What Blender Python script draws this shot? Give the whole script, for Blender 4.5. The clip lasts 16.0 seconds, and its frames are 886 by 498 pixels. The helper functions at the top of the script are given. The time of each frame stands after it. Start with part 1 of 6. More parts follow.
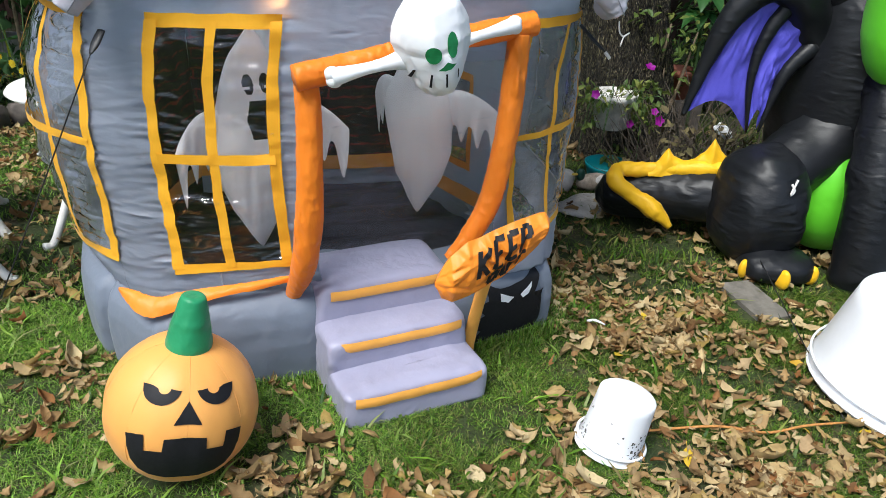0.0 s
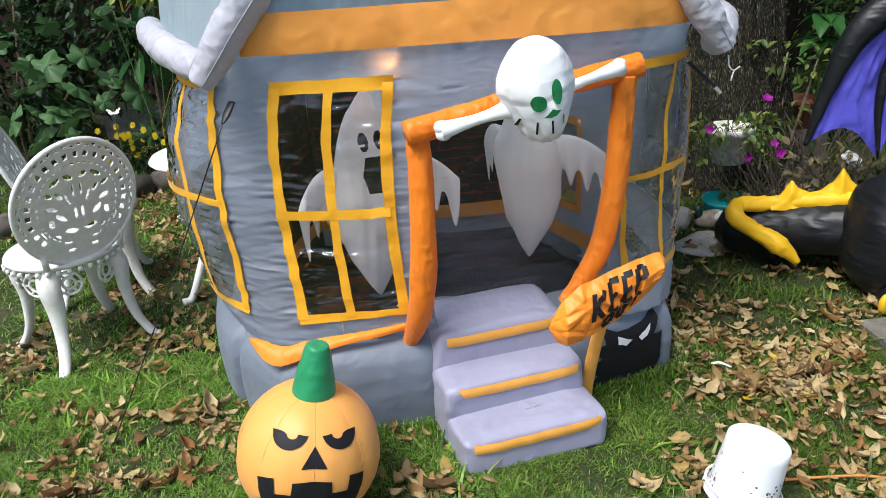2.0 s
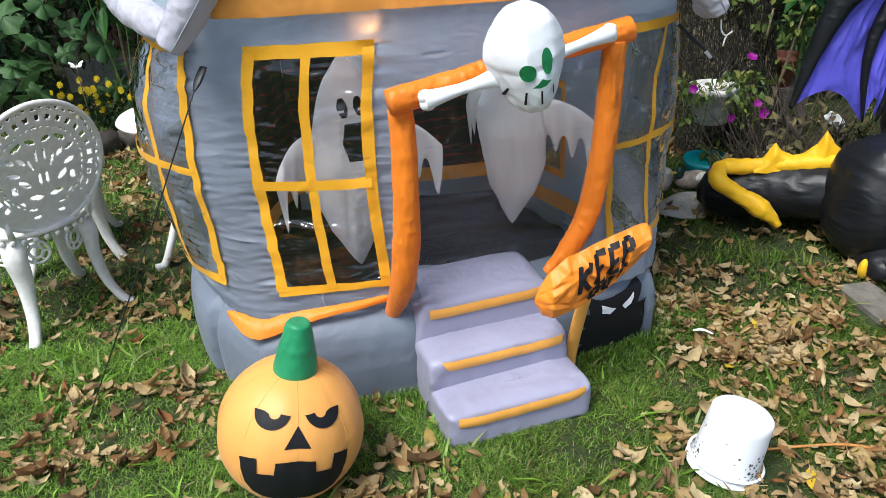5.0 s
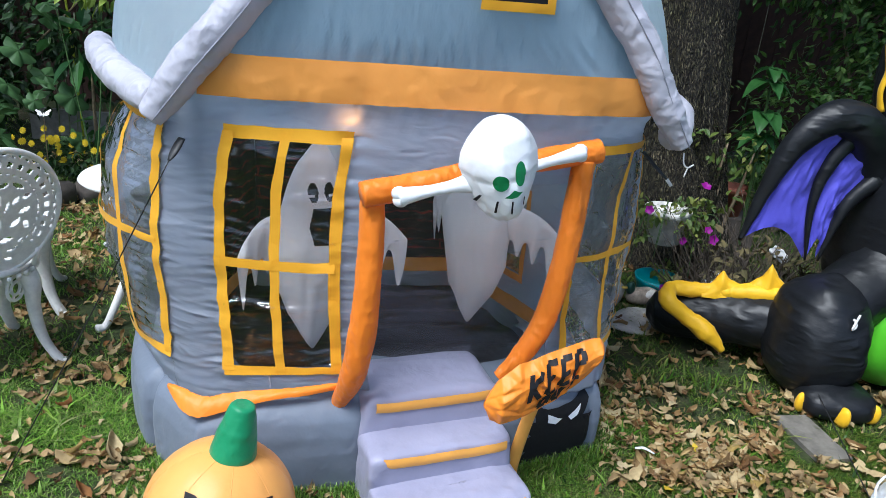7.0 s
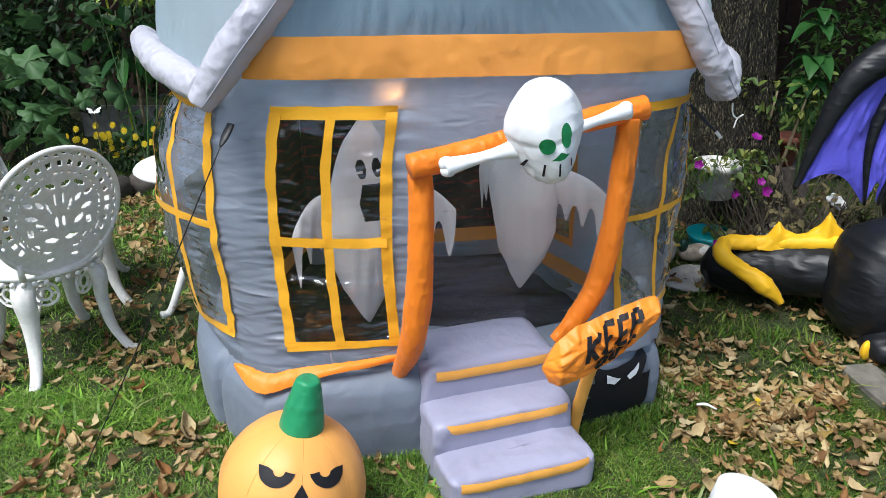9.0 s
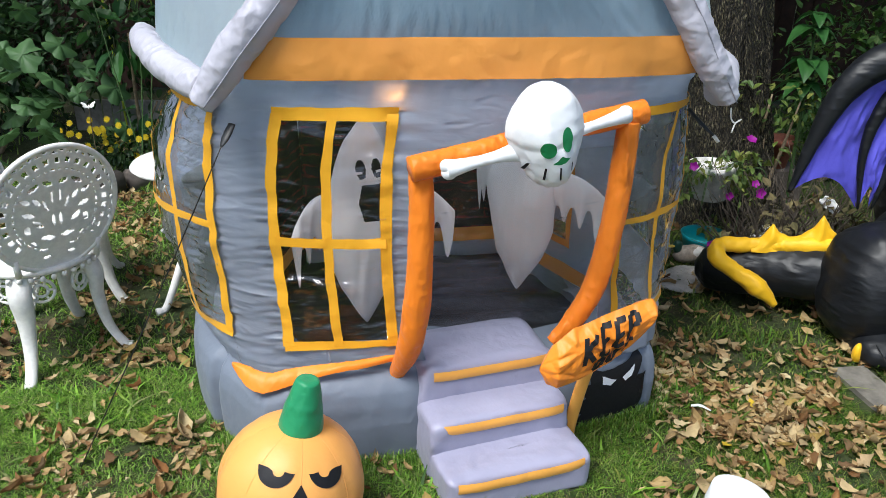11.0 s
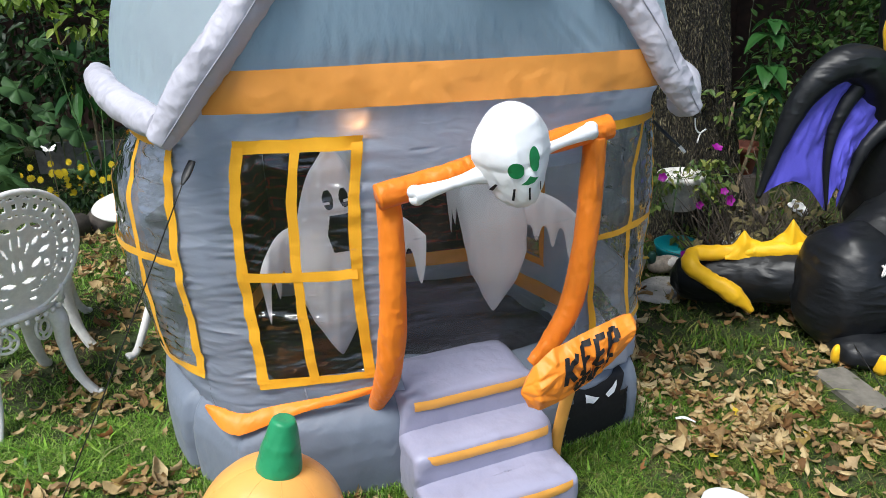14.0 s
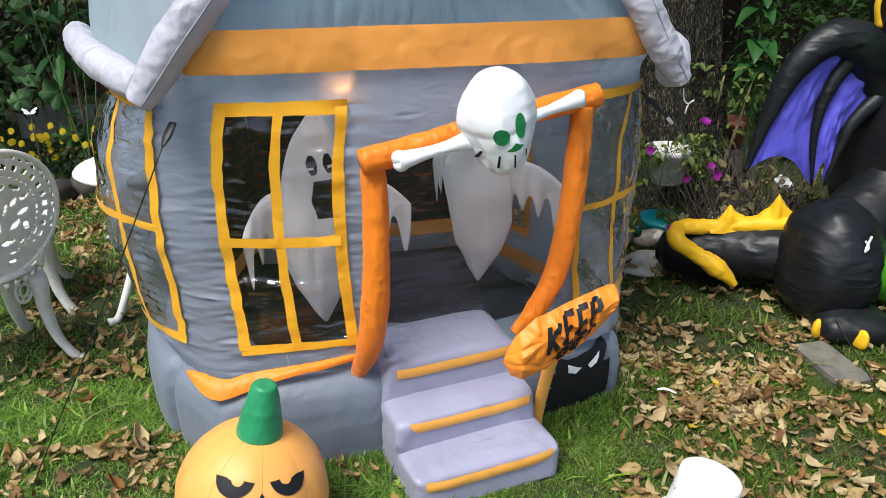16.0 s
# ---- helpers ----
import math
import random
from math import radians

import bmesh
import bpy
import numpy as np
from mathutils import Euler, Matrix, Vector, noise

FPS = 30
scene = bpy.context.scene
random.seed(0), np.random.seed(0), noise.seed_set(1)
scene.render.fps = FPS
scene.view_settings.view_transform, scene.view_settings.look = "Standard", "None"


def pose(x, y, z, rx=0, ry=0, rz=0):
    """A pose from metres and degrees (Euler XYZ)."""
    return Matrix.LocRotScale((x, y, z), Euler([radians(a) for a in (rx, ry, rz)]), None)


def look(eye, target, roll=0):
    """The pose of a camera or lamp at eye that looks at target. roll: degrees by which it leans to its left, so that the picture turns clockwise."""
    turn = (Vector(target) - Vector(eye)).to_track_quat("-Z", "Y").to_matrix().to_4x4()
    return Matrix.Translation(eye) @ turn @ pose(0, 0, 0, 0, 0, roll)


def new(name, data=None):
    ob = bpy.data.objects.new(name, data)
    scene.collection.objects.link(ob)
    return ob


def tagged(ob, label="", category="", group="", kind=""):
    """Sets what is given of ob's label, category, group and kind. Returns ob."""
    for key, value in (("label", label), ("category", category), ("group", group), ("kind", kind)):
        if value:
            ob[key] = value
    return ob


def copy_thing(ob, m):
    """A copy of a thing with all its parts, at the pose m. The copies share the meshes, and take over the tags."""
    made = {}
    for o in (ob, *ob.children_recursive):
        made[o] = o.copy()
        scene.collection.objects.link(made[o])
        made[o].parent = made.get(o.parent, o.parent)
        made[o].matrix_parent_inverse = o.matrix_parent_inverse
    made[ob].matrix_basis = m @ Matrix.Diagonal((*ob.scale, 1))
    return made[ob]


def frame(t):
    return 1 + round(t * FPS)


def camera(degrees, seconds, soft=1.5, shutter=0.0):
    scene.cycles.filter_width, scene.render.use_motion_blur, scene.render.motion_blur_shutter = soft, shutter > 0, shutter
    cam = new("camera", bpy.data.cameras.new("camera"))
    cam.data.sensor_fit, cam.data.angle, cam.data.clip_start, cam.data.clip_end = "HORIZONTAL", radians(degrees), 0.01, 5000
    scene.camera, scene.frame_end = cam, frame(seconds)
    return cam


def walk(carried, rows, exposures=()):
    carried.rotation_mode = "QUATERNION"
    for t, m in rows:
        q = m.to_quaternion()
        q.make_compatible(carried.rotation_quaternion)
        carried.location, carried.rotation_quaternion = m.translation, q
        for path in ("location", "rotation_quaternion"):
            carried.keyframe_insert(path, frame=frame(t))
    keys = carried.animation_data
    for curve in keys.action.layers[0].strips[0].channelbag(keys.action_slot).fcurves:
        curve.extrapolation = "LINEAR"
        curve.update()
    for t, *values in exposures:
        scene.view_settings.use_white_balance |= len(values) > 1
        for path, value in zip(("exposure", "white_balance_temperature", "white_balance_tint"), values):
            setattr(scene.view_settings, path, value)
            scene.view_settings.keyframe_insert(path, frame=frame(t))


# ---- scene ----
cam = camera(62.16, 16.0, 0.5)
walk(cam, [
    (0.0, pose(0.093, -0.035, 1.499, 62.46, -2.51, -5.32)),
    (0.5, pose(0.093, -0.003, 1.515, 62.04, -0.79, -5.68)),
    (1.0, pose(0.068, -0.007, 1.505, 65.48, 3.64, -2.15)),
    (1.5, pose(0.091, -0.024, 1.521, 67.69, 4.13, 1.21)),
    (2.0, pose(0.101, -0.062, 1.512, 66.07, 3.17, 1.90)),
    (2.5, pose(0.103, -0.052, 1.493, 63.13, 0.72, 1.57)),
    (3.0, pose(0.103, -0.068, 1.485, 62.36, 1.80, 2.23)),
    (3.2, pose(0.110, -0.046, 1.491, 60.34, 3.02, -0.83)),
    (5.5, pose(0.068, 0.020, 1.553, 63.10, 2.27, 0.10)),
    (6.0, pose(0.068, 0.024, 1.549, 64.83, -1.99, -3.31)),
    (6.5, pose(0.053, 0.032, 1.575, 67.41, -4.42, -2.63)),
    (7.0, pose(0.037, 0.021, 1.580, 68.70, -4.87, -1.12)),
    (7.5, pose(0.034, 0.020, 1.569, 67.17, -3.18, 0.39)),
    (8.0, pose(0.027, 0.024, 1.566, 66.38, -1.18, 0.44)),
    (8.2, pose(0.033, 0.020, 1.567, 66.52, -0.16, 0.87)),
    (10.3, pose(0.006, -0.010, 1.592, 66.33, -1.06, 0.49)),
    (10.5, pose(0.005, -0.010, 1.593, 66.47, -1.22, 0.37)),
    (11.0, pose(0.001, 0.000, 1.595, 66.12, -0.98, 0.45)),
    (11.5, pose(0.004, -0.003, 1.601, 65.92, 0.99, -0.58)),
    (12.0, pose(-0.003, -0.006, 1.598, 65.38, 2.11, 0.22)),
    (12.5, pose(0.005, 0.005, 1.596, 65.50, 2.41, -1.08)),
    (13.0, pose(0.014, 0.007, 1.590, 66.03, 2.04, -1.53)),
    (13.5, pose(0.013, 0.012, 1.585, 66.23, 2.54, -1.90)),
    (14.0, pose(0.014, 0.036, 1.591, 67.84, 1.37, -2.54)),
    (14.5, pose(0.012, 0.042, 1.574, 65.19, -0.20, -3.35)),
    (15.0, pose(0.017, 0.051, 1.567, 64.87, 0.14, -3.86)),
    (15.5, pose(0.025, 0.043, 1.565, 65.21, 0.11, -3.43)),
    (16.0, pose(0.025, 0.041, 1.570, 65.79, 0.24, -3.06)),
], [(0.0, 0.79, 6180, 7.0), (3.2, 0.80, 6250, 7.0), (5.5, 0.78, 6020, 7.0), (6.5, 0.76, 5620, 7.0), (7.5, 0.76, 5720, 7.0), (8.2, 0.77, 5900, 7.0), (10.5, 0.78, 6120, 7.0), (13.0, 0.78, 6150, 7.0), (16.0, 0.76, 6320, 7.0)])

# ---- daylight: bright open shade under a pale sky ----
SUN_EL, SUN_AZ = radians(60), radians(222)
world = bpy.data.worlds.new("sky")
scene.world = world
world.use_nodes = True
wn = world.node_tree
sky = wn.nodes.new("ShaderNodeTexSky")
sky.sky_type = "NISHITA"
sky.sun_disc = False
sky.sun_elevation, sky.sun_rotation = SUN_EL, SUN_AZ
sky.air_density, sky.dust_density = 1.0, 3.0
wn.links.new(sky.outputs[0], wn.nodes["Background"].inputs[0])
wn.nodes["Background"].inputs[1].default_value = 0.105
sun = new("sun", bpy.data.lights.new("sun", "SUN"))
sun.data.energy, sun.data.angle, sun.data.color = 2.5, radians(28), (1.0, 0.98, 0.94)
sun.matrix_world = look((math.sin(SUN_AZ) * 9, math.cos(SUN_AZ) * 9, 9 * math.tan(SUN_EL)), (0, 0, 0))


# ---- materials ----
def material(name):
    m = bpy.data.materials.new(name)
    m.use_nodes = True
    nt = m.node_tree
    return m, nt, nt.nodes["Principled BSDF"]


def add_noise(nt, scale, detail=4, rough=0.6, stretch=None, kind="Object"):
    tc = nt.nodes.new("ShaderNodeTexCoord")
    n = nt.nodes.new("ShaderNodeTexNoise")
    n.inputs["Scale"].default_value, n.inputs["Detail"].default_value, n.inputs["Roughness"].default_value = scale, detail, rough
    src = tc.outputs[kind]
    if stretch:
        mp = nt.nodes.new("ShaderNodeMapping")
        mp.inputs["Scale"].default_value = stretch
        nt.links.new(src, mp.inputs[0])
        src = mp.outputs[0]
    nt.links.new(src, n.inputs["Vector"])
    return n


def ramp(nt, fac, stops):
    r = nt.nodes.new("ShaderNodeValToRGB")
    els = r.color_ramp.elements
    while len(els) < len(stops):
        els.new(0.5)
    for e, (p, c) in zip(els, stops):
        e.position, e.color = p, (*c, 1)
    nt.links.new(fac, r.inputs[0])
    return r


def scaled(c, k):
    return tuple(min(1.0, v * k) for v in c)


def bumped(nt, bsdf, heights, strength, dist):
    """Chain of bump nodes from height sockets."""
    last = None
    for h, s, d in zip(heights, strength, dist):
        b = nt.nodes.new("ShaderNodeBump")
        b.inputs["Strength"].default_value, b.inputs["Distance"].default_value = s, d
        nt.links.new(h, b.inputs["Height"])
        if last:
            nt.links.new(last.outputs[0], b.inputs["Normal"])
        last = b
    nt.links.new(last.outputs[0], bsdf.inputs["Normal"])
    return last


def fabric(name, color, rough=0.5, thin=0.0, wrinkle=1.0, stretch=(1, 1, 1), sheen=0.3, var=0.1, spec=0.35, crinkle=0.0, glow=1.0):
    """Nylon of an inflatable: fine weave, soft folds, faint dirt; thin lets light through."""
    m, nt, p = material(name)
    big = add_noise(nt, 3.0, 5)
    fold = add_noise(nt, 5.0, 2, 0.5, stretch)
    fold.inputs["Distortion"].default_value = 0.2
    crease = add_noise(nt, 15.0, 3, 0.5, stretch)
    crease.inputs["Distortion"].default_value = 0.2
    weave = add_noise(nt, 900.0, 1)
    col = ramp(nt, big.outputs[0], [(0.3, scaled(color, 1 - var)), (0.7, scaled(color, 1 + var))])
    nt.links.new(col.outputs[0], p.inputs["Base Color"])
    p.inputs["Roughness"].default_value = rough
    p.inputs["Sheen Weight"].default_value = sheen * 0.3
    p.inputs["Specular IOR Level"].default_value = spec
    where = add_noise(nt, 4.5, 2, 0.5)
    mask = ramp(nt, where.outputs[0], [(0.40, (0.15,) * 3), (0.60, (1.0,) * 3)])

    def patchy(socket):
        mul = nt.nodes.new("ShaderNodeMath")
        mul.operation = "MULTIPLY"
        nt.links.new(socket, mul.inputs[0])
        nt.links.new(mask.outputs[0], mul.inputs[1])
        return mul.outputs[0]

    hs, st, di = [fold.outputs[0], crease.outputs[0], weave.outputs[0]], [0.5 * wrinkle, 0.5 * wrinkle, 0.08], [0.03, 0.010, 0.001]
    if crinkle:
        rid = add_noise(nt, 17.0, 3, 0.5, stretch)
        rid.noise_type = "RIDGED_MULTIFRACTAL"
        rid.inputs["Distortion"].default_value = 0.3
        fine = add_noise(nt, 42.0, 2, 0.5, stretch)
        fine.noise_type = "RIDGED_MULTIFRACTAL"
        fine.inputs["Distortion"].default_value = 0.5
        hs, st, di = hs + [patchy(rid.outputs[0]), patchy(fine.outputs[0])], st + [0.8, 0.25], di + [0.014 * crinkle, 0.004 * crinkle]
    folds = bumped(nt, p, hs, st, di)
    if thin:
        out = nt.nodes["Material Output"]
        tr = nt.nodes.new("ShaderNodeBsdfTranslucent")
        through_col = ramp(nt, big.outputs[0], [(0.3, scaled(color, glow * (1 - var))), (0.7, scaled(color, glow * (1 + var)))])
        nt.links.new(through_col.outputs[0], tr.inputs[0])
        nt.links.new(folds.outputs[0], tr.inputs["Normal"])
        mix = nt.nodes.new("ShaderNodeMixShader")
        mix.inputs[0].default_value = thin
        nt.links.new(p.outputs[0], mix.inputs[1])
        nt.links.new(tr.outputs[0], mix.inputs[2])
        nt.links.new(mix.outputs[0], out.inputs[0])
    return m


def plain(name, color, rough=0.5, metal=0.0, scale=20.0, var=0.15, bump=0.2, dist=0.003):
    m, nt, p = material(name)
    n = add_noise(nt, scale, 5)
    col = ramp(nt, n.outputs[0], [(0.3, scaled(color, 1 - var)), (0.7, scaled(color, 1 + var))])
    nt.links.new(col.outputs[0], p.inputs["Base Color"])
    p.inputs["Roughness"].default_value, p.inputs["Metallic"].default_value = rough, metal
    if bump:
        bumped(nt, p, [n.outputs[0]], [bump], [dist])
    return m


def clear_vinyl(name, haze, crumple, gloss=1.0, stretch=(1, 1, 1), where=0.5):
    """Thin clear plastic sheet: see-through, sharp creases in places, a little milky."""
    m, nt, p = material(name)
    nt.nodes.remove(p)
    out = nt.nodes["Material Output"]
    soft, patch = add_noise(nt, 6.0, 3, 0.5), add_noise(nt, 3.2, 2, 0.5, (1, 1, 2.2))
    fine = add_noise(nt, 26.0, 4, 0.6, stretch)
    fine.noise_type = "RIDGED_MULTIFRACTAL"
    mask = ramp(nt, patch.outputs[0], [(where, (0.06,) * 3), (where + 0.13, (1.0,) * 3)])
    mul0 = nt.nodes.new("ShaderNodeMath")
    mul0.operation = "MULTIPLY"
    nt.links.new(fine.outputs[0], mul0.inputs[0])
    nt.links.new(mask.outputs[0], mul0.inputs[1])
    last = None
    for h, s, d in ((soft.outputs[0], 0.8 * crumple, 0.10), (mul0.outputs[0], 1.0, 0.022 * crumple)):
        b = nt.nodes.new("ShaderNodeBump")
        b.inputs["Strength"].default_value, b.inputs["Distance"].default_value = s, d
        nt.links.new(h, b.inputs["Height"])
        if last:
            nt.links.new(last.outputs[0], b.inputs["Normal"])
        last = b
    tr = nt.nodes.new("ShaderNodeBsdfTransparent")
    tr.inputs[0].default_value = (0.97, 0.97, 0.975, 1)
    df = nt.nodes.new("ShaderNodeBsdfDiffuse")
    df.inputs[0].default_value = (0.75, 0.76, 0.8, 1)
    gl = nt.nodes.new("ShaderNodeBsdfGlossy")
    gl.inputs["Roughness"].default_value = 0.04
    nt.links.new(last.outputs[0], gl.inputs["Normal"])
    fr = nt.nodes.new("ShaderNodeFresnel")
    fr.inputs[0].default_value = 1.5
    nt.links.new(last.outputs[0], fr.inputs["Normal"])
    mul = nt.nodes.new("ShaderNodeMath")
    mul.operation = "MULTIPLY"
    mul.inputs[1].default_value = gloss
    mul.use_clamp = True
    nt.links.new(fr.outputs[0], mul.inputs[0])
    m1, m2 = nt.nodes.new("ShaderNodeMixShader"), nt.nodes.new("ShaderNodeMixShader")
    m1.inputs[0].default_value = haze
    nt.links.new(tr.outputs[0], m1.inputs[1])
    nt.links.new(df.outputs[0], m1.inputs[2])
    nt.links.new(mul.outputs[0], m2.inputs[0])
    nt.links.new(m1.outputs[0], m2.inputs[1])
    nt.links.new(gl.outputs[0], m2.inputs[2])
    nt.links.new(m2.outputs[0], out.inputs[0])
    return m


def by_random(name, colors, rough=0.7, island=False, thin=0.0, scale=60.0, bump=0.3, spread=0.25):
    """Colour picked per object (or per joined piece) from a row of colours."""
    m, nt, p = material(name)
    if island:
        src = nt.nodes.new("ShaderNodeNewGeometry").outputs["Random Per Island"]
    else:
        src = nt.nodes.new("ShaderNodeObjectInfo").outputs["Random"]
    n = len(colors)
    col = ramp(nt, src, [(i / max(1, n - 1), c) for i, c in enumerate(colors)])
    nz = add_noise(nt, scale, 4)
    dark = ramp(nt, nz.outputs[0], [(0.25, (1 - spread,) * 3), (0.75, (1.0,) * 3)])
    mx = nt.nodes.new("ShaderNodeMix")
    mx.data_type, mx.blend_type = "RGBA", "MULTIPLY"
    mx.inputs[0].default_value = 1.0
    nt.links.new(col.outputs[0], mx.inputs[6])
    nt.links.new(dark.outputs[0], mx.inputs[7])
    nt.links.new(mx.outputs[2], p.inputs["Base Color"])
    p.inputs["Roughness"].default_value = rough
    p.inputs["Specular IOR Level"].default_value = 0.3
    if bump:
        bumped(nt, p, [nz.outputs[0]], [bump], [0.004])
    if thin:
        out = nt.nodes["Material Output"]
        tr = nt.nodes.new("ShaderNodeBsdfTranslucent")
        nt.links.new(mx.outputs[2], tr.inputs[0])
        ms = nt.nodes.new("ShaderNodeMixShader")
        ms.inputs[0].default_value = thin
        nt.links.new(p.outputs[0], ms.inputs[1])
        nt.links.new(tr.outputs[0], ms.inputs[2])
        nt.links.new(ms.outputs[0], out.inputs[0])
    return m


GREY = (0.34, 0.365, 0.415)
M_WALL = fabric("grey nylon wall", GREY, 0.36, 0.58, 0.22, (0.7, 0.7, 2.2), 0.3, 0.06, 0.5, 0.9, 2.1)
M_GABLE = fabric("blue grey nylon gable", (0.23, 0.31, 0.38), 0.40, 0.3, 0.8, (1.6, 1.6, 0.6), 0.3, 0.08, 0.45, 0.8, 1.8)
M_ROOF = fabric("pale blue grey nylon roof", (0.50, 0.58, 0.63), 0.42, 0.68, 1.0, (1.4, 1.4, 0.7), 0.3, 0.06, 0.45, 1.2, 1.6)
M_BASE = fabric("grey nylon base", (0.15, 0.175, 0.22), 0.52, 0.0, 0.9, (1, 1, 1), 0.3, 0.08, 0.35, 0.5)
M_STEP = fabric("lavender grey nylon", (0.30, 0.295, 0.395), 0.42, 0.0, 1.1, (1, 1, 1), 0.3, 0.06, 0.45, 0.5)
M_TUBE = fabric("pale lilac nylon tube", (0.46, 0.45, 0.51), 0.5, 0.05, 1.2, (1, 1, 1), 0.3, 0.1, 0.35, 2.2)
M_SEAM = plain("grey seam thread", (0.27, 0.27, 0.31), 0.7, 0, 90, 0.2, 0.2)
M_ORANGE = fabric("orange nylon", (0.92, 0.255, 0.016), 0.47, 0.22, 1.3, (1.6, 1.6, 0.6), 0.3, 0.1, 0.4, 2.4)
M_SIGN = fabric("crumpled orange nylon", (0.90, 0.275, 0.018), 0.45, 0.12, 0.7, (1, 1, 1), 0.3, 0.1, 0.42, 1.8)
M_BAND = fabric("dull orange nylon band", (0.78, 0.32, 0.06), 0.46, 0.1, 0.9, (1, 1, 1), 0.3, 0.08, 0.4, 0.45)
M_STRIPE = fabric("light orange nylon stripe", (0.86, 0.40, 0.07), 0.5, 0.0, 0.9, (1, 1, 1), 0.3, 0.1, 0.35, 0.6)
M_YELLOW = fabric("yellow orange nylon frame", (0.85, 0.42, 0.02), 0.5, 0.15, 0.9, (1, 1, 1), 0.3, 0.1, 0.35, 0.5)
M_WHITE = fabric("white nylon", (0.86, 0.87, 0.89), 0.55, 0.1, 0.9, (1, 1, 1), 0.2, 0.03, 0.35, 0.9)
M_GHOST = fabric("white ghost nylon", (0.93, 0.895, 0.90), 0.65, 0.35, 0.5, (1, 1, 0.4), 0.2, 0.03, 0.25, 0.0, 1.05)
M_GREEN_EYE = plain("green printed nylon", (0.01, 0.17, 0.05), 0.5, 0, 60, 0.15, 0.1)
M_BLACKPRINT = plain("black print", (0.012, 0.012, 0.014), 0.55, 0, 80, 0.2, 0.1)
M_BLACKPRINT.node_tree.nodes["Principled BSDF"].inputs["Specular IOR Level"].default_value = 0.2
M_PUMPKIN = fabric("pumpkin orange nylon", (0.88, 0.41, 0.10), 0.42, 0.12, 0.7, (1, 1, 0.6), 0.3, 0.06, 0.4, 0.1)
M_STEM = fabric("green nylon stem", (0.02, 0.25, 0.10), 0.45, 0.0, 1.4, (1, 1, 1), 0.3, 0.1, 0.4, 1.2)
M_BLACK = fabric("black nylon", (0.009, 0.010, 0.012), 0.42, 0.0, 0.45, (0.8, 0.8, 1.8), 0.0, 0.1, 0.34, 0.8)
M_PURPLE = fabric("violet blue nylon", (0.11, 0.10, 0.62), 0.5, 0.1, 1.2, (1, 1, 1), 0.3, 0.1, 0.35, 0.8)
M_LIME = fabric("lime green nylon", (0.13, 0.60, 0.02), 0.5, 0.1, 0.7)
M_DRAGONYEL = fabric("golden yellow nylon", (0.88, 0.50, 0.01), 0.5, 0.1, 1.1, (1, 1, 1), 0.3, 0.1, 0.35, 0.7)
M_VINYL = clear_vinyl("clear window vinyl", 0.0, 0.5, 2.0, (0.5, 0.5, 2.0), 0.58)
M_DOORVINYL = clear_vinyl("wavy door vinyl", 0.012, 0.6, 1.1, (0.6, 0.6, 1.6), 0.52)
M_SIDEVINYL = clear_vinyl("crumpled side vinyl", 0.04, 0.42, 2.6, (1.6, 1.6, 0.45), 0.50)
M_RIGHTVINYL = clear_vinyl("hazy side vinyl", 0.10, 0.35, 1.6, (1, 1, 1), 0.5)
M_STRAP = plain("black strap", (0.012, 0.012, 0.013), 0.5, 0, 120, 0.2, 0.3, 0.001)
M_CAST = plain("white painted cast metal", (0.74, 0.725, 0.69), 0.4, 0.0, 45, 0.1, 0.35, 0.003)
M_BUCKET = plain("white bucket plastic", (0.82, 0.84, 0.87), 0.4, 0.0, 9, 0.04, 0.1)
M_TEAL = plain("teal plastic", (0.01, 0.26, 0.30), 0.4, 0, 12, 0.1, 0.1)
M_TERRA = plain("terracotta", (0.28, 0.09, 0.05), 0.7, 0, 40, 0.2, 0.3)
M_STONE = plain("grey flagstone", (0.15, 0.137, 0.115), 0.85, 0, 22, 0.3, 0.5, 0.006)
M_STONE2 = plain("pale stone", (0.42, 0.40, 0.37), 0.8, 0, 18, 0.3, 0.4, 0.008)
M_BROWNWOOD = plain("dark weathered board", (0.045, 0.020, 0.014), 0.8, 0, 14, 0.4, 0.4, 0.006)
M_TIMBER = plain("weathered edging timber", (0.12, 0.10, 0.085), 0.85, 0, 16, 0.35, 0.5, 0.006)
M_DRYSTEM = plain("dry stem", (0.20, 0.15, 0.09), 0.8, 0, 60, 0.35, 0.3)
M_GREENSTEM = plain("green stem", (0.06, 0.12, 0.03), 0.6, 0, 60, 0.3, 0.2)


# ---- mesh helpers ----
def part(name, bm, mat, parent=None, label="", smooth=True):
    me = bpy.data.meshes.new(name)
    bm.to_mesh(me)
    bm.free()
    for m in (mat if isinstance(mat, (list, tuple)) else [mat]):
        me.materials.append(m)
    if smooth:
        me.shade_smooth()
    ob = new(name, me)
    if parent:
        ob.parent = parent
    if label:
        ob["label"] = label
    return ob


def raw(name, verts, faces, mat, parent=None, label="", smooth=False):
    me = bpy.data.meshes.new(name)
    me.from_pydata(verts, [], faces)
    for m in (mat if isinstance(mat, (list, tuple)) else [mat]):
        me.materials.append(m)
    if smooth:
        me.shade_smooth()
    ob = new(name, me)
    if parent:
        ob.parent = parent
    if label:
        ob["label"] = label
    return ob


def thing(name, m, label, category, group="", kind=""):
    e = new(name)
    e.matrix_basis = m
    e.empty_display_size = 0.1
    return tagged(e, label, category, group, kind)


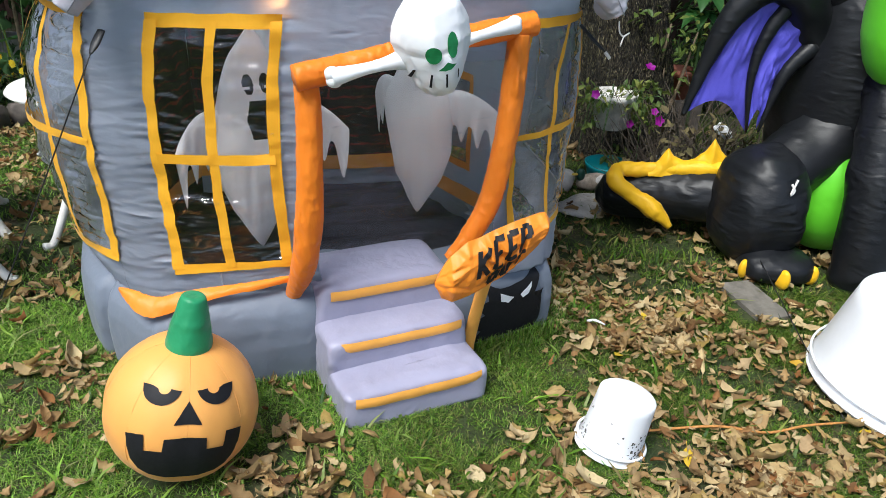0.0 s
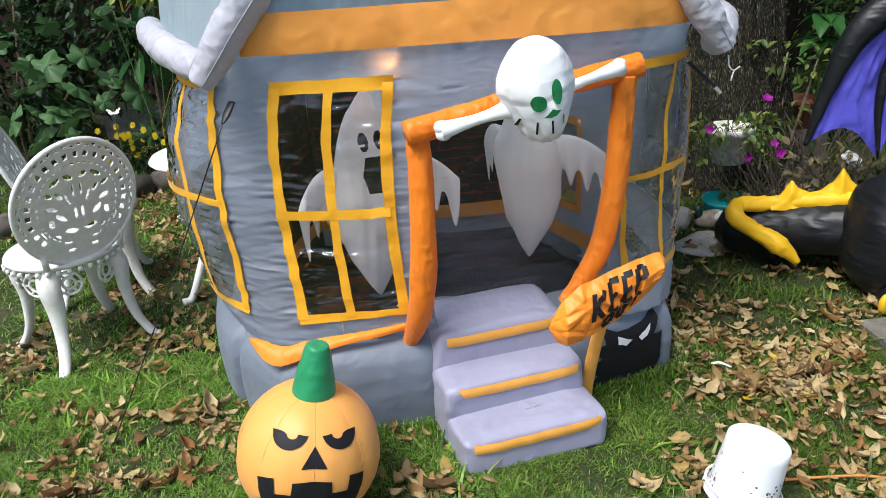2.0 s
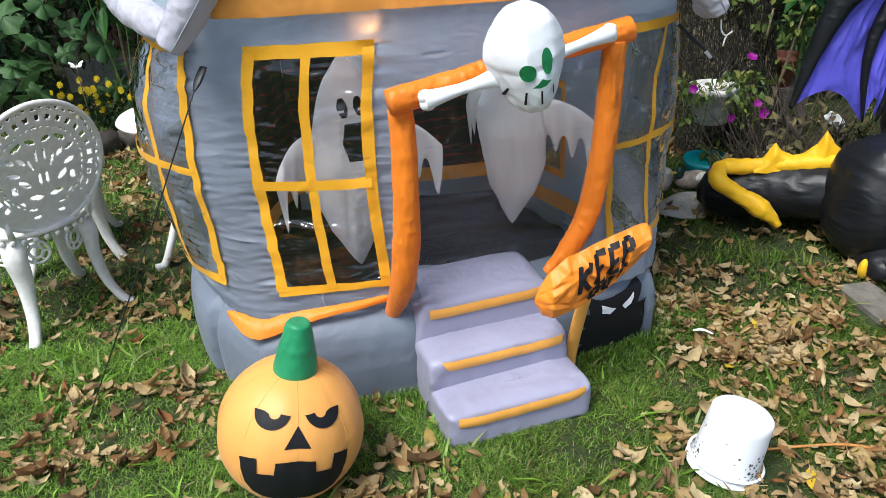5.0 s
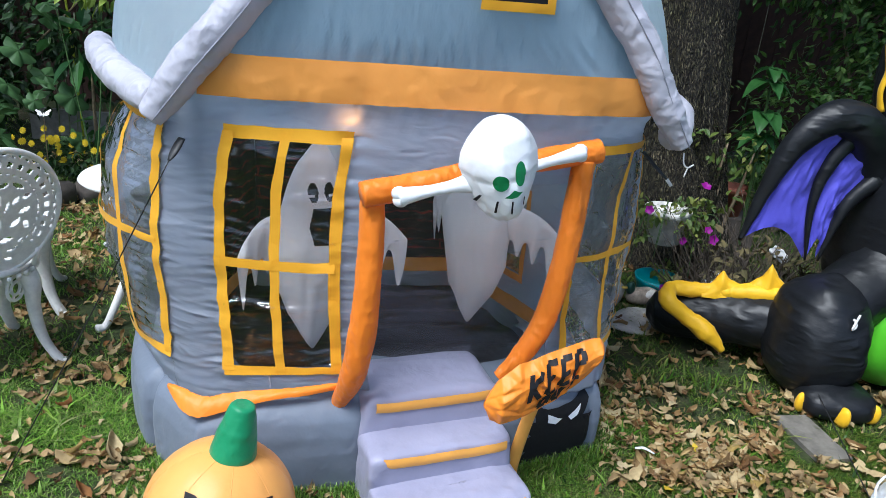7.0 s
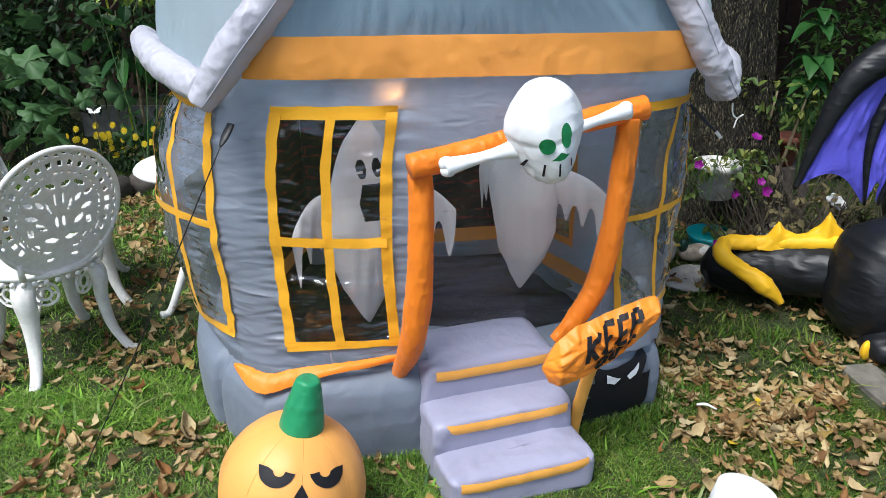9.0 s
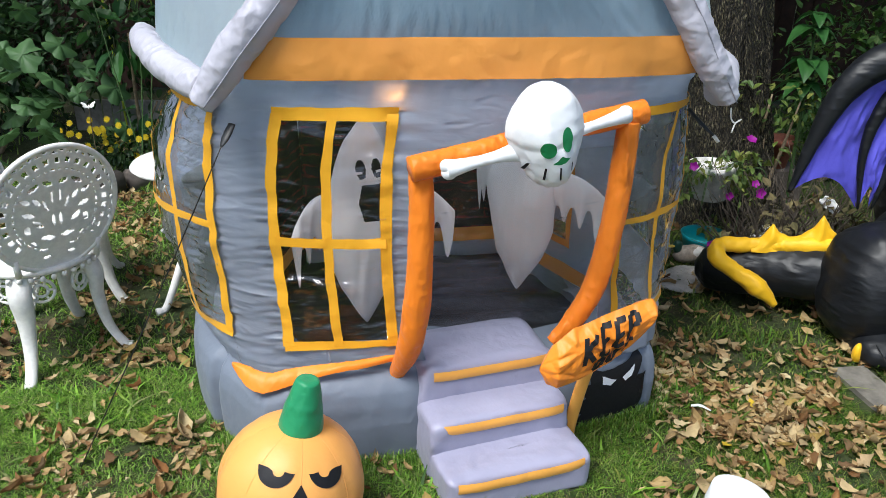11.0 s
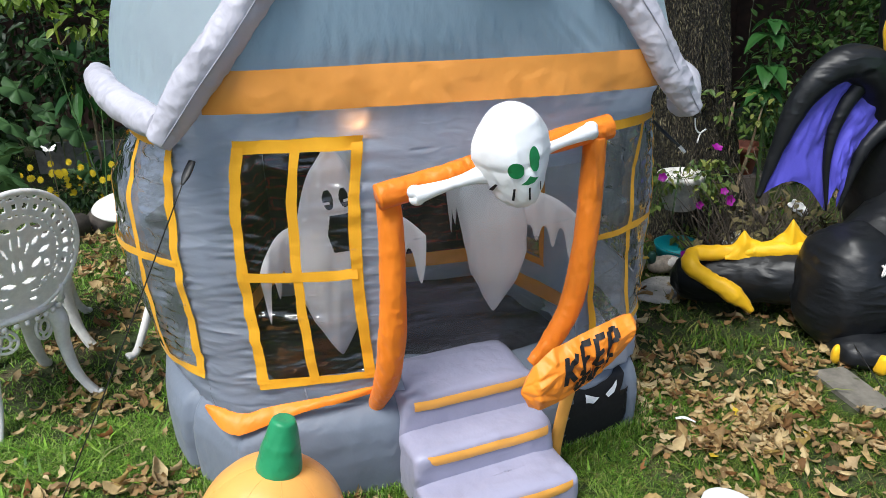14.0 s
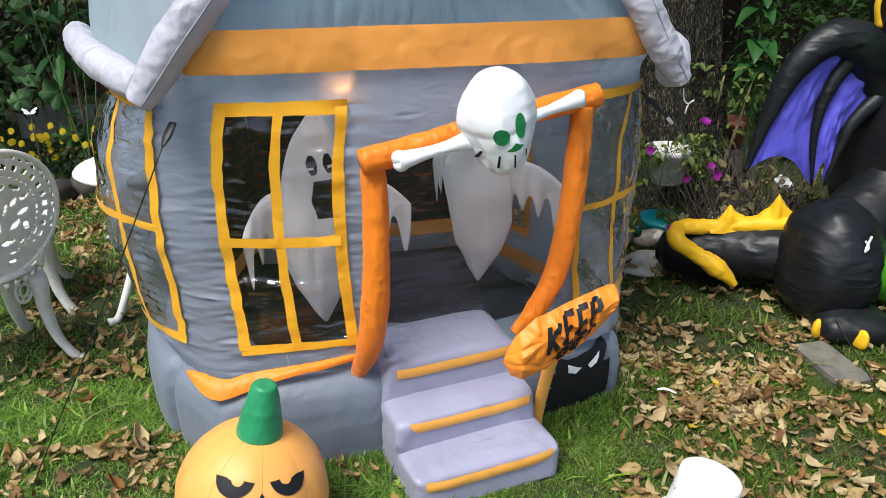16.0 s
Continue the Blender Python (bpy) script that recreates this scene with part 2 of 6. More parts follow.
def grid(fn, us, vs, bm=None, skip=None, close_u=False):
    """A sheet of quads over fn(u, v)."""
    bm = bm or bmesh.new()
    vv = [[bm.verts.new(fn(u, v)) for u in us] for v in vs]
    nu = len(us)
    for j in range(len(vs) - 1):
        for i in range(nu if close_u else nu - 1):
            k = (i + 1) % nu
            if skip and skip(0.5 * (us[i] + us[min(i + 1, nu - 1)]), 0.5 * (vs[j] + vs[j + 1])):
                continue
            bm.faces.new((vv[j][i], vv[j][k], vv[j + 1][k], vv[j + 1][i]))
    for v in [v for v in bm.verts if not v.link_faces]:
        bm.verts.remove(v)
    return bm


def spline(pts, n):
    """Catmull-Rom through pts, n points."""
    P = [Vector(p) for p in pts]
    P = [2 * P[0] - P[1]] + P + [2 * P[-1] - P[-2]]
    out = []
    segs = len(P) - 3
    for i in range(n):
        f = i / (n - 1) * segs
        k = min(int(f), segs - 1)
        t = f - k
        a, b, c, d = P[k:k + 4]
        out.append(0.5 * (2 * b + (c - a) * t + (2 * a - 5 * b + 4 * c - d) * t * t + (3 * b - a - 3 * c + d) * t ** 3))
    return out


def tube(pts, radii, n=28, sides=14, wob=0.0, flat=1.0, bm=None, seed=0.0):
    """A round-ended tube along a spline; radii are spread along it."""
    bm = bm or bmesh.new()
    path = spline(pts, n) if n != len(pts) else [Vector(p) for p in pts]
    rr = [float(np.interp(i / (n - 1), np.linspace(0, 1, len(radii)), radii)) for i in range(n)]
    up = Vector((0, 0, 1))
    rings = []
    for i, p in enumerate(path):
        d = (path[min(i + 1, n - 1)] - path[max(i - 1, 0)]).normalized()
        if abs(d.dot(up)) > 0.97:
            up = Vector((0, 1, 0))
        s = d.cross(up).normalized()
        w = s.cross(d).normalized()
        up = w
        ring = []
        for k in range(sides):
            a = 2 * math.pi * k / sides
            o = s * math.cos(a) + w * math.sin(a) * flat
            r = rr[i]
            q = p + o * r
            if wob:
                q += o * r * wob * noise.noise((p + o * r * 1.5) * 9 + Vector((seed, 0, 0)))
            ring.append(bm.verts.new(q))
        rings.append(ring)
    for a, b in zip(rings, rings[1:]):
        for k in range(sides):
            bm.faces.new((a[k], a[(k + 1) % sides], b[(k + 1) % sides], b[k]))
    bm.faces.new(list(reversed(rings[0])))
    bm.faces.new(rings[-1])
    return bm


def puff(size, center=(0, 0, 0), n=4.0, res=14, wob=0.0, seed=0.0, taper=0.0, zn=None, bm=None):
    """An inflated block: a superellipsoid of half sizes, with an optional taper upward."""
    bm = bm or bmesh.new()
    start = len(bm.verts)
    zn = zn or n
    sgn = lambda v, e: math.copysign(abs(v) ** e, v)
    rows = []
    for j in range(1, res):
        th = -math.pi / 2 + math.pi * j / res
        row = []
        for i in range(2 * res):
            ph = 2 * math.pi * (i + 0.5) / (2 * res)
            cz, sz = sgn(math.cos(th), 2 / zn), sgn(math.sin(th), 2 / zn)
            x, y, z = cz * sgn(math.cos(ph), 2 / n), cz * sgn(math.sin(ph), 2 / n), sz
            k = 1 - taper * z
            q = Vector((x * size[0] * k, y * size[1] * k, z * size[2]))
            if wob:
                q += q.normalized() * wob * noise.noise(q * 7 + Vector((seed, seed, 0)))
            row.append(bm.verts.new(q + Vector(center)))
        rows.append(row)
    N = 2 * res
    for a, b in zip(rows, rows[1:]):
        for i in range(N):
            bm.faces.new((a[i], a[(i + 1) % N], b[(i + 1) % N], b[i]))
    bm.faces.new(list(reversed(rows[0])))
    bm.faces.new(rows[-1])
    return bm


def facet(a, b, c):
    """Puffed cells with sharp valleys, as in crumpled cloth."""
    d = noise.voronoi(Vector((a, b, c)))[0]
    return min(0.6, d[1] - d[0])


def crumple(bm, amp, freq, stretch=(1, 1, 1), seed=0.0):
    """Crumples a skin along its normals: sharp little valleys between soft cells."""
    bm.normal_update()
    sx, sy, sz = stretch
    for v in bm.verts:
        q = Vector((v.co.x * sx, v.co.y * sy, v.co.z * sz)) * freq
        q += Vector((noise.noise(q * 0.6), noise.noise(q * 0.6 + Vector((9, 0, 0))), seed)) * 0.8
        v.co += v.normal * amp * (facet(q.x, q.y, q.z) - 0.3 + 0.6 * noise.noise(q * 0.4))
    return bm


def lathe(profile, sides=32, bm=None, center=(0, 0, 0)):
    """Turned body from (radius, z) pairs."""
    bm = bm or bmesh.new()
    c = Vector(center)
    rings = [[bm.verts.new(c + Vector((r * math.cos(2 * math.pi * k / sides), r * math.sin(2 * math.pi * k / sides), z)))
              for k in range(sides)] for r, z in profile]
    for a, b in zip(rings, rings[1:]):
        for k in range(sides):
            bm.faces.new((a[k], a[(k + 1) % sides], b[(k + 1) % sides], b[k]))
    bm.faces.new(list(reversed(rings[0])))
    bm.faces.new(rings[-1])
    return bm


def solid(outline, depth, to3d, bm=None):
    """A flat shape (x, y outline) with thickness, laid out by to3d(x, y, d)."""
    bm = bm or bmesh.new()
    a = [bm.verts.new(to3d(x, y, 0.0)) for x, y in outline]
    b = [bm.verts.new(to3d(x, y, depth)) for x, y in outline]
    bm.faces.new(b)
    bm.faces.new(list(reversed(a)))
    n = len(outline)
    for i in range(n):
        bm.faces.new((a[i], a[(i + 1) % n], b[(i + 1) % n], b[i]))
    return bm


def box(bm, lo, hi, bevel=0.0):
    r = bmesh.ops.create_cube(bm, size=1.0)
    vs = r["verts"]
    c = [(a + b) / 2 for a, b in zip(lo, hi)]
    s = [b - a for a, b in zip(lo, hi)]
    for v in vs:
        v.co = Vector((c[i] + v.co[i] * s[i] for i in range(3)))
    if bevel:
        es = {e for v in vs for e in v.link_edges}
        bmesh.ops.bevel(bm, geom=list(es), offset=bevel, segments=2, affect="EDGES")
    return bm


# ---- ground ----
def ground_z(x, y):
    return 0.012 * noise.noise(Vector((x * 0.9, y * 0.9, 0))) + 0.006 * noise.noise(Vector((x * 4, y * 4, 3)))


def make_ground():
    m, nt, p = material("lawn soil")
    n1, n2 = add_noise(nt, 3.6, 6, 0.65), add_noise(nt, 60, 7, 0.7)
    a = ramp(nt, n1.outputs[0], [(0.34, (0.033, 0.060, 0.010)), (0.52, (0.058, 0.076, 0.019)), (0.64, (0.12, 0.098, 0.050)), (0.77, (0.19, 0.145, 0.09))])
    b = ramp(nt, n2.outputs[0], [(0.3, (0.25,) * 3), (0.7, (1.0,) * 3)])
    mx = nt.nodes.new("ShaderNodeMix")
    mx.data_type, mx.blend_type = "RGBA", "MULTIPLY"
    mx.inputs[0].default_value = 1.0
    nt.links.new(a.outputs[0], mx.inputs[6])
    nt.links.new(b.outputs[0], mx.inputs[7])
    nt.links.new(mx.outputs[2], p.inputs["Base Color"])
    p.inputs["Roughness"].default_value = 0.95
    bumped(nt, p, [n2.outputs[0]], [0.6], [0.02])
    near = list(np.linspace(-4, 4, 81))
    xs = [-400, -60, -15, -7] + near + [7, 15, 60, 400]
    ys = [-400, -60, -15, -6, -3] + list(np.linspace(-1, 7, 81)) + [10, 20, 60, 400]
    ob = part("ground", grid(lambda x, y: Vector((x, y, ground_z(x, y) if abs(x) < 5 and -2 < y < 8 else 0)), xs, ys), m)
    return tagged(ob, "mown green lawn with bare earth patches under fallen leaves", "lawn", kind="structure")


ground = make_ground()

# ---- the inflatable house; its own axes: x along the front, y inward ----
house = thing("inflatable_house", pose(0.095, 2.14, 0, 0, 0, 9),
              "grey and orange inflatable haunted house standing on the lawn", "inflatable house")
CX, CY, HA, HB, HN = -0.09, 0.60, 0.95, 0.73, 2.6


def outline_table(a, b, n, cx, cy, count=720):
    """Arc length along a superellipse from the front's middle, positive to the right."""
    pts = []
    for i in range(count + 1):
        ph = -math.pi + 2 * math.pi * i / count
        s, c = math.sin(ph), math.cos(ph)
        pts.append((cx + a * math.copysign(abs(s) ** (2 / n), s), cy - b * math.copysign(abs(c) ** (2 / n), c)))
    pts = np.array(pts)
    seg = np.hypot(*np.diff(pts, axis=0).T)
    s = np.concatenate([[0], np.cumsum(seg)])
    return s - s[count // 2], pts


WS, WP = outline_table(HA, HB, HN, CX, CY)
HALF = WS[-1]


QS, QP = outline_table(0.77, 0.745, 6.5, -0.03, 0.60)


def wall_scale(z):
    return float(np.interp(z, [0.20, 0.26, 0.34, 0.5, 0.8, 1.05, 1.2, 1.36], [0.955, 0.98, 0.99, 0.99, 1.0, 0.99, 0.965, 0.96]))


SEAMS = (-0.84, -0.72, -0.55, -0.185, 0.53, 0.92)


def boxy(z):
    """How square the plan is at a height: square at the eaves, rounder in the bulging middle."""
    return float(np.interp(z, [0.20, 0.36, 0.65, 0.95, 1.14, 1.22], [0.85, 0.30, 0.0, 0.05, 0.45, 1.0]))


def wall_xy(s, z):
    s = (s + HALF) % (2 * HALF) - HALF
    f = s / HALF * QS[-1]
    k, w = wall_scale(z), boxy(z)
    x = (1 - w) * np.interp(s, WS, WP[:, 0]) + w * np.interp(f, QS, QP[:, 0])
    y = (1 - w) * np.interp(s, WS, WP[:, 1]) + w * np.interp(f, QS, QP[:, 1])
    return CX + (x - CX) * k, CY + (y - CY) * k


def at_wall(s, z, off=0.0):
    """Point of the bulging wall at arc length s and height z; its foot sags at the corner."""
    if z < 0.45:
        z -= float(np.interp(s, [-1.5, -0.75, -0.6, -0.44, -0.25, 0.0, 0.5, 0.9], [0.0, 0.0, -0.02, -0.05, -0.085, -0.08, -0.02, 0.0])) * (0.45 - z) / 0.23
    x, y = wall_xy(s, z)
    x1, y1 = wall_xy(s - 0.012, z)
    x2, y2 = wall_xy(s + 0.012, z)
    n = Vector((y2 - y1, -(x2 - x1), 0)).normalized()
    w = 0.006 * noise.noise(Vector((s * 5, z * 9, 0))) + 0.003 * noise.noise(Vector((s * 4, z * 26, 5)))
    for c in SEAMS:
        d = abs(s - c)
        if d < 0.16:
            w += math.exp(-d / 0.042) * (0.014 * noise.noise(Vector((s * 5, z * 70, c * 9))) - 0.006)
    # gathers: fanning from the front window's sides, under the band and along the foot
    for c, zs in ((-0.56, 80), (-0.19, 90), (0.56, 80)):
        d = abs(s - c)
        if d < 0.2 and 0.34 < z < 1.15:
            w += 0.010 * math.exp(-d / 0.07) * noise.noise(Vector((s * 5, (z + 0.25 * d) * zs, c * 11)))
    if z > 1.05:
        w += 0.016 * math.exp(-abs(z - 1.19) / 0.035) * noise.noise(Vector(((s + 0.3 * z) * 26, z * 5, 7)))
    if z < 0.42:
        w += 0.010 * math.exp((0.28 - z) / 0.05) * noise.noise(Vector(((s - 0.2 * z) * 24, z * 6, 17)))
    return Vector((x, y, z)) + n * (off + w)


def s_at(x):
    """Arc length of the front wall at a given x."""
    lo, hi = -1.0, 1.0
    for _ in range(40):
        mid = 0.5 * (lo + hi)
        if np.interp(mid, WS, WP[:, 0]) < x:
            lo = mid
        else:
            hi = mid
    return 0.5 * (lo + hi)


# openings: (s0, s1, z0, z1)
WIN_FL = (s_at(-0.605), s_at(-0.285), 0.375, 1.118)
WIN_L = (s_at(-0.79) - 0.50, s_at(-0.79), 0.40, 1.125)
WIN_FR = (s_at(0.455), s_at(0.455) + 0.36, 0.40, 1.10)
WIN_R = (s_at(0.455) + 0.56, s_at(0.455) + 1.0, 0.42, 1.10)
DOOR = (s_at(-0.19), s_at(0.40), 0.255, 1.0)
OPEN = [WIN_FL, WIN_L, WIN_FR, WIN_R, DOOR]


def edges(lo, hi, step, marks):
    marks = [m for m in marks if lo <= m <= hi]
    vals = sorted({round(v, 4) for v in list(np.arange(lo, hi, step)) + [hi] + list(marks)})
    out = [vals[0]]
    for v in vals[1:]:
        if v - out[-1] > step * 0.2 or any(abs(v - m) < 1e-3 for m in marks):
            out.append(v)
    return out


def make_house_wall():
    us = edges(-HALF, -1.35, 0.05, []) + edges(-1.33, 1.62, 0.014, [v for o in OPEN for v in o[:2]]) + edges(1.66, HALF, 0.05, [])
    vs = edges(0.26, 1.22, 0.0075, [v for o in OPEN for v in o[2:]])
    inside = lambda s, z: any(a < s < b and c < z < d for a, b, c, d in OPEN)
    bm = grid(lambda s, z: at_wall(s, z), us, vs, skip=inside)
    ob = part("wall", bm, M_WALL, house, "grey nylon wall bulging with air")
    sol = ob.modifiers.new("thickness", "SOLIDIFY")
    sol.thickness, sol.offset = 0.004, -1
    return ob


wall = make_house_wall()


def strip(s0, z0, s1, z1, width, off, wav=0.0045, seed=0):
    """A sewn strip on the wall from one place to another, slightly wavy."""
    d = Vector((s1 - s0, z1 - z0))
    L = d.length
    d /= L
    nrm = Vector((-d.y, d.x))
    us = list(np.linspace(0, 1, max(3, int(L / 0.025))))

    def fn(u, v):
        c = Vector((s0, z0)) + d * (u * L) + nrm * (v * width + wav * noise.noise(Vector((u * L * 14, v, seed))))
        return at_wall(c.x, c.y, off)
    return grid(fn, us, [-0.5, 0.0, 0.5])


def make_window(o, vinyl, cols, rows, bar, label, seed):
    s0, s1, z0, z1 = o

    def sheet(s, z):
        o = 0.001 + 0.006 * noise.noise(Vector((s * 12, z * 12, seed)))
        for zc, amp in ((z0 + 0.31 * (z1 - z0), 0.018), (z0 + 0.93 * (z1 - z0), 0.016), (z0 + 0.60 * (z1 - z0), 0.010), (z0 + 0.84 * (z1 - z0), 0.009), (z0 + 0.10 * (z1 - z0), 0.009)):
            c = zc + 0.03 * noise.noise(Vector((s * 8, zc * 5, seed)))
            o += amp * max(0.0, 0.30 + noise.noise(Vector((s * 19, zc * 7, seed + 4)))) * math.exp(-((z - c) / 0.007) ** 2)
        return at_wall(s, z, o)
    win = part("window", grid(sheet, list(np.linspace(s0, s1, 44)), list(np.linspace(z0, z1, 150))), vinyl, house, label)
    win.visible_shadow = False
    k = seed * 10
    for z in (z0, z1):
        k += 1
        part("frame_bar", strip(s0 - bar * 0.4, z, s1 + bar * 0.4, z, bar * 1.1, 0.008, seed=k), M_YELLOW, win)
    for s in (s0, s1):
        k += 1
        part("frame_bar", strip(s, z0, s, z1, bar, 0.010, seed=k), M_YELLOW, win)
    for c in cols:
        k += 1
        part("mullion", strip(s0 + (s1 - s0) * c, z0, s0 + (s1 - s0) * c, z1, bar * 0.9, 0.010, seed=k), M_YELLOW, win)
    for r in rows:
        k += 1
        part("crossbar", strip(s0, z0 + (z1 - z0) * r, s1, z0 + (z1 - z0) * r, bar * 0.9, 0.012, seed=k), M_YELLOW, win)
    return win


for k, (sc, z0, z1) in enumerate(((-0.72, 0.27, 1.16), (-0.40, 0.27, 0.352), (-1.36, 0.30, 1.14), (0.92, 0.30, 1.12))):
    part("seam", strip(sc, z0, sc, z1, 0.0035, 0.0025, 0.003, 40 + k), M_SEAM, wall)
make_window(WIN_FL, M_VINYL, [0.48], [0.49], 0.033, "clear vinyl window with yellow bars", 1)
make_window(WIN_L, M_SIDEVINYL, [0.64], [0.50], 0.028, "crumpled clear side window with yellow bars", 2)
make_window(WIN_FR, M_RIGHTVINYL, [0.48], [0.49], 0.024, "crumpled clear window with yellow bars", 3)
make_window(WIN_R, M_RIGHTVINYL, [0.5], [0.5], 0.032, "crumpled clear side window with yellow bars", 4)

# base skirt: a boxy cushion, sharp at its front corner beside the cat print
def base_outline():
    left = spline([(-0.02, -0.05), (-0.13, -0.055), (-0.165, -0.10), (-0.185, -0.18), (-0.34, -0.195), (-0.57, -0.195), (-0.672, -0.190), (-0.700, -0.165), (-0.80, -0.035), (-0.885, 0.10), (-0.955, 0.30), (-0.985, 0.60), (-0.93, 1.0), (-0.70, 1.28), (-0.15, 1.34)], 200)
    right = spline([(-0.15, 1.34), (0.40, 1.28), (0.62, 1.0), (0.70, 0.60), (0.70, 0.30), (0.69, 0.10), (0.678, 0.01), (0.668, -0.026), (0.655, -0.038), (0.61, -0.050), (0.42, -0.105), (0.27, -0.145), (0.235, -0.12), (0.21, -0.06), (0.15, -0.05), (-0.02, -0.05)], 300)
    pts = np.array([(p.x, p.y) for p in (Vector((*q[:2], 0)) for q in list(left)[:-1] + list(right))])[::-1]
    seg = np.hypot(*np.diff(pts, axis=0).T)
    run = np.concatenate([[0], np.cumsum(seg)])
    k = int(np.argmin(np.abs(pts[:, 0] - 0.0) + (pts[:, 1] > 0.3) * 9))
    return run, pts, run[k]


BRUN, BPTS, BMID = base_outline()
# arc length from the front's middle, positive to the right, once round
BS = np.linspace(-BRUN[-1] / 2, BRUN[-1] / 2, 900)
BP = np.array([[np.interp((BMID - v) % BRUN[-1], BRUN, BPTS[:, 0]), np.interp((BMID - v) % BRUN[-1], BRUN, BPTS[:, 1])] for v in BS])


def at_base(s, z, off=0.0):
    x, y = np.interp(s, BS, BP[:, 0]), np.interp(s, BS, BP[:, 1])
    zk = float(np.interp(s, [-1.6, -1.0, -0.85, -0.72, -0.45, 0.0, 0.3, 0.6, 0.70, 0.80, 0.92, 1.3], [1.0, 0.97, 0.95, 0.93, 0.93, 0.93, 1.01, 1.03, 1.0, 0.92, 1.0, 1.0]))
    k = float(np.interp(z, [0, 0.02, 0.06, 0.13, 0.20, 0.25, 0.28, 0.30, 0.315], [0.993, 0.998, 1.0, 1.002, 0.998, 0.985, 0.955, 0.90, 0.72]))
    q = Vector((-0.15 + (x + 0.15) * k, 0.60 + (y - 0.60) * k, z * zk))
    d = Vector((q.x + 0.15, q.y - 0.6, 0)).normalized()
    fold = sum(0.034 * math.exp(-((s - c) / 0.022) ** 2) for c in (-1.0, -1.45, 1.06)) + 0.014 * math.exp(-((s + 0.70) / 0.009) ** 2) + 0.010 * math.exp(-((s - 0.79) / 0.008) ** 2)
    pucker = 0.004 * noise.noise(Vector((s * 16, z * 9, 2))) * math.exp(-((z - 0.27) / 0.05) ** 2)
    return q + d * (off - fold + pucker + 0.007 * noise.noise(Vector((s * 3, z * 5, 9))))


base = part("base", grid(at_base, list(np.linspace(BS[0], BS[-1], 420)), list(np.linspace(-0.01, 0.315, 27))), M_BASE, house,
            "smooth grey inflated base")
# trim sloping from the wall's foot to the base, pointing down at the front corner
TRIM_TOP = spline([(-0.765, -0.070, 0.333), (-0.70, -0.098, 0.336), (-0.64, -0.118, 0.338), (-0.59, -0.130, 0.339), (-0.456, -0.137, 0.346), (-0.36, -0.133, 0.351), (-0.235, -0.118, 0.356)], 80)
TRIM_LOW = spline([(-0.768, -0.076, 0.324), (-0.745, -0.112, 0.304), (-0.715, -0.148, 0.284), (-0.672, -0.172, 0.277), (-0.62, -0.172, 0.287), (-0.56, -0.168, 0.303), (-0.456, -0.162, 0.324), (-0.36, -0.154, 0.331), (-0.235, -0.122, 0.336)], 80)
part("base_trim", grid(lambda u, v: TRIM_TOP[int(u)].lerp(TRIM_LOW[int(u)], v + (1 - v) * 0.26 * math.sin(math.pi * min(1.0, u / 48)) ** 1.5) + Vector((0, -0.006 * math.sin(math.pi * v), 0.006 * math.sin(math.pi * v) + 0.003 * noise.noise(Vector((u * 0.35, v * 2, 5))))), list(range(80)), list(np.linspace(0, 1, 7))),
     fabric("bright orange nylon trim", (0.80, 0.225, 0.015), 0.48, 0.0, 0.9, (1, 1, 1), 0.3, 0.08, 0.35, 0.8), house, "orange trim pointing down at the corner")
# the room inside: thick inflated walls leave a smaller space with slanting sides
ROOM = [(-0.88, 0.02), (-0.80, 0.20), (-0.56, 0.86), (0.30, 0.86), (0.53, 0.25), (0.60, 0.02)]
FLOOR_Z = 0.235
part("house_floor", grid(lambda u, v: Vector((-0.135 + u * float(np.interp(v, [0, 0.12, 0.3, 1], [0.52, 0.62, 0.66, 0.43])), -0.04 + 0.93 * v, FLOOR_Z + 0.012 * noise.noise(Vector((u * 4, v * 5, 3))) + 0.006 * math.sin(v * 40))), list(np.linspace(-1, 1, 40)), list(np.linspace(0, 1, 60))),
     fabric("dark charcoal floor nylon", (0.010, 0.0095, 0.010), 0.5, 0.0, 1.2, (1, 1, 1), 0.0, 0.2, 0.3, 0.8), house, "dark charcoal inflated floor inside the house")


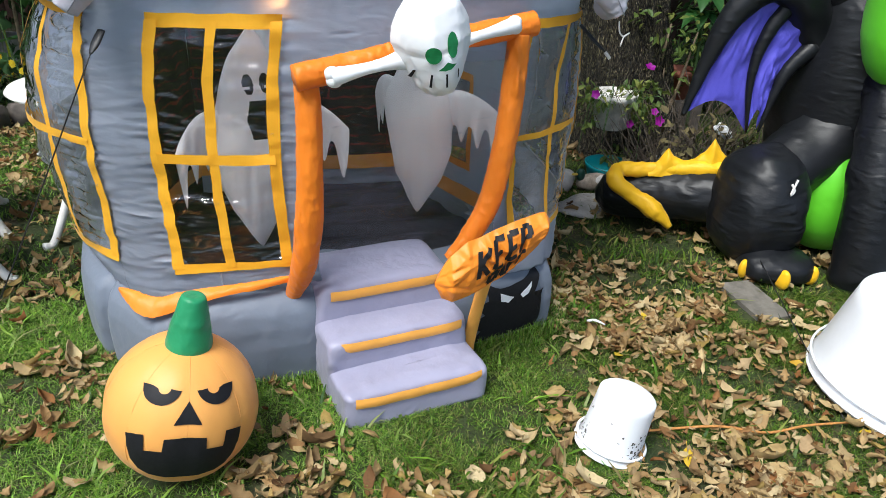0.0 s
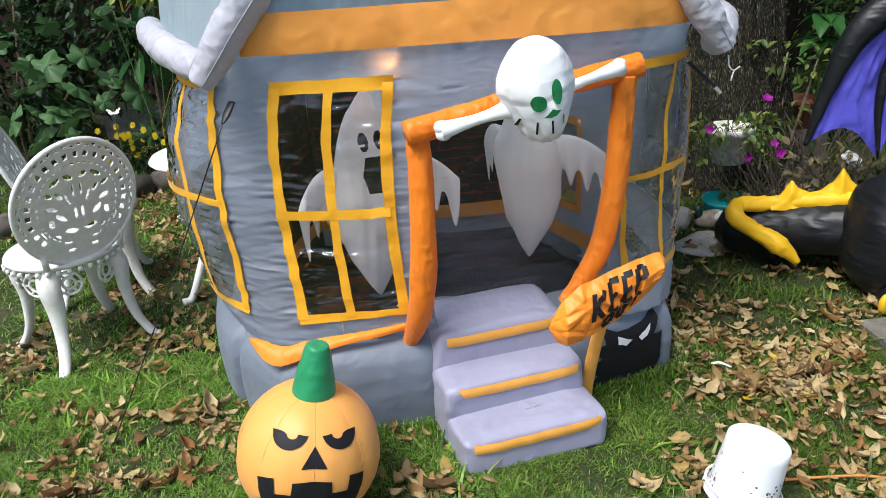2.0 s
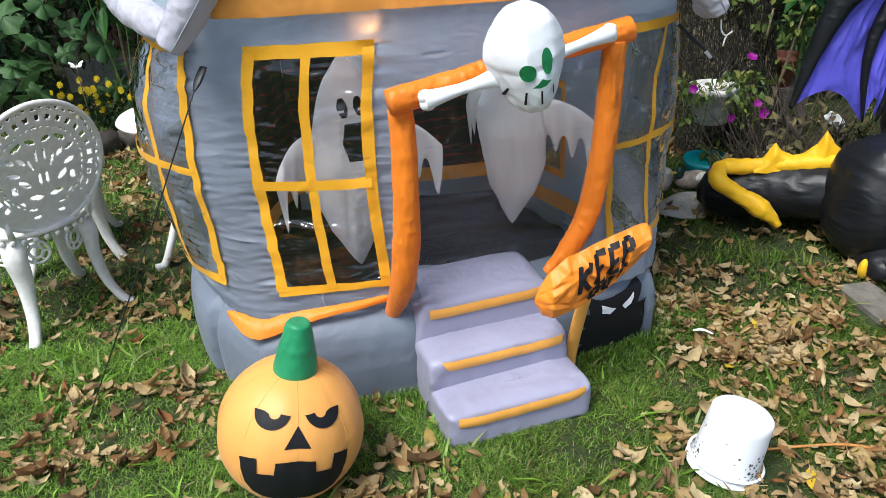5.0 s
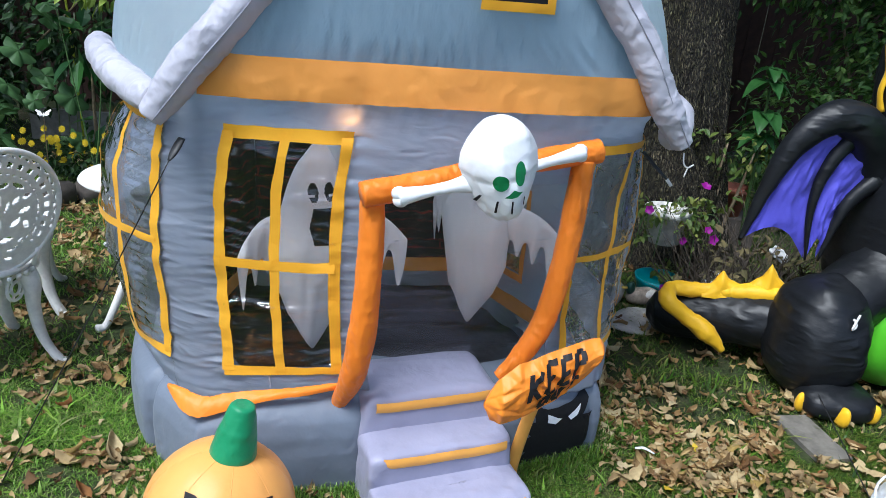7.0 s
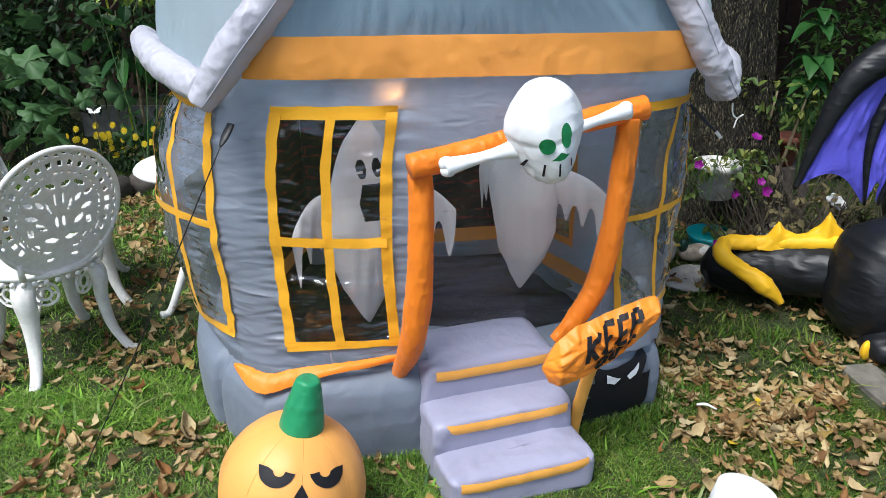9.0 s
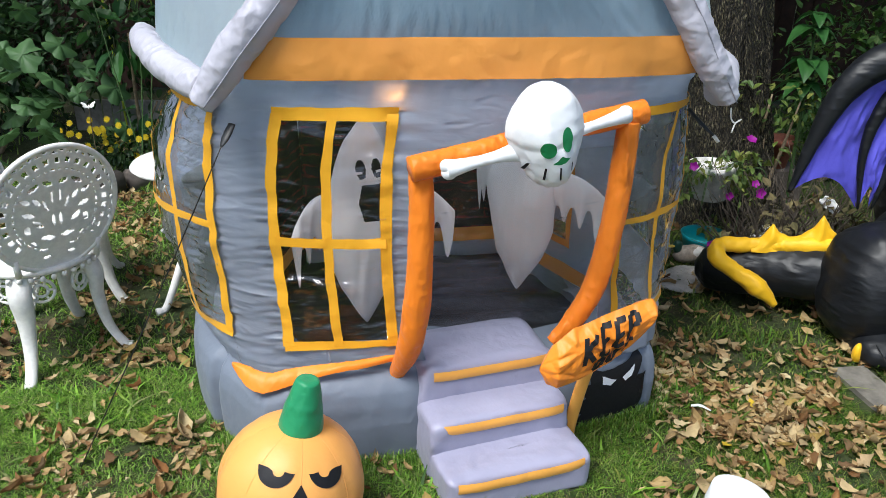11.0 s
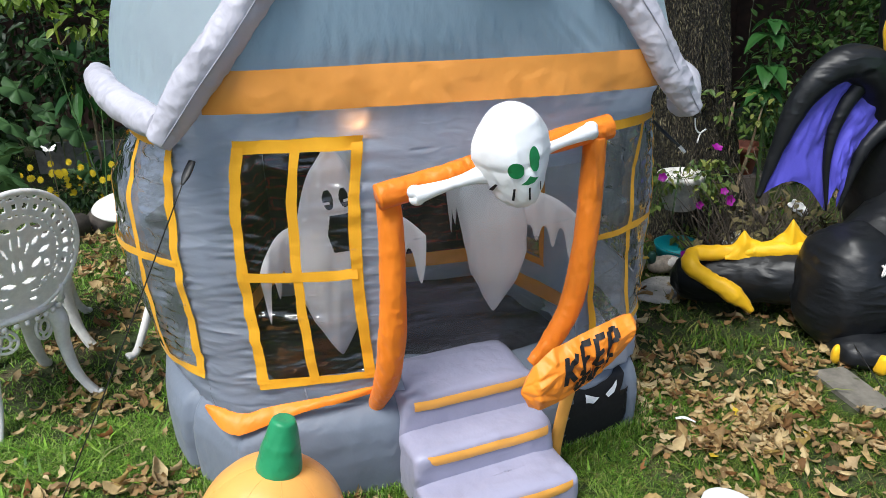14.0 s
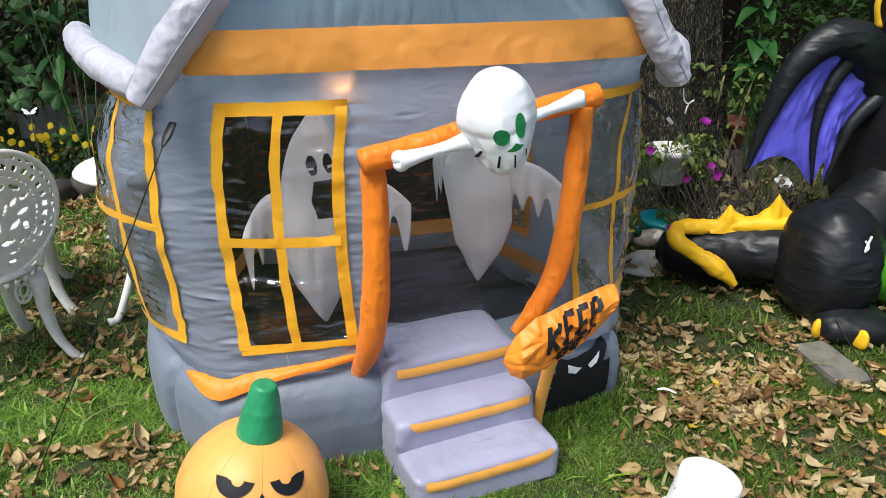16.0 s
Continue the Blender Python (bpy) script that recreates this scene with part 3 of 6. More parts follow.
# dark printed lining behind the ghosts
def lining():
    m, nt, p = material("black lining with red brick print")
    tc = nt.nodes.new("ShaderNodeTexCoord")
    mp = nt.nodes.new("ShaderNodeMapping")
    mp.inputs["Rotation"].default_value = (radians(90), 0, 0)
    nt.links.new(tc.outputs["Object"], mp.inputs[0])
    br = nt.nodes.new("ShaderNodeTexBrick")
    br.inputs["Color1"].default_value = (0.012, 0.010, 0.012, 1)
    br.inputs["Color2"].default_value = (0.02, 0.012, 0.014, 1)
    br.inputs["Mortar"].default_value = (0.17, 0.012, 0.014, 1)
    br.inputs["Scale"].default_value = 5.0
    br.inputs["Mortar Size"].default_value = 0.022
    br.inputs["Brick Width"].default_value, br.inputs["Row Height"].default_value = 2.4, 0.20
    nz = add_noise(nt, 9, 4)
    wobble = nt.nodes.new("ShaderNodeMix")
    wobble.data_type = "VECTOR"
    wobble.inputs[0].default_value = 0.06
    nt.links.new(mp.outputs[0], wobble.inputs[4])
    nt.links.new(nz.outputs["Color"], wobble.inputs[5])
    nt.links.new(wobble.outputs[1], br.inputs["Vector"])
    n2 = add_noise(nt, 16, 4)
    fac = ramp(nt, n2.outputs[0], [(0.45, (0.12,) * 3), (0.6, (1.0,) * 3)])
    mx = nt.nodes.new("ShaderNodeMix")
    mx.data_type, mx.blend_type = "RGBA", "MULTIPLY"
    mx.inputs[0].default_value = 1.0
    nt.links.new(br.outputs[0], mx.inputs[6])
    nt.links.new(fac.outputs[0], mx.inputs[7])
    nt.links.new(mx.outputs[2], p.inputs["Base Color"])
    p.inputs["Roughness"].default_value = 0.7
    return m


M_LINING = lining()

def room_sheet(i, z0, z1, off=0.0, u0=0.0, u1=1.0, nu=30, nv=24, puffy=0.012, hole=None):
    """A puffed sheet on one side of the room; off moves it into the room."""
    a, b = Vector((*ROOM[i], 0)), Vector((*ROOM[i + 1], 0))
    d = (b - a).normalized()
    inward = Vector((d.y, -d.x, 0))
    if inward.dot(Vector((-0.13, 0.35, 0)) - a) < 0:
        inward = -inward

    def fn(u, z):
        w = puffy * (noise.noise(Vector((u * 3 + i, z * 4, 2))) + 0.4 * noise.noise(Vector((u * 11, z * 15, i))))
        return a.lerp(b, u) + Vector((0, 0, z)) + inward * (off + w)
    return grid(fn, list(np.linspace(u0, u1, nu)), list(np.linspace(z0, z1, nv)), None, hole)


INNER_WIN = (0.16, 0.70, 0.47, 0.80)
part("back_lining", room_sheet(2, FLOOR_Z + 0.075, 1.22, 0.0, 0, 1, 40, 30), M_LINING, house, "black inner back wall printed with red bricks")
part("inner_skirting", room_sheet(2, FLOOR_Z - 0.02, FLOOR_Z + 0.075, 0.002), M_WALL, house)
for i in (1, 3):
    if i == 1:
        part("side_lining", room_sheet(i, FLOOR_Z - 0.02, 1.22, 0.0, 0, 1, 40, 30), M_LINING, house, "black inner side wall printed with red bricks")
        continue
    part("inner_wall", room_sheet(i, FLOOR_Z - 0.02, 1.22, 0.0, 0, 1, 51, 41, 0.012,
                                  (lambda u, z: INNER_WIN[0] < u < INNER_WIN[1] and INNER_WIN[2] < z < INNER_WIN[3])), M_WALL, house, "grey inner side wall with a window")
    inner = part("inner_window", room_sheet(i, INNER_WIN[2], INNER_WIN[3], -0.01, INNER_WIN[0], INNER_WIN[1]), M_RIGHTVINYL, house)
    inner.visible_shadow = False
    for u0, u1, z0, z1 in ((0.13, 0.73, 0.445, 0.475), (0.13, 0.73, 0.795, 0.825), (0.13, 0.17, 0.475, 0.795), (0.69, 0.73, 0.475, 0.795), (0.41, 0.45, 0.475, 0.795), (0.17, 0.41, 0.625, 0.65), (0.45, 0.69, 0.625, 0.65)):
        part("frame_bar", room_sheet(i, z0, z1, 0.006, u0, u1, 12, 6), M_BAND, inner)
for i in (1, 2, 3):
    part("inner_band", room_sheet(i, 0.31, 0.372, 0.005, 0, 1, 40, 4), M_BAND, house, "orange band round the room")

# gable, band and roof
TIP = 0.76       # half width at the eaves
EAVE_Z, RIDGE_Z = 1.16, 2.06


def band_pt(s, v, z0=1.212, z1=1.322):
    z = z0 + (z1 - z0) * v
    return at_wall(s, z, 0.018)


part("fascia_band", grid(band_pt, list(np.linspace(-0.632, 0.74, 70)), list(np.linspace(0, 1, 5))), M_BAND, house,
     "dull orange band across the gable")


def gable_pt(u, v):
    """u across -1..1, v up 0..1; bulges forward and closes to the ridge."""
    z = 1.31 + (RIDGE_Z - 1.31) * v
    half = 0.66 * (1 - v) + 0.02
    bulge = 0.09 * math.sin(math.pi * min(1, v * 1.05)) * (1 - u * u)
    w = 0.006 * noise.noise(Vector((u * 4, v * 6, 2))) + 0.012 * math.exp(-abs(v - 0.06) / 0.07) * min(1.0, v / 0.03) * noise.noise(Vector(((u + 0.5 * v) * 30, v * 6, 5)))
    return Vector((-0.02 + half * u, -0.072 + 0.10 * v - bulge + w + 0.03 * u ** 6, z))


part("gable", grid(gable_pt, list(np.linspace(-1, 1, 150)), list(np.linspace(0, 1, 50))), M_GABLE, house, "blue-grey gable bulging above the orange band")
for side in (-1, 1):
    def roof_pt(u, v, side=side):
        # u front to back, v eave to ridge
        y = -0.03 + 1.30 * u
        flare = 0.24 * math.sin(math.pi * min(1.0, u * 0.8)) if side < 0 else 0.18 * math.sin(math.pi * min(1.0, u * 0.8))
        e = 1 + 1.2 * math.sin(math.pi * min(0.5, u * 1.3))
        x = side * (TIP + flare) * (1 - v ** e) - 0.02
        z = EAVE_Z + (RIDGE_Z - EAVE_Z) * v + 0.13 * math.sin(math.pi * v) * (0.35 + 0.65 * math.sin(math.pi * min(1, u + 0.12)))
        return Vector((x, y, z + 0.006 * noise.noise(Vector((u * 6, v * 6, side)))))
    part("roof_slope", grid(roof_pt, list(np.linspace(0, 1, 24)), list(np.linspace(0, 1, 20))), M_ROOF, house, "pale blue-grey puffed roof slope")
part("rear_gable", grid(lambda u, v: Vector((-0.02 + 0.78 * (1 - v) * u, 1.27, 1.18 + (RIDGE_Z - 1.18) * v)), list(np.linspace(-1, 1, 12)), list(np.linspace(0, 1, 8))), M_GABLE, house)


def wrinkled_tube(name, pts, radii, label, seed):
    bm = tube(pts, radii, 190, 52, 0.10, 1.0, None, seed)
    crumple(bm, 0.0045, 14, (1, 1, 1), seed)
    crumple(bm, 0.0042, 32, (1, 1, 1), seed + 5)
    ob = part(name, bm, M_TUBE, house, label)
    for o in ((-0.012, -0.5, 0.78), (0.25, -0.92, -0.12)):
        line = [p + Vector(o).normalized() * float(np.interp(i / 63, np.linspace(0, 1, len(radii)), radii)) * 1.05 for i, p in enumerate(spline(pts, 64))]
        part("seam", tube(line, [0.0018], 64, 5, 0.5), M_SEAM, ob)
    return ob


wrinkled_tube("gable_tube", [(-0.762, -0.11, 1.152), (-0.67, -0.115, 1.278), (-0.545, -0.11, 1.43), (-0.28, -0.06, 1.77), (-0.02, -0.03, 2.06)],
              [0.034, 0.048, 0.05, 0.05, 0.05, 0.05, 0.045], "pale lilac wrinkled tube along the gable edge", 1)
wrinkled_tube("gable_tube", [(0.725, -0.11, 1.14), (0.63, -0.115, 1.27), (0.53, -0.11, 1.43), (0.26, -0.06, 1.77), (-0.02, -0.03, 2.07)],
              [0.030, 0.042, 0.046, 0.048, 0.05, 0.05, 0.045], "pale lilac wrinkled tube along the gable edge", 2)
wrinkled_tube("eave_tube", [(-0.757, -0.06, 1.182), (-0.89, 0.16, 1.205), (-1.005, 0.46, 1.222), (-1.085, 0.76, 1.228)],
              [0.038, 0.045, 0.046, 0.046, 0.045, 0.026], "pale lilac wrinkled tube along the eave", 3)
wrinkled_tube("eave_tube", [(0.73, -0.04, 1.15), (0.86, 0.22, 1.17), (0.93, 0.60, 1.18), (0.9, 1.1, 1.18)],
              [0.045, 0.055, 0.06, 0.05], "pale lilac wrinkled tube along the eave", 4)

def on_gable(x, z):
    v = (z - 1.31) / (RIDGE_Z - 1.31)
    half = 0.66 * (1 - v) + 0.02
    return gable_pt((x + 0.02) / half, v)


attic = part("attic_window", grid(lambda x, z: on_gable(x, z) + Vector((0, -0.008, 0)), list(np.linspace(0.08, 0.27, 8)), list(np.linspace(1.49, 1.72, 8))), M_BLACKPRINT, house, "black attic window print with yellow frame")
for x0, x1, z0, z1 in ((0.07, 0.28, 1.475, 1.50), (0.07, 0.28, 1.71, 1.735), (0.07, 0.095, 1.50, 1.71), (0.255, 0.28, 1.50, 1.71)):
    part("frame_bar", grid(lambda x, z: on_gable(x, z) + Vector((0, -0.014, 0)), list(np.linspace(x0, x1, 8)), list(np.linspace(z0, z1, 5))), M_YELLOW, attic)

# porch frame
part("porch_post", crumple(tube([(-0.198, -0.235, 1.0), (-0.197, -0.25, 0.80), (-0.205, -0.235, 0.60), (-0.225, -0.19, 0.42), (-0.262, -0.115, 0.27)],
                        [0.033, 0.036, 0.039, 0.038, 0.022], 190, 44, 0.06), 0.0042, 34, (1.6, 1.6, 0.6)), M_ORANGE, house, "wrinkled orange porch post")
part("porch_post", crumple(tube([(0.424, -0.11, 1.08), (0.411, -0.13, 0.887), (0.392, -0.14, 0.712), (0.357, -0.145, 0.565), (0.300, -0.15, 0.455), (0.235, -0.155, 0.385)],
                        [0.033, 0.035, 0.036, 0.035, 0.031, 0.020], 190, 44, 0.06, 1.0, None, 4.0), 0.0042, 34, (1.6, 1.6, 0.6), 3), M_ORANGE, house, "wrinkled orange porch post curving inward")
crossbar = part("porch_beam", crumple(tube([(-0.228, -0.268, 1.006), (-0.05, -0.235, 1.035), (0.2, -0.17, 1.075), (0.37, -0.12, 1.095), (0.468, -0.10, 1.108)],
                                   [0.033, 0.033, 0.033, 0.033, 0.036], 190, 44, 0.06, 1.0, None, 8.0), 0.0042, 34, (0.7, 1.4, 1.4), 5), M_ORANGE, house, "orange inflated beam over the door")
door = part("door_sheet", grid(lambda u, v: Vector((-0.20 + 0.62 * u, -0.19 + 0.06 * u + 0.24 * (1 - v) ** 1.5 + 0.012 * noise.noise(Vector((u * 5, v * 5, 1))) + 0.010 * math.exp(-v / 0.16) * noise.noise(Vector((u * 9, v * 48, 3))), 0.29 + 0.75 * v)),
                               list(np.linspace(0, 1, 40)), list(np.linspace(0, 1, 60))), M_DOORVINYL, house, "wavy clear vinyl door sheet")
door.visible_shadow = False


def bone(p, q, r):
    """A knuckled bone from p to q."""
    p, q = Vector(p), Vector(q)
    d = (q - p).normalized()
    up = d.cross(Vector((0, 1, 0))).normalized()
    bm = tube([p, p.lerp(q, 0.25), p.lerp(q, 0.6), q], [r * 1.25, r * 0.92, r * 0.72, r * 0.70, r * 0.85, r * 1.1], 40, 18, 0.12)
    for s in (-1, 1):
        puff((r * 0.92, r * 0.80, r * 0.80), q + up * s * r * 0.40 - d * r * 0.15, 2.2, 8, 0, 0, 0, None, bm)
    return bm


part("bone", bone((0.045, -0.315, 1.062), (-0.140, -0.322, 1.020), 0.0225), M_WHITE, crossbar, "stuffed white bone")
part("bone", bone((0.17, -0.275, 1.085), (0.385, -0.180, 1.119), 0.0215), M_WHITE, crossbar, "stuffed white bone")


def skull_width(h):
    """Half the skull's breadth at a height of -1..1: gored cloth, so straight runs between bends."""
    return float(np.interp(h, [-1, -0.985, -0.92, -0.76, -0.58, -0.42, -0.22, 0.06, 0.35, 0.62, 0.84, 0.94, 0.985, 1], [0.0, 0.022, 0.041, 0.058, 0.068, 0.078, 0.092, 0.104, 0.1, 0.083, 0.059, 0.041, 0.026, 0.0]))


def skull_shape(a, b):
    """Broad cranium narrowing to a jaw; a: turn, b: height angle."""
    h = math.sin(b)
    w = skull_width(h)
    if h > -0.6:
        k = math.pi / 4
        w *= 1 - 0.45 * min(1.0, (h + 0.6) / 0.5) * (1 - math.cos(k) / math.cos(((a + 0.25) % (2 * k)) - k))
    face = 0.0 if abs(a) > math.pi / 2 else max(0.0, min(1.0, (0.35 - h) / 0.5)) * math.cos(a) ** 2
    deep = w * 0.96 + (0.098 * (1 - h ** 4) ** 0.5 - w * 0.96) * face
    q = Vector((w * math.sin(a), -deep * math.cos(a), h * 0.136))
    chin = 0.0015 * math.cos(a * 11) if h < -0.75 else 0.0
    seam = -0.0022 * math.exp(-((h + 0.02 - 0.05 * math.sin(a * 2)) / 0.022) ** 2)
    q += q.normalized() * (chin + seam + 0.004 * noise.noise(q * 14) + 0.004 * (facet(q.x * 17, q.y * 17, q.z * 17) - 0.3) + (0.001 if h > -0.4 else 0.004) * noise.noise(q * 36))
    return q


def skull_ab(x, z):
    """The turn and height angle of a place on the skull's front."""
    h = z / 0.136
    return math.asin(max(-1, min(1, x / skull_width(h)))), math.asin(max(-1, min(1, h)))


SKULL = pose(0.112, -0.33, 1.109, 4, -10, 6)
skull = part("skull", grid(lambda a, b: SKULL @ skull_shape(a, b), list(np.linspace(-math.pi, math.pi, 110)), list(np.linspace(-1.55, 1.55, 70))), M_WHITE, house,
             "stuffed white skull over the porch beam")


def on_skull(outline, off, bm=None):
    bm = bm or bmesh.new()
    cx = sum(p[0] for p in outline) / len(outline)
    cy = sum(p[1] for p in outline) / len(outline)
    c = bm.verts.new(SKULL @ (skull_shape(cx, cy) * (1 + off)))
    vs = [bm.verts.new(SKULL @ (skull_shape(*p) * (1 + off))) for p in outline]
    for i in range(len(vs)):
        bm.faces.new((c, vs[i], vs[(i + 1) % len(vs)]))
    return bm


def oval(cx, cy, rx, ry, n=18, tilt=0.0):
    out = []
    for i in range(n):
        a = 2 * math.pi * i / n
        x, y = rx * math.cos(a), ry * math.sin(a)
        out.append((cx + x * math.cos(tilt) - y * math.sin(tilt), cy + x * math.sin(tilt) + y * math.cos(tilt)))
    return out


def skull_print(name, outline, mat):
    part(name, on_skull([skull_ab(x - 0.022, z) for x, z in outline], 0.055), mat, skull)


skull_print("eye", oval(-0.010, -0.003, 0.020, 0.020, 22), M_GREEN_EYE)
skull_print("eye", oval(0.044, 0.013, 0.0165, 0.029, 22, -0.15), M_GREEN_EYE)
skull_print("nose", [(-0.002, -0.040), (0.010, -0.032), (0.022, -0.022), (0.034, -0.028), (0.046, -0.030), (0.030, -0.040), (0.014, -0.042)], M_GREEN_EYE)
for x, z0, z1 in ((-0.050, -0.070, -0.044), (-0.016, -0.086, -0.052), (0.017, -0.086, -0.050), (0.050, -0.070, -0.044)):
    skull_print("tooth_line", [(x - 0.0022, z0), (x + 0.0022, z0), (x + 0.0026, z1), (x - 0.0018, z1)], M_BLACKPRINT)


# steps: own axes, turned a little to the right
STEP = pose(0.026, -0.071, 0, 0, 0, 10)


def step_block(x0, x1, y0, y1, z0, z1, seed):
    bm = puff(((x1 - x0) / 2, (y1 - y0) / 2, (z1 - z0) / 2), ((x0 + x1) / 2, (y0 + y1) / 2, (z0 + z1) / 2), 13.0, 44, 0.012, seed, 0.0, 8.0)
    for v in bm.verts:
        v.co += Vector((0.005 * noise.noise(v.co * 20), 0.006 * noise.noise(v.co * 16 + Vector((4, 0, 0))), 0.006 * noise.noise(v.co * 20 + Vector((0, 7, 0)))))
    crumple(bm, 0.0045, 13, (1, 1, 1.6), seed)
    bmesh.ops.transform(bm, matrix=STEP, verts=bm.verts)
    return bm


stairs = part("steps", step_block(-0.24, 0.235, -0.372, 0.05, -0.01, 0.125, 1), M_STEP, house, "three inflated lavender-grey steps")
part("step", step_block(-0.238, 0.228, -0.222, 0.05, 0.03, 0.222, 2), M_STEP, stairs)
part("step", step_block(-0.234, 0.235, -0.085, 0.19, 0.06, 0.328, 3), M_STEP, stairs)
for k, (y, z, x0, x1) in enumerate(((-0.372, 0.100, -0.205, 0.205), (-0.222, 0.197, -0.20, 0.20), (-0.085, 0.300, -0.19, 0.205))):
    bm = grid(lambda u, v: STEP @ Vector((u, y - 0.006 - 0.004 * math.sin(v * math.pi) + 0.02 * (abs(u) / 0.23) ** 6, z - 0.017 + 0.034 * v + 0.002 * noise.noise(Vector((u * 20, k, 0))))),
              list(np.linspace(x0, x1, 24)), [0, 0.33, 0.66, 1.0])
    part("stripe", bm, M_STRIPE, stairs, "light orange stripe on the step edge")

# sign on its orange stake
def sign_pt(u, v, side):
    """Stuffed sign: u along it 0..1, v up -1..1; deep on one end, pinched where the stake holds it."""
    x = 0.155 + 0.345 * u + 0.012 * math.cos(v * 1.4) * (-1 if u < 0.5 else 1) * abs(2 * u - 1) ** 4
    top = float(np.interp(u, [0, 0.03, 0.10, 0.25, 0.36, 0.5, 0.75, 0.97, 1], [0.43, 0.455, 0.490, 0.530, 0.538, 0.556, 0.578, 0.590, 0.578]))
    bot = float(np.interp(u, [0, 0.04, 0.12, 0.26, 0.45, 0.62, 0.8, 0.97, 1], [0.385, 0.352, 0.338, 0.345, 0.372, 0.400, 0.450, 0.512, 0.530]))
    z = 0.5 * (top + bot) + 0.5 * (top - bot) * v
    t = float(np.interp(v, [-1, -0.82, -0.3, 0.28, 0.62, 1], [0.0, 0.030, 0.044, 0.047, 0.034, 0.0])) * min(1.0, (u + 0.004) / 0.11, (1.004 - u) / 0.05)
    wr = (0.006 * noise.noise(Vector((u * 5, v * 1.6, side * 3))) + 0.013 * (facet(u * 6.5 + v * 0.9, v * 1.5, side) - 0.25) + 0.0025 * facet(u * 17 - v, v * 3.5, side + 3)) * (1 - abs(v) ** 6) * min(1.0, u / 0.06)
    # cloth drawn up into a fold under the post
    fold = 0.020 * max(0.0, 1 - abs(u - 0.49 + 0.13 * v) / 0.045) * max(0.0, min(1.0, (v + 0.25) * 2))
    crease = fold - 0.015 * max(0.0, 1 - abs(u - 0.57 + 0.10 * v) / 0.04) - 0.013 * max(0.0, 1 - abs(u - 0.75 - 0.04 * v) / 0.035)
    return Vector((x, -0.34 + 0.06 * u + side * (t + wr + crease * (1 - v * v)), z))


bm = grid(lambda u, v: sign_pt(u, v, -1), list(np.linspace(0, 1, 160)), list(np.linspace(-1, 1, 70)))
grid(lambda u, v: sign_pt(1 - u, v, 1), list(np.linspace(0, 1, 40)), list(np.linspace(-1, 1, 18)), bm)
bmesh.ops.remove_doubles(bm, verts=bm.verts, dist=0.002)
sign = part("sign", bm, M_SIGN, house, "crumpled stuffed orange sign lettered in black")
part("sign_stake", tube([(0.355, -0.24, 0.42), (0.335, -0.21, 0.27), (0.315, -0.19, 0.10), (0.31, -0.185, 0.0)], [0.022, 0.022, 0.021], 20, 10, 0.1, 0.4), M_STRIPE, house, "flat orange stake under the sign")

LETTERS = {
    "K": [((0, 0), (0, 1)), ((0.65, 1), (0.05, 0.45)), ((0.15, 0.5), (0.7, 0))],
    "E": [((0, 0), (0, 1)), ((0, 1), (0.6, 1)), ((0, 0.5), (0.5, 0.5)), ((0, 0), (0.6, 0))],
    "P": [((0, 0), (0, 1)), ((0, 1), (0.5, 0.95)), ((0.5, 0.95), (0.55, 0.6)), ((0.55, 0.6), (0, 0.48))],
    "O": [((0, 0.1), (0, 0.9)), ((0, 0.9), (0.55, 1)), ((0.55, 1), (0.6, 0.1)), ((0.6, 0.1), (0, 0.05))],
    "U": [((0, 1), (0.03, 0.05)), ((0.03, 0.05), (0.55, 0.05)), ((0.55, 0.05), (0.6, 1))],
    "T": [((-0.05, 1), (0.65, 1)), ((0.3, 1), (0.3, 0))],
}


def letter(ch, u0, v0, w, h, lean):
    """Brush strokes of a printed letter following the sign's face."""
    bm = bmesh.new()
    for (ax, ay), (bx, by) in LETTERS[ch]:
        a = Vector((u0 + (ax + lean * ay) * w, v0 + ay * h))
        b = Vector((u0 + (bx + lean * by) * w, v0 + by * h))
        d = (b - a)
        d.x *= 0.345
        d.y *= 0.09
        nrm = Vector((-d.y, d.x)).normalized() * 0.0072
        nrm = Vector((nrm.x / 0.345, nrm.y / 0.09))
        n = 18
        rows = []
        for i in range(n):
            c = a.lerp(b, i / (n - 1))
            rows.append([bm.verts.new(sign_pt((c + nrm * q).x, max(-0.98, min(0.98, (c + nrm * q).y)), -1) + Vector((0, -0.0055, 0))) for q in (-1, -0.5, 0, 0.5, 1)])
        for r0, r1 in zip(rows, rows[1:]):
            for c in range(4):
                bm.faces.new((r0[c], r0[c + 1], r1[c + 1], r1[c]))
    return bm


for ch, u0, v0 in (("K", 0.33, -0.22), ("E", 0.475, -0.14), ("E", 0.60, -0.12), ("P", 0.72, -0.10)):
    part("letter", letter(ch, u0, v0, 0.13, 0.90, 0.12), M_BLACKPRINT, sign)
for ch, u0, v0 in (("O", 0.42, -0.66), ("U", 0.54, -0.62), ("T", 0.66, -0.60)):
    part("letter", letter(ch, u0, v0, 0.11, 0.36, 0.3), M_BLACKPRINT, sign)


# black cat print on the base beside the steps
def base_s(x):
    i = np.argmin(np.abs(BP[:, 0] - x) + (BP[:, 1] > 0.3) * 9)
    return BS[i]


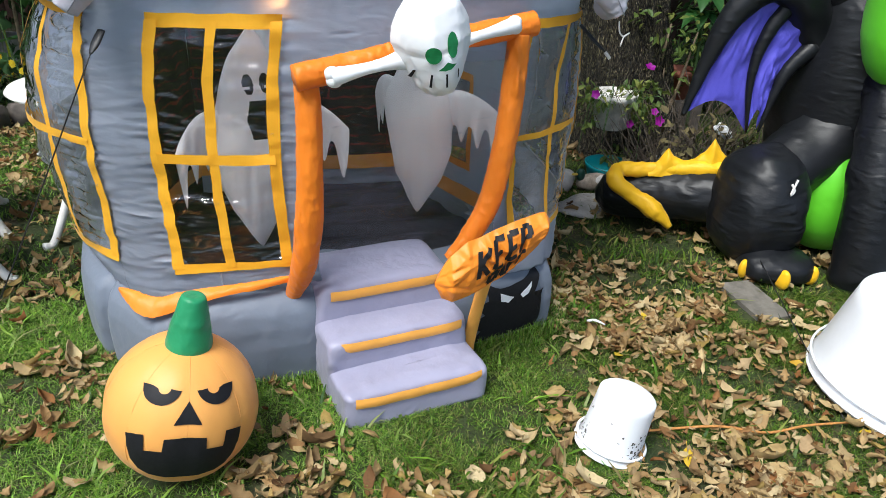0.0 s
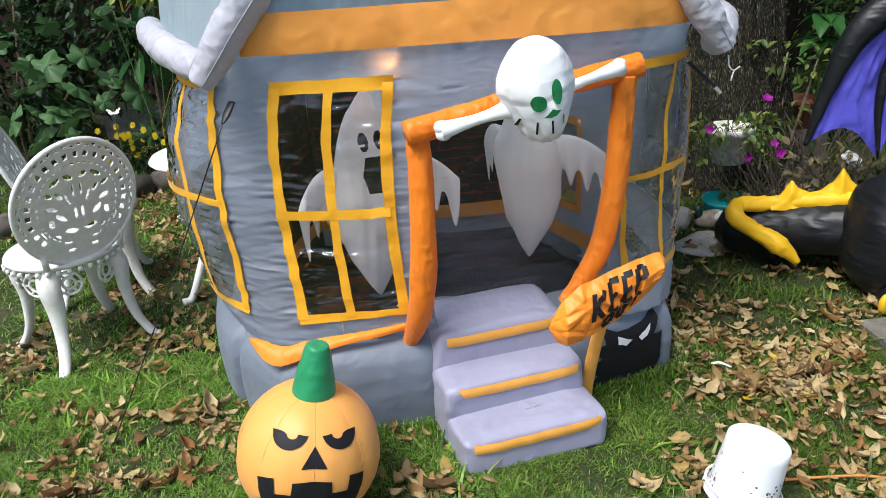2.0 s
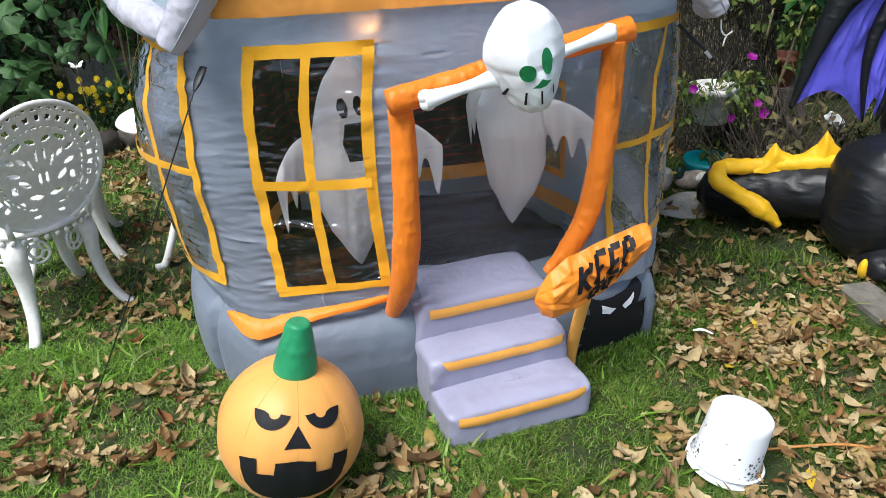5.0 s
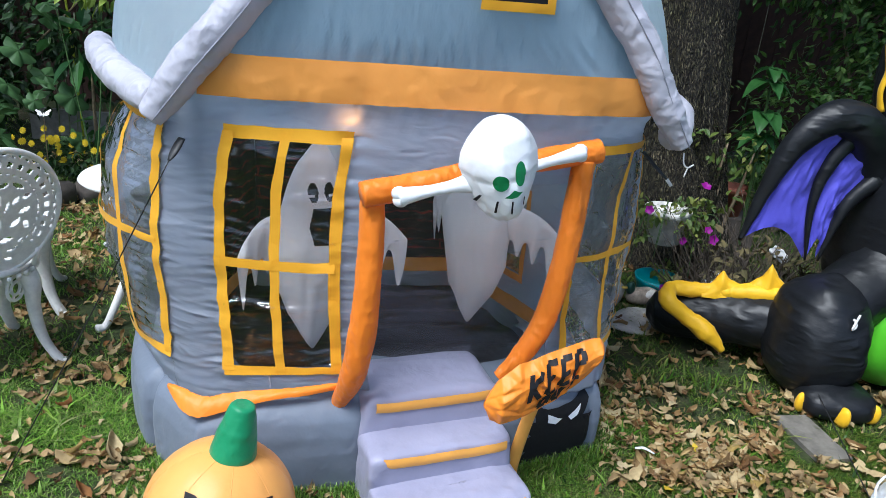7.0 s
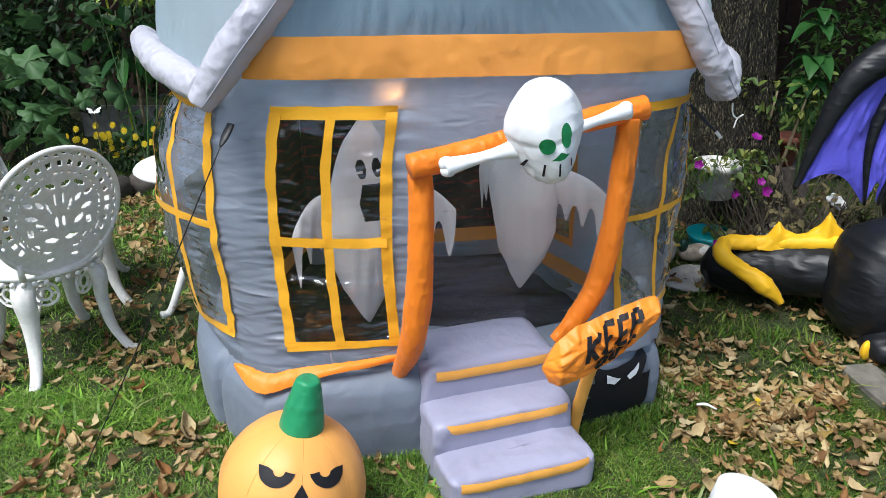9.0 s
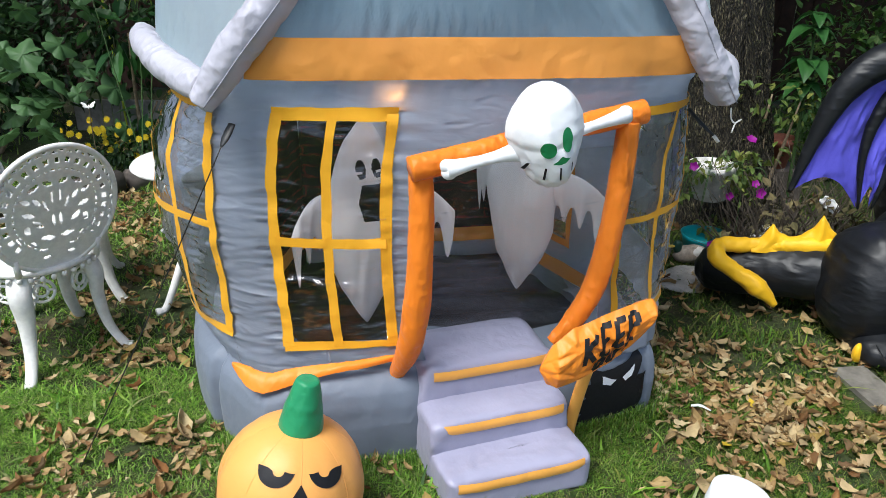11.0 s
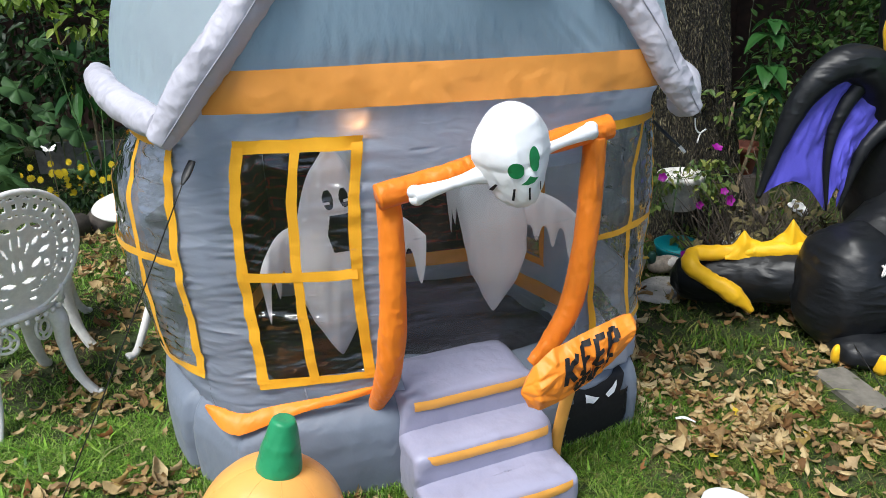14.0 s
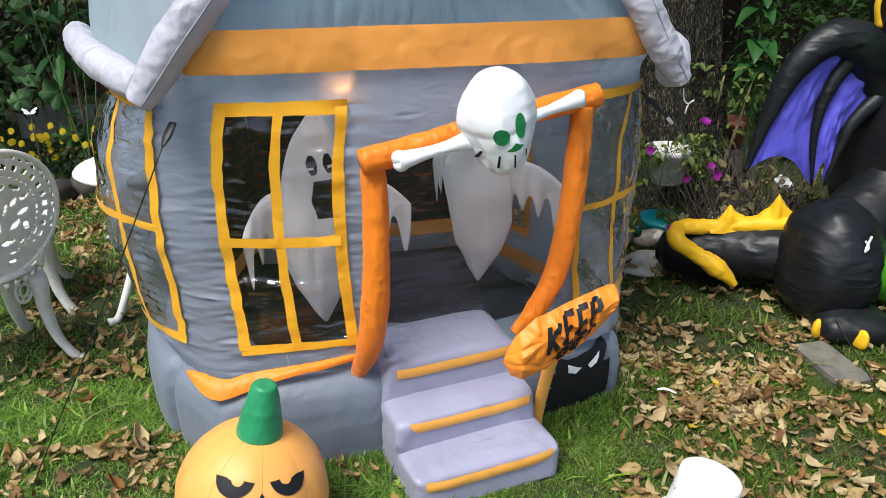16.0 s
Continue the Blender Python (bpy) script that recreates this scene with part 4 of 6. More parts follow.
def on_base(outline, off):
    bm = bmesh.new()
    f = bm.faces.new([bm.verts.new((x, z, 0)) for x, z in outline])
    bmesh.ops.triangulate(bm, faces=[f])
    for _ in range(3):
        bmesh.ops.subdivide_edges(bm, edges=[e for e in bm.edges if e.calc_length() > 0.025], cuts=1, use_grid_fill=True)
    bmesh.ops.triangulate(bm, faces=bm.faces[:])
    for v in bm.verts:
        v.co = at_base(base_s(v.co.x), v.co.y, off)
    return bm


CATX = lambda x: 0.315 + (x - 0.35) * 0.90
cat = [(0.36, 0.02), (0.66, 0.02), (0.645, 0.05), (0.69, 0.075), (0.64, 0.10), (0.70, 0.16), (0.645, 0.16), (0.70, 0.25), (0.60, 0.215), (0.54, 0.205),
       (0.49, 0.205), (0.43, 0.235), (0.44, 0.17), (0.375, 0.17), (0.425, 0.12), (0.35, 0.095), (0.41, 0.06)]
part("cat_print", on_base([(CATX(x), 0.004 + z * 1.12) for x, z in cat], 0.007), M_BLACKPRINT, base, "jagged black cat printed on the base")
for eye in ([(0.485, 0.182), (0.488, 0.150), (0.52, 0.138), (0.545, 0.155)], [(0.575, 0.158), (0.585, 0.142), (0.615, 0.155), (0.635, 0.196)]):
    part("cat_eye", on_base([(CATX(x), 0.022 + z * 1.08) for x, z in eye], 0.012), M_WHITE, base)


# tether straps and lines
def tether(a, mid, b, r=0.0035):
    e = part("tether_strap", tube([a, Vector(a).lerp(Vector(mid), 0.5), mid], [0.012, 0.014, 0.013, 0.005], 14, 10, 0, 0.45), M_STRAP, house, "black webbing strap with buckle and line")
    part("tether_line", tube([mid, Vector(mid).lerp(Vector(b), 0.5) + Vector((0, 0, -0.01)), b], [r, r], 20, 6), M_STRAP, e)
    return e


tether((-0.69, -0.105, 1.095), (-0.718, -0.145, 1.045), (-1.26, -0.10, 0.0), 0.002)
rs = part("tether_strap", tube([(0.72, 0.12, 1.06), (0.755, 0.09, 1.02), (0.79, 0.06, 0.985)], [0.012, 0.014, 0.008], 10, 8, 0, 0.4), M_STRAP, house, "short black webbing strap with buckle")
part("buckle", tube([(0.79, 0.06, 0.985), (0.805, 0.05, 0.965)], [0.006], 2, 6), M_CAST, rs)
part("eave_hook", tube([(0.735, -0.11, 1.115), (0.74, -0.11, 1.085), (0.755, -0.11, 1.07), (0.775, -0.11, 1.08), (0.757, -0.11, 1.068), (0.75, -0.11, 1.04)], [0.0025], 20, 6), M_CAST, house, "small white tie under the eave")


# ghosts inside, hanging in a ring
def ghost(x0, y0, turn, seed, ztop=1.06, zbot=0.345):
    """One white nylon ghost: peaked hood, spread arms ending in rags, body tapering to a point; dark eyes and mouth."""
    rad = lambda k: float(np.interp(k, [0, 0.02, 0.08, 0.20, 0.36, 0.50, 0.62, 0.70, 0.80, 0.90, 0.96, 1.0], [0.004, 0.016, 0.044, 0.092, 0.128, 0.138, 0.132, 0.112, 0.088, 0.060, 0.030, 0.008]))
    bm = bmesh.new()
    R = pose(x0, y0, 0, 0, 0, turn)
    n, sides = 190, 260
    rings = []
    for i in range(n):
        k = i / (n - 1)
        r = rad(k)
        ring = []
        for j in range(sides):
            a = 2 * math.pi * j / sides
            q = Vector((r * math.cos(a), r * 0.52 * math.sin(a), zbot + (ztop - zbot) * k))
            q.x += 0.012 * noise.noise(q * 6 + Vector((seed, 0, 0))) + 0.05 * max(0.0, k - 0.86)
            q.y += 0.010 * noise.noise(q * 9 + Vector((0, seed, 0))) + 0.004 * noise.noise(Vector((q.x * 34, q.z * 5, seed)))
            ring.append(bm.verts.new(R @ q))
        rings.append(ring)
    for i, (a, b) in enumerate(zip(rings, rings[1:])):
        for j in range(sides):
            f = bm.faces.new((a[j], a[(j + 1) % sides], b[(j + 1) % sides], b[j]))
            k, ang = (i + 0.5) / (n - 1), math.radians((j + 0.5) / sides * 360 - 270)
            x, z = rad(k) * math.sin(ang), (k - 0.78) * (ztop - zbot)
            front = math.cos(ang) > 0
            eye = front and ((abs(x) - 0.027) / 0.017) ** 2 + (z / 0.030) ** 2 < 1 and not (abs(z + 0.010) < 0.004 and abs(x) > 0.022)
            mz = z + 0.105
            mouth = front and abs(mz) < 0.058 and abs(x) < 0.050 - 0.30 * abs(mz)
            f.material_index = 1 if (eye or mouth) else 0
    for s in (-1, 1):
        z = zbot + (ztop - zbot) * 0.575

        def sleeve(u, v, s=s, z=z):
            """A flat puffed sleeve, u out along the arm, v round it; its lower hem is ragged."""
            x = 0.07 + 0.205 * u
            top = z + 0.060 + 0.02 * math.sin(math.pi * u) - 0.075 * u ** 3
            rag = 0.5 + 0.5 * math.cos(2 * math.pi * (u * 4.0 + 0.1))
            hem = z - 0.045 - 0.01 * u - (0.080 * u + 0.02) * rag ** 1.4 * min(1.0, max(0.0, (u - 0.22) / 0.2)) - (0.035 * max(0.0, u - 0.80) / 0.20)
            k = 0.5 + 0.5 * math.cos(v)
            thick = 0.030 * math.sin(v) * (1 - 0.55 * u) * (0.35 + 0.65 * k)
            return R @ Vector((s * (x - 0.015 * (1 - k) * u), thick - 0.10 * u * u + 0.006 * noise.noise(Vector((u * 6, v, seed))), hem + (top - hem) * k))
        grid(sleeve, list(np.linspace(0, 1, 60)), list(np.linspace(0, 2 * math.pi, 25)), bm)
    ob = part("ghost", bm, [M_GHOST, M_BLACKPRINT], None)
    ob.matrix_basis = house.matrix_basis
    return tagged(ob, "white nylon ghost with dark eyes hanging inside the house", "ghost decoration", "ghosts in the house")


ghost(-0.335, 0.115, 20, 1)
ghost(0.235, 0.30, 132, 2)
ghost(-0.27, 0.70, 256, 3)

# small lamp inside the window head
bulb = part("inner_lamp", puff((0.012, 0.012, 0.016), (-0.255, -0.06, 1.19), 2, 8), plain("bulb", (0.9, 0.6, 0.3)), house, "small warm bulb behind the wall")
lamp = new("house_bulb_light", bpy.data.lights.new("house_bulb_light", "POINT"))
lamp.data.energy, lamp.data.color, lamp.data.shadow_soft_size = 0.2, (1.0, 0.42, 0.12), 0.015
lamp.location = house.matrix_basis @ Vector((-0.255, -0.075, 1.165))

# ---- inflatable pumpkin ----
pumpkin = thing("inflatable_pumpkin", pose(-0.437, 1.562, 0, 0, 11, 14), "orange inflatable jack-o'-lantern with green stem on the lawn", "pumpkin decoration")
PR, PH = 0.198, 0.202


def pumpkin_pt(a, b, k=1.0):
    """a: turn from the face, b: height angle; eight soft lobes."""
    lobe = 1 - 0.022 * (abs(math.cos(a * 4)) ** 8) * math.cos(b)
    pk = abs(math.cos(a * 4)) ** 6
    lobe *= 1 + (0.012 if abs(a) > 0.4 else 0.003) * pk * noise.noise(Vector((a * 3, b * 17, 3))) + 0.004 * noise.noise(Vector((math.sin(a) * 6, b * 5, math.cos(a) * 6)))
    r = math.cos(b) * lobe
    z = math.sin(b)
    return Vector((PR * r * math.sin(a), -PR * r * math.cos(a), PH * 0.97 + PH * z)) + Vector((math.sin(a) * math.cos(b), -math.cos(a) * math.cos(b), z)) * (k - 1) * PR


pbody = part("body", grid(lambda a, b: pumpkin_pt(a, b), list(np.linspace(-math.pi, math.pi, 161)), list(np.linspace(-1.56, 1.56, 80))), M_PUMPKIN, pumpkin)
for k in range(8):
    a = k * math.pi / 4
    part("seam", tube([pumpkin_pt(a, b, 1.001) for b in np.linspace(-1.4, 1.4, 24)], [0.0010], 24, 5), M_PUMPKIN, pbody)
stem_bm = lathe([(0.060, 0.378), (0.059, 0.395), (0.053, 0.43), (0.045, 0.47), (0.037, 0.505), (0.031, 0.526), (0.027, 0.531), (0.01, 0.529)], 40)
bmesh.ops.subdivide_edges(stem_bm, edges=[e for e in stem_bm.edges if abs(e.verts[0].co.z - e.verts[1].co.z) > 0.01], cuts=4, use_grid_fill=True)
for v in stem_bm.verts:
    a = math.atan2(v.co.y, v.co.x)
    dent = -0.05 * math.exp(-((v.co.z - 0.445) / 0.012) ** 2) * max(0.0, math.cos(a + 1.6)) - 0.05 * math.exp(-((v.co.z - 0.475) / 0.008) ** 2) * max(0.0, math.cos(a + 2.1))
    v.co += Vector((v.co.x, v.co.y, 0)) * (0.02 * noise.noise(v.co * 28) + dent)
part("stem", crumple(stem_bm, 0.0015, 26), M_STEM, pumpkin, "short green nylon stem")


def on_pumpkin(outline, off=1.012, sub=6):
    """A printed shape on the pumpkin's face; outline in metres across and up."""
    bm = bmesh.new()
    pts = []
    n = len(outline)
    for i in range(n):
        p, q = Vector(outline[i]), Vector(outline[(i + 1) % n])
        for t in range(sub):
            pts.append(p.lerp(q, t / sub))
    vs = [bm.verts.new((p.x, p.y, 0)) for p in pts]
    f = bm.faces.new(vs)
    bmesh.ops.triangulate(bm, faces=[f])
    bmesh.ops.subdivide_edges(bm, edges=[e for e in bm.edges if e.calc_length() > 0.02], cuts=2, use_grid_fill=True)
    ca, sa = math.cos(radians(40)), math.sin(radians(40))
    for v in bm.verts:
        x, y = v.co.x / PR, v.co.y / PR
        w = math.sqrt(max(0.0, 1 - x * x - y * y))
        d = Vector((x, y * sa - w * ca, y * ca + w * sa)).normalized()
        v.co = pumpkin_pt(math.atan2(d.x, -d.y), math.asin(d.z), off)
    return bm


def arc(cx, cy, r, a0, a1, n):
    return [(cx + r * math.cos(radians(a0 + (a1 - a0) * i / n)), cy + r * math.sin(radians(a0 + (a1 - a0) * i / n))) for i in range(n + 1)]


eye_l = [(-0.117, 0.044)] + arc(-0.068, 0.032, 0.050, 190, 345, 14) + [(-0.019, 0.016), (-0.046, 0.024)] + arc(-0.062, 0.027, 0.016, 350, 180, 8) + [(-0.090, 0.036)]
eye_l = [(x * 0.90, 0.004 + y * 0.90) for x, y in eye_l]
part("eye", on_pumpkin(eye_l, 1.012, 2), M_BLACKPRINT, pumpkin)
part("eye", on_pumpkin([(-x, y) for x, y in reversed(eye_l)], 1.012, 2), M_BLACKPRINT, pumpkin)
part("nose", on_pumpkin([(-0.033, -0.060), (0.033, -0.060), (0.0, -0.006)]), M_BLACKPRINT, pumpkin)
mouth = [(-0.140, -0.070), (-0.098, -0.076), (-0.096, -0.112), (-0.055, -0.118), (-0.052, -0.090), (0.046, -0.090), (0.048, -0.116), (0.088, -0.110), (0.092, -0.074), (0.134, -0.066),
         (0.130, -0.100), (0.119, -0.128), (0.100, -0.151), (0.076, -0.166), (0.040, -0.177), (0.0, -0.181), (-0.042, -0.178), (-0.078, -0.168), (-0.104, -0.153), (-0.124, -0.130), (-0.136, -0.100)]
part("mouth", on_pumpkin(mouth, 1.018, 3), M_BLACKPRINT, pumpkin)


# ---- upturned pails ----
def pail(name, m, r0, r1, h, label, lip):
    t = thing(name, m, label, "bucket")
    part("body", lathe([(r0 - 0.004, 0.0), (r0, 0.006), (r0, lip), (r0 - 0.006, lip + 0.006)] +
                       [(r0 - 0.006 + (r1 - r0 + 0.006) * k, lip + 0.006 + (h - lip - 0.012) * k) for k in np.linspace(0.05, 1, 8)] +
                       [(r1 - 0.004, h - 0.002), (r1 - 0.012, h), (r1 * 0.5, h - 0.002), (0.01, h - 0.002)], 56), M_BUCKET, t)
    bm = bmesh.new()
    for z, k in ((lip * 1.6, 0.0), (lip * 0.45, 0.0)):
        rr = r0 + 0.004
        ring = [Vector((rr * math.cos(2 * math.pi * i / 48), rr * math.sin(2 * math.pi * i / 48), z)) for i in range(49)]
        tube(ring, [0.0045], 49, 6, 0, 1.0, bm)
    part("rim", bm, M_BUCKET, t)
    return t


small = pail("small_pail", pose(0.795, 1.558, 0.005, -3, 11, 0), 0.098, 0.083, 0.19, "small scuffed white plastic pail upside down on leaves", 0.02)
big = pail("large_tub", pose(1.935, 1.765, 0.0, 0, 3, 0), 0.355, 0.285, 0.315, "large white plastic tub upside down on the lawn", 0.035)
M_DIRT = plain("peeled paint scuffs", (0.10, 0.095, 0.09), 0.8, 0, 60, 0.5, 0.2)
bm = bmesh.new()
rnd = random.Random(5)
for i in range(90):
    a = radians(rnd.choice([rnd.uniform(-80, -50), rnd.uniform(150, 190), rnd.uniform(-170, -20)]))
    z = 0.024 + abs(rnd.gauss(0, 0.03)) if i % 3 else rnd.uniform(0.03, 0.14)
    if z > 0.15:
        continue
    r = 0.092 + (0.083 - 0.092) * (z - 0.026) / 0.16 + 0.0012
    w, h = rnd.uniform(0.001, 0.005), rnd.uniform(0.002, 0.006)
    pts = [(a + w / r * math.cos(t + 0.3 * rnd.random()), z + h * math.sin(t) * rnd.uniform(0.5, 1)) for t in np.linspace(0, 5.4, 7)]
    bm.faces.new([bm.verts.new((r * math.cos(q), r * math.sin(q), w2)) for q, w2 in pts])
tagged(part("scuff_marks", bm, M_DIRT, small, "dark peeled scuffs", False), kind="stuff")

# ---- inflatable dragon ----
dragon = thing("inflatable_dragon", pose(1.95, 2.8, 0), "black inflatable dragon with violet wings and lime belly", "dragon decoration")
dragon_at = dragon.matrix_basis.inverted()


def dpart(name, bm, mat, label="", parent=None):
    ob = part(name, bm, mat, parent or dragon, label)
    if not parent:
        ob.matrix_basis = dragon_at
    return ob


dpart("body", puff((0.36, 0.34, 0.62), (2.28, 3.02, 0.72), 2.3, 20, 0.02, 1), M_BLACK, "black nylon body")
dpart("belly", puff((0.22, 0.24, 0.26), (2.16, 2.86, 0.27), 2.3, 18, 0.012, 2), M_LIME, "lime green belly panel")
dpart("chest", puff((0.20, 0.16, 0.36), (2.175, 2.66, 1.15), 2.3, 16, 0.012, 3), M_LIME, "lime green chest panel")
dpart("haunch", crumple(puff((0.185, 0.22, 0.265), (1.768, 2.73, 0.262), 2.3, 60, 0.02, 4, 0.06), 0.009, 13, (0.5, 0.5, 2.2)), M_BLACK, "rounded black haunch")
dpart("upper_leg", tube([(1.84, 2.78, 0.36), (2.0, 2.84, 0.44), (2.16, 2.92, 0.56)], [0.15, 0.16, 0.20], 24, 18, 0.1), M_BLACK)
foot = dpart("foot", crumple(puff((0.155, 0.14, 0.072), (1.81, 2.565, 0.066), 2.4, 30, 0.012, 5), 0.008, 12), M_BLACK, "black rounded foot")
for x, y, tx in ((1.672, 2.535, -55), (1.79, 2.438, 8), (1.925, 2.475, 40)):
    bm = puff((0.024, 0.040, 0.046), (0, 0, 0), 2.0, 12, 0.003, x, 0.25)
    bmesh.ops.transform(bm, matrix=pose(x, y, 0.056, 28, 0, tx), verts=bm.verts)
    dpart("claw", bm, M_DRAGONYEL, "yellow claw")
dpart("arm", tube([(2.26, 2.78, 0.84), (2.17, 2.62, 0.70), (2.12, 2.52, 0.45), (2.15, 2.46, 0.10), (2.17, 2.42, 0.02)], [0.15, 0.12, 0.105, 0.11, 0.14, 0.12], 36, 18, 0.12, 1.0, None, 3), M_BLACK, "black foreleg")
tail = dpart("tail", crumple(tube([(1.85, 2.86, 0.22), (1.62, 2.95, 0.21), (1.40, 3.06, 0.17), (1.25, 3.13, 0.14), (1.19, 3.15, 0.13)], [0.13, 0.125, 0.12, 0.115, 0.09, 0.03], 70, 40, 0.06, 1.0, None, 6), 0.006, 13), M_BLACK, "black inflated tail lying on the lawn")
dpart("tail_ridge", crumple(tube([(1.72, 2.93, 0.345), (1.55, 2.98, 0.325), (1.38, 3.03, 0.30), (1.25, 3.04, 0.295), (1.21, 2.97, 0.275), (1.28, 2.93, 0.22), (1.38, 2.88, 0.165), (1.45, 2.84, 0.10)],
                         [0.045, 0.04, 0.032, 0.035, 0.038, 0.032, 0.045, 0.012], 90, 22, 0.16, 1.0, None, 9), 0.009, 20), M_DRAGONYEL, "golden yellow ridge ending in a hooked barb")


def fin(pts, thick):
    bm = bmesh.new()
    mid = [Vector(p) for p in pts]
    a = [bm.verts.new(p + Vector((0.01, -thick, 0))) for p in mid]
    b = [bm.verts.new(p + Vector((-0.01, thick, 0))) for p in mid]
    bm.faces.new(a)
    bm.faces.new(list(reversed(b)))
    for i in range(len(mid)):
        k = (i + 1) % len(mid)
        bm.faces.new((a[k], a[i], b[i], b[k]))
    bmesh.ops.bevel(bm, geom=bm.edges[:], offset=thick * 0.6, segments=2, affect="EDGES")
    return bm


def ridge_pt(u, v):
    """One puffed fin with two points; v runs over its front, crest and back."""
    b = Vector((1.78, 2.92, 0.30)).lerp(Vector((1.38, 3.03, 0.285)), u)
    h = float(np.interp(u, [0, 0.14, 0.28, 0.36, 0.42, 0.52, 0.64, 0.76, 0.82, 0.90, 1.0], [0.03, 0.075, 0.13, 0.185, 0.125, 0.085, 0.07, 0.09, 0.125, 0.07, 0.02]))
    k = 1 - abs(v)
    lean = 0.012 * noise.noise(Vector((u * 9, k * 2, 0)))
    return b + Vector((0.27, 0.96, 0)) * (0.042 * math.copysign(abs(v) ** 0.6, v) + lean) + Vector((0, 0, h * k ** 0.8))


dpart("tail_fin", crumple(grid(ridge_pt, list(np.linspace(0, 1, 70)), list(np.linspace(-1, 1, 25))), 0.006, 22), M_DRAGONYEL, "golden yellow fin with two points")
# wing: outer arm, fingers and membrane
WA = [(1.97, 2.98, 0.93), (1.85, 2.92, 1.09), (1.70, 2.90, 1.14), (1.57, 2.90, 1.03), (1.495, 2.90, 0.84), (1.435, 2.90, 0.60)]
wing = dpart("wing", crumple(tube(WA, [0.095, 0.085, 0.07, 0.052, 0.032, 0.010], 90, 34, 0.06, 1.0, None, 12), 0.004, 12), M_BLACK, "arched black wing arm")
F1 = [(1.82, 2.92, 1.09), (1.735, 2.91, 0.96), (1.70, 2.90, 0.78), (1.735, 2.90, 0.53)]
F2 = [(1.95, 2.92, 0.90), (1.865, 2.91, 0.81), (1.82, 2.90, 0.70), (1.79, 2.90, 0.53)]
dpart("wing_finger", tube(F1, [0.042, 0.030, 0.018, 0.005], 24, 12, 0.1), M_BLACK)
dpart("wing_finger", tube(F2, [0.042, 0.032, 0.02, 0.005], 24, 12, 0.1), M_BLACK)


def membrane(A, B, sag):
    pa, pb = spline(A, 20), spline(B, 20)
    return grid(lambda u, v: pa[int(v)].lerp(pb[int(v)], u) + Vector((0, 0.02 - 0.03 * math.sin(math.pi * u) + 0.016 * noise.noise(Vector((u * 5, v * 0.5, 1))) + 0.007 * noise.noise(Vector((u * 12, v * 1.1, 6))), sag * math.sin(math.pi * u) * (v / 19) ** 4)),
                list(np.linspace(0, 1, 40)), list(range(20)))


dpart("membrane", membrane(WA[1:], F1, 0.10), M_PURPLE, "violet blue wing membrane")
dpart("membrane", membrane(F1, F2, 0.10), M_PURPLE, "violet blue wing membrane")
dpart("neck", crumple(tube([(2.2, 3.0, 1.0), (2.07, 3.0, 1.2), (2.045, 3.0, 1.45), (2.08, 3.02, 1.75)], [0.20, 0.155, 0.15, 0.16], 40, 30, 0.1, 1.0, None, 15), 0.010, 10), M_BLACK, "black nylon neck")
dpart("neck_ridge", tube([(1.915, 2.97, 1.17), (1.89, 2.97, 1.25), (1.90, 2.97, 1.33), (1.87, 2.97, 1.43), (1.885, 2.98, 1.52), (1.87, 3.0, 1.70)], [0.020, 0.016, 0.022, 0.016, 0.020], 30, 10, 0.5, 0.6), M_DRAGONYEL, "golden yellow neck ridge")
dpart("tether_line", tube([(1.72, 2.60, 0.13), (1.66, 2.12, 0.055), (1.594, 1.648, 0.0)], [0.0022], 16, 6), M_STRAP)
dpart("clip", tube([(1.785, 2.545, 0.43), (1.80, 2.54, 0.405), (1.785, 2.535, 0.39), (1.805, 2.545, 0.45)], [0.005], 14, 6), M_CAST, "small white clip")

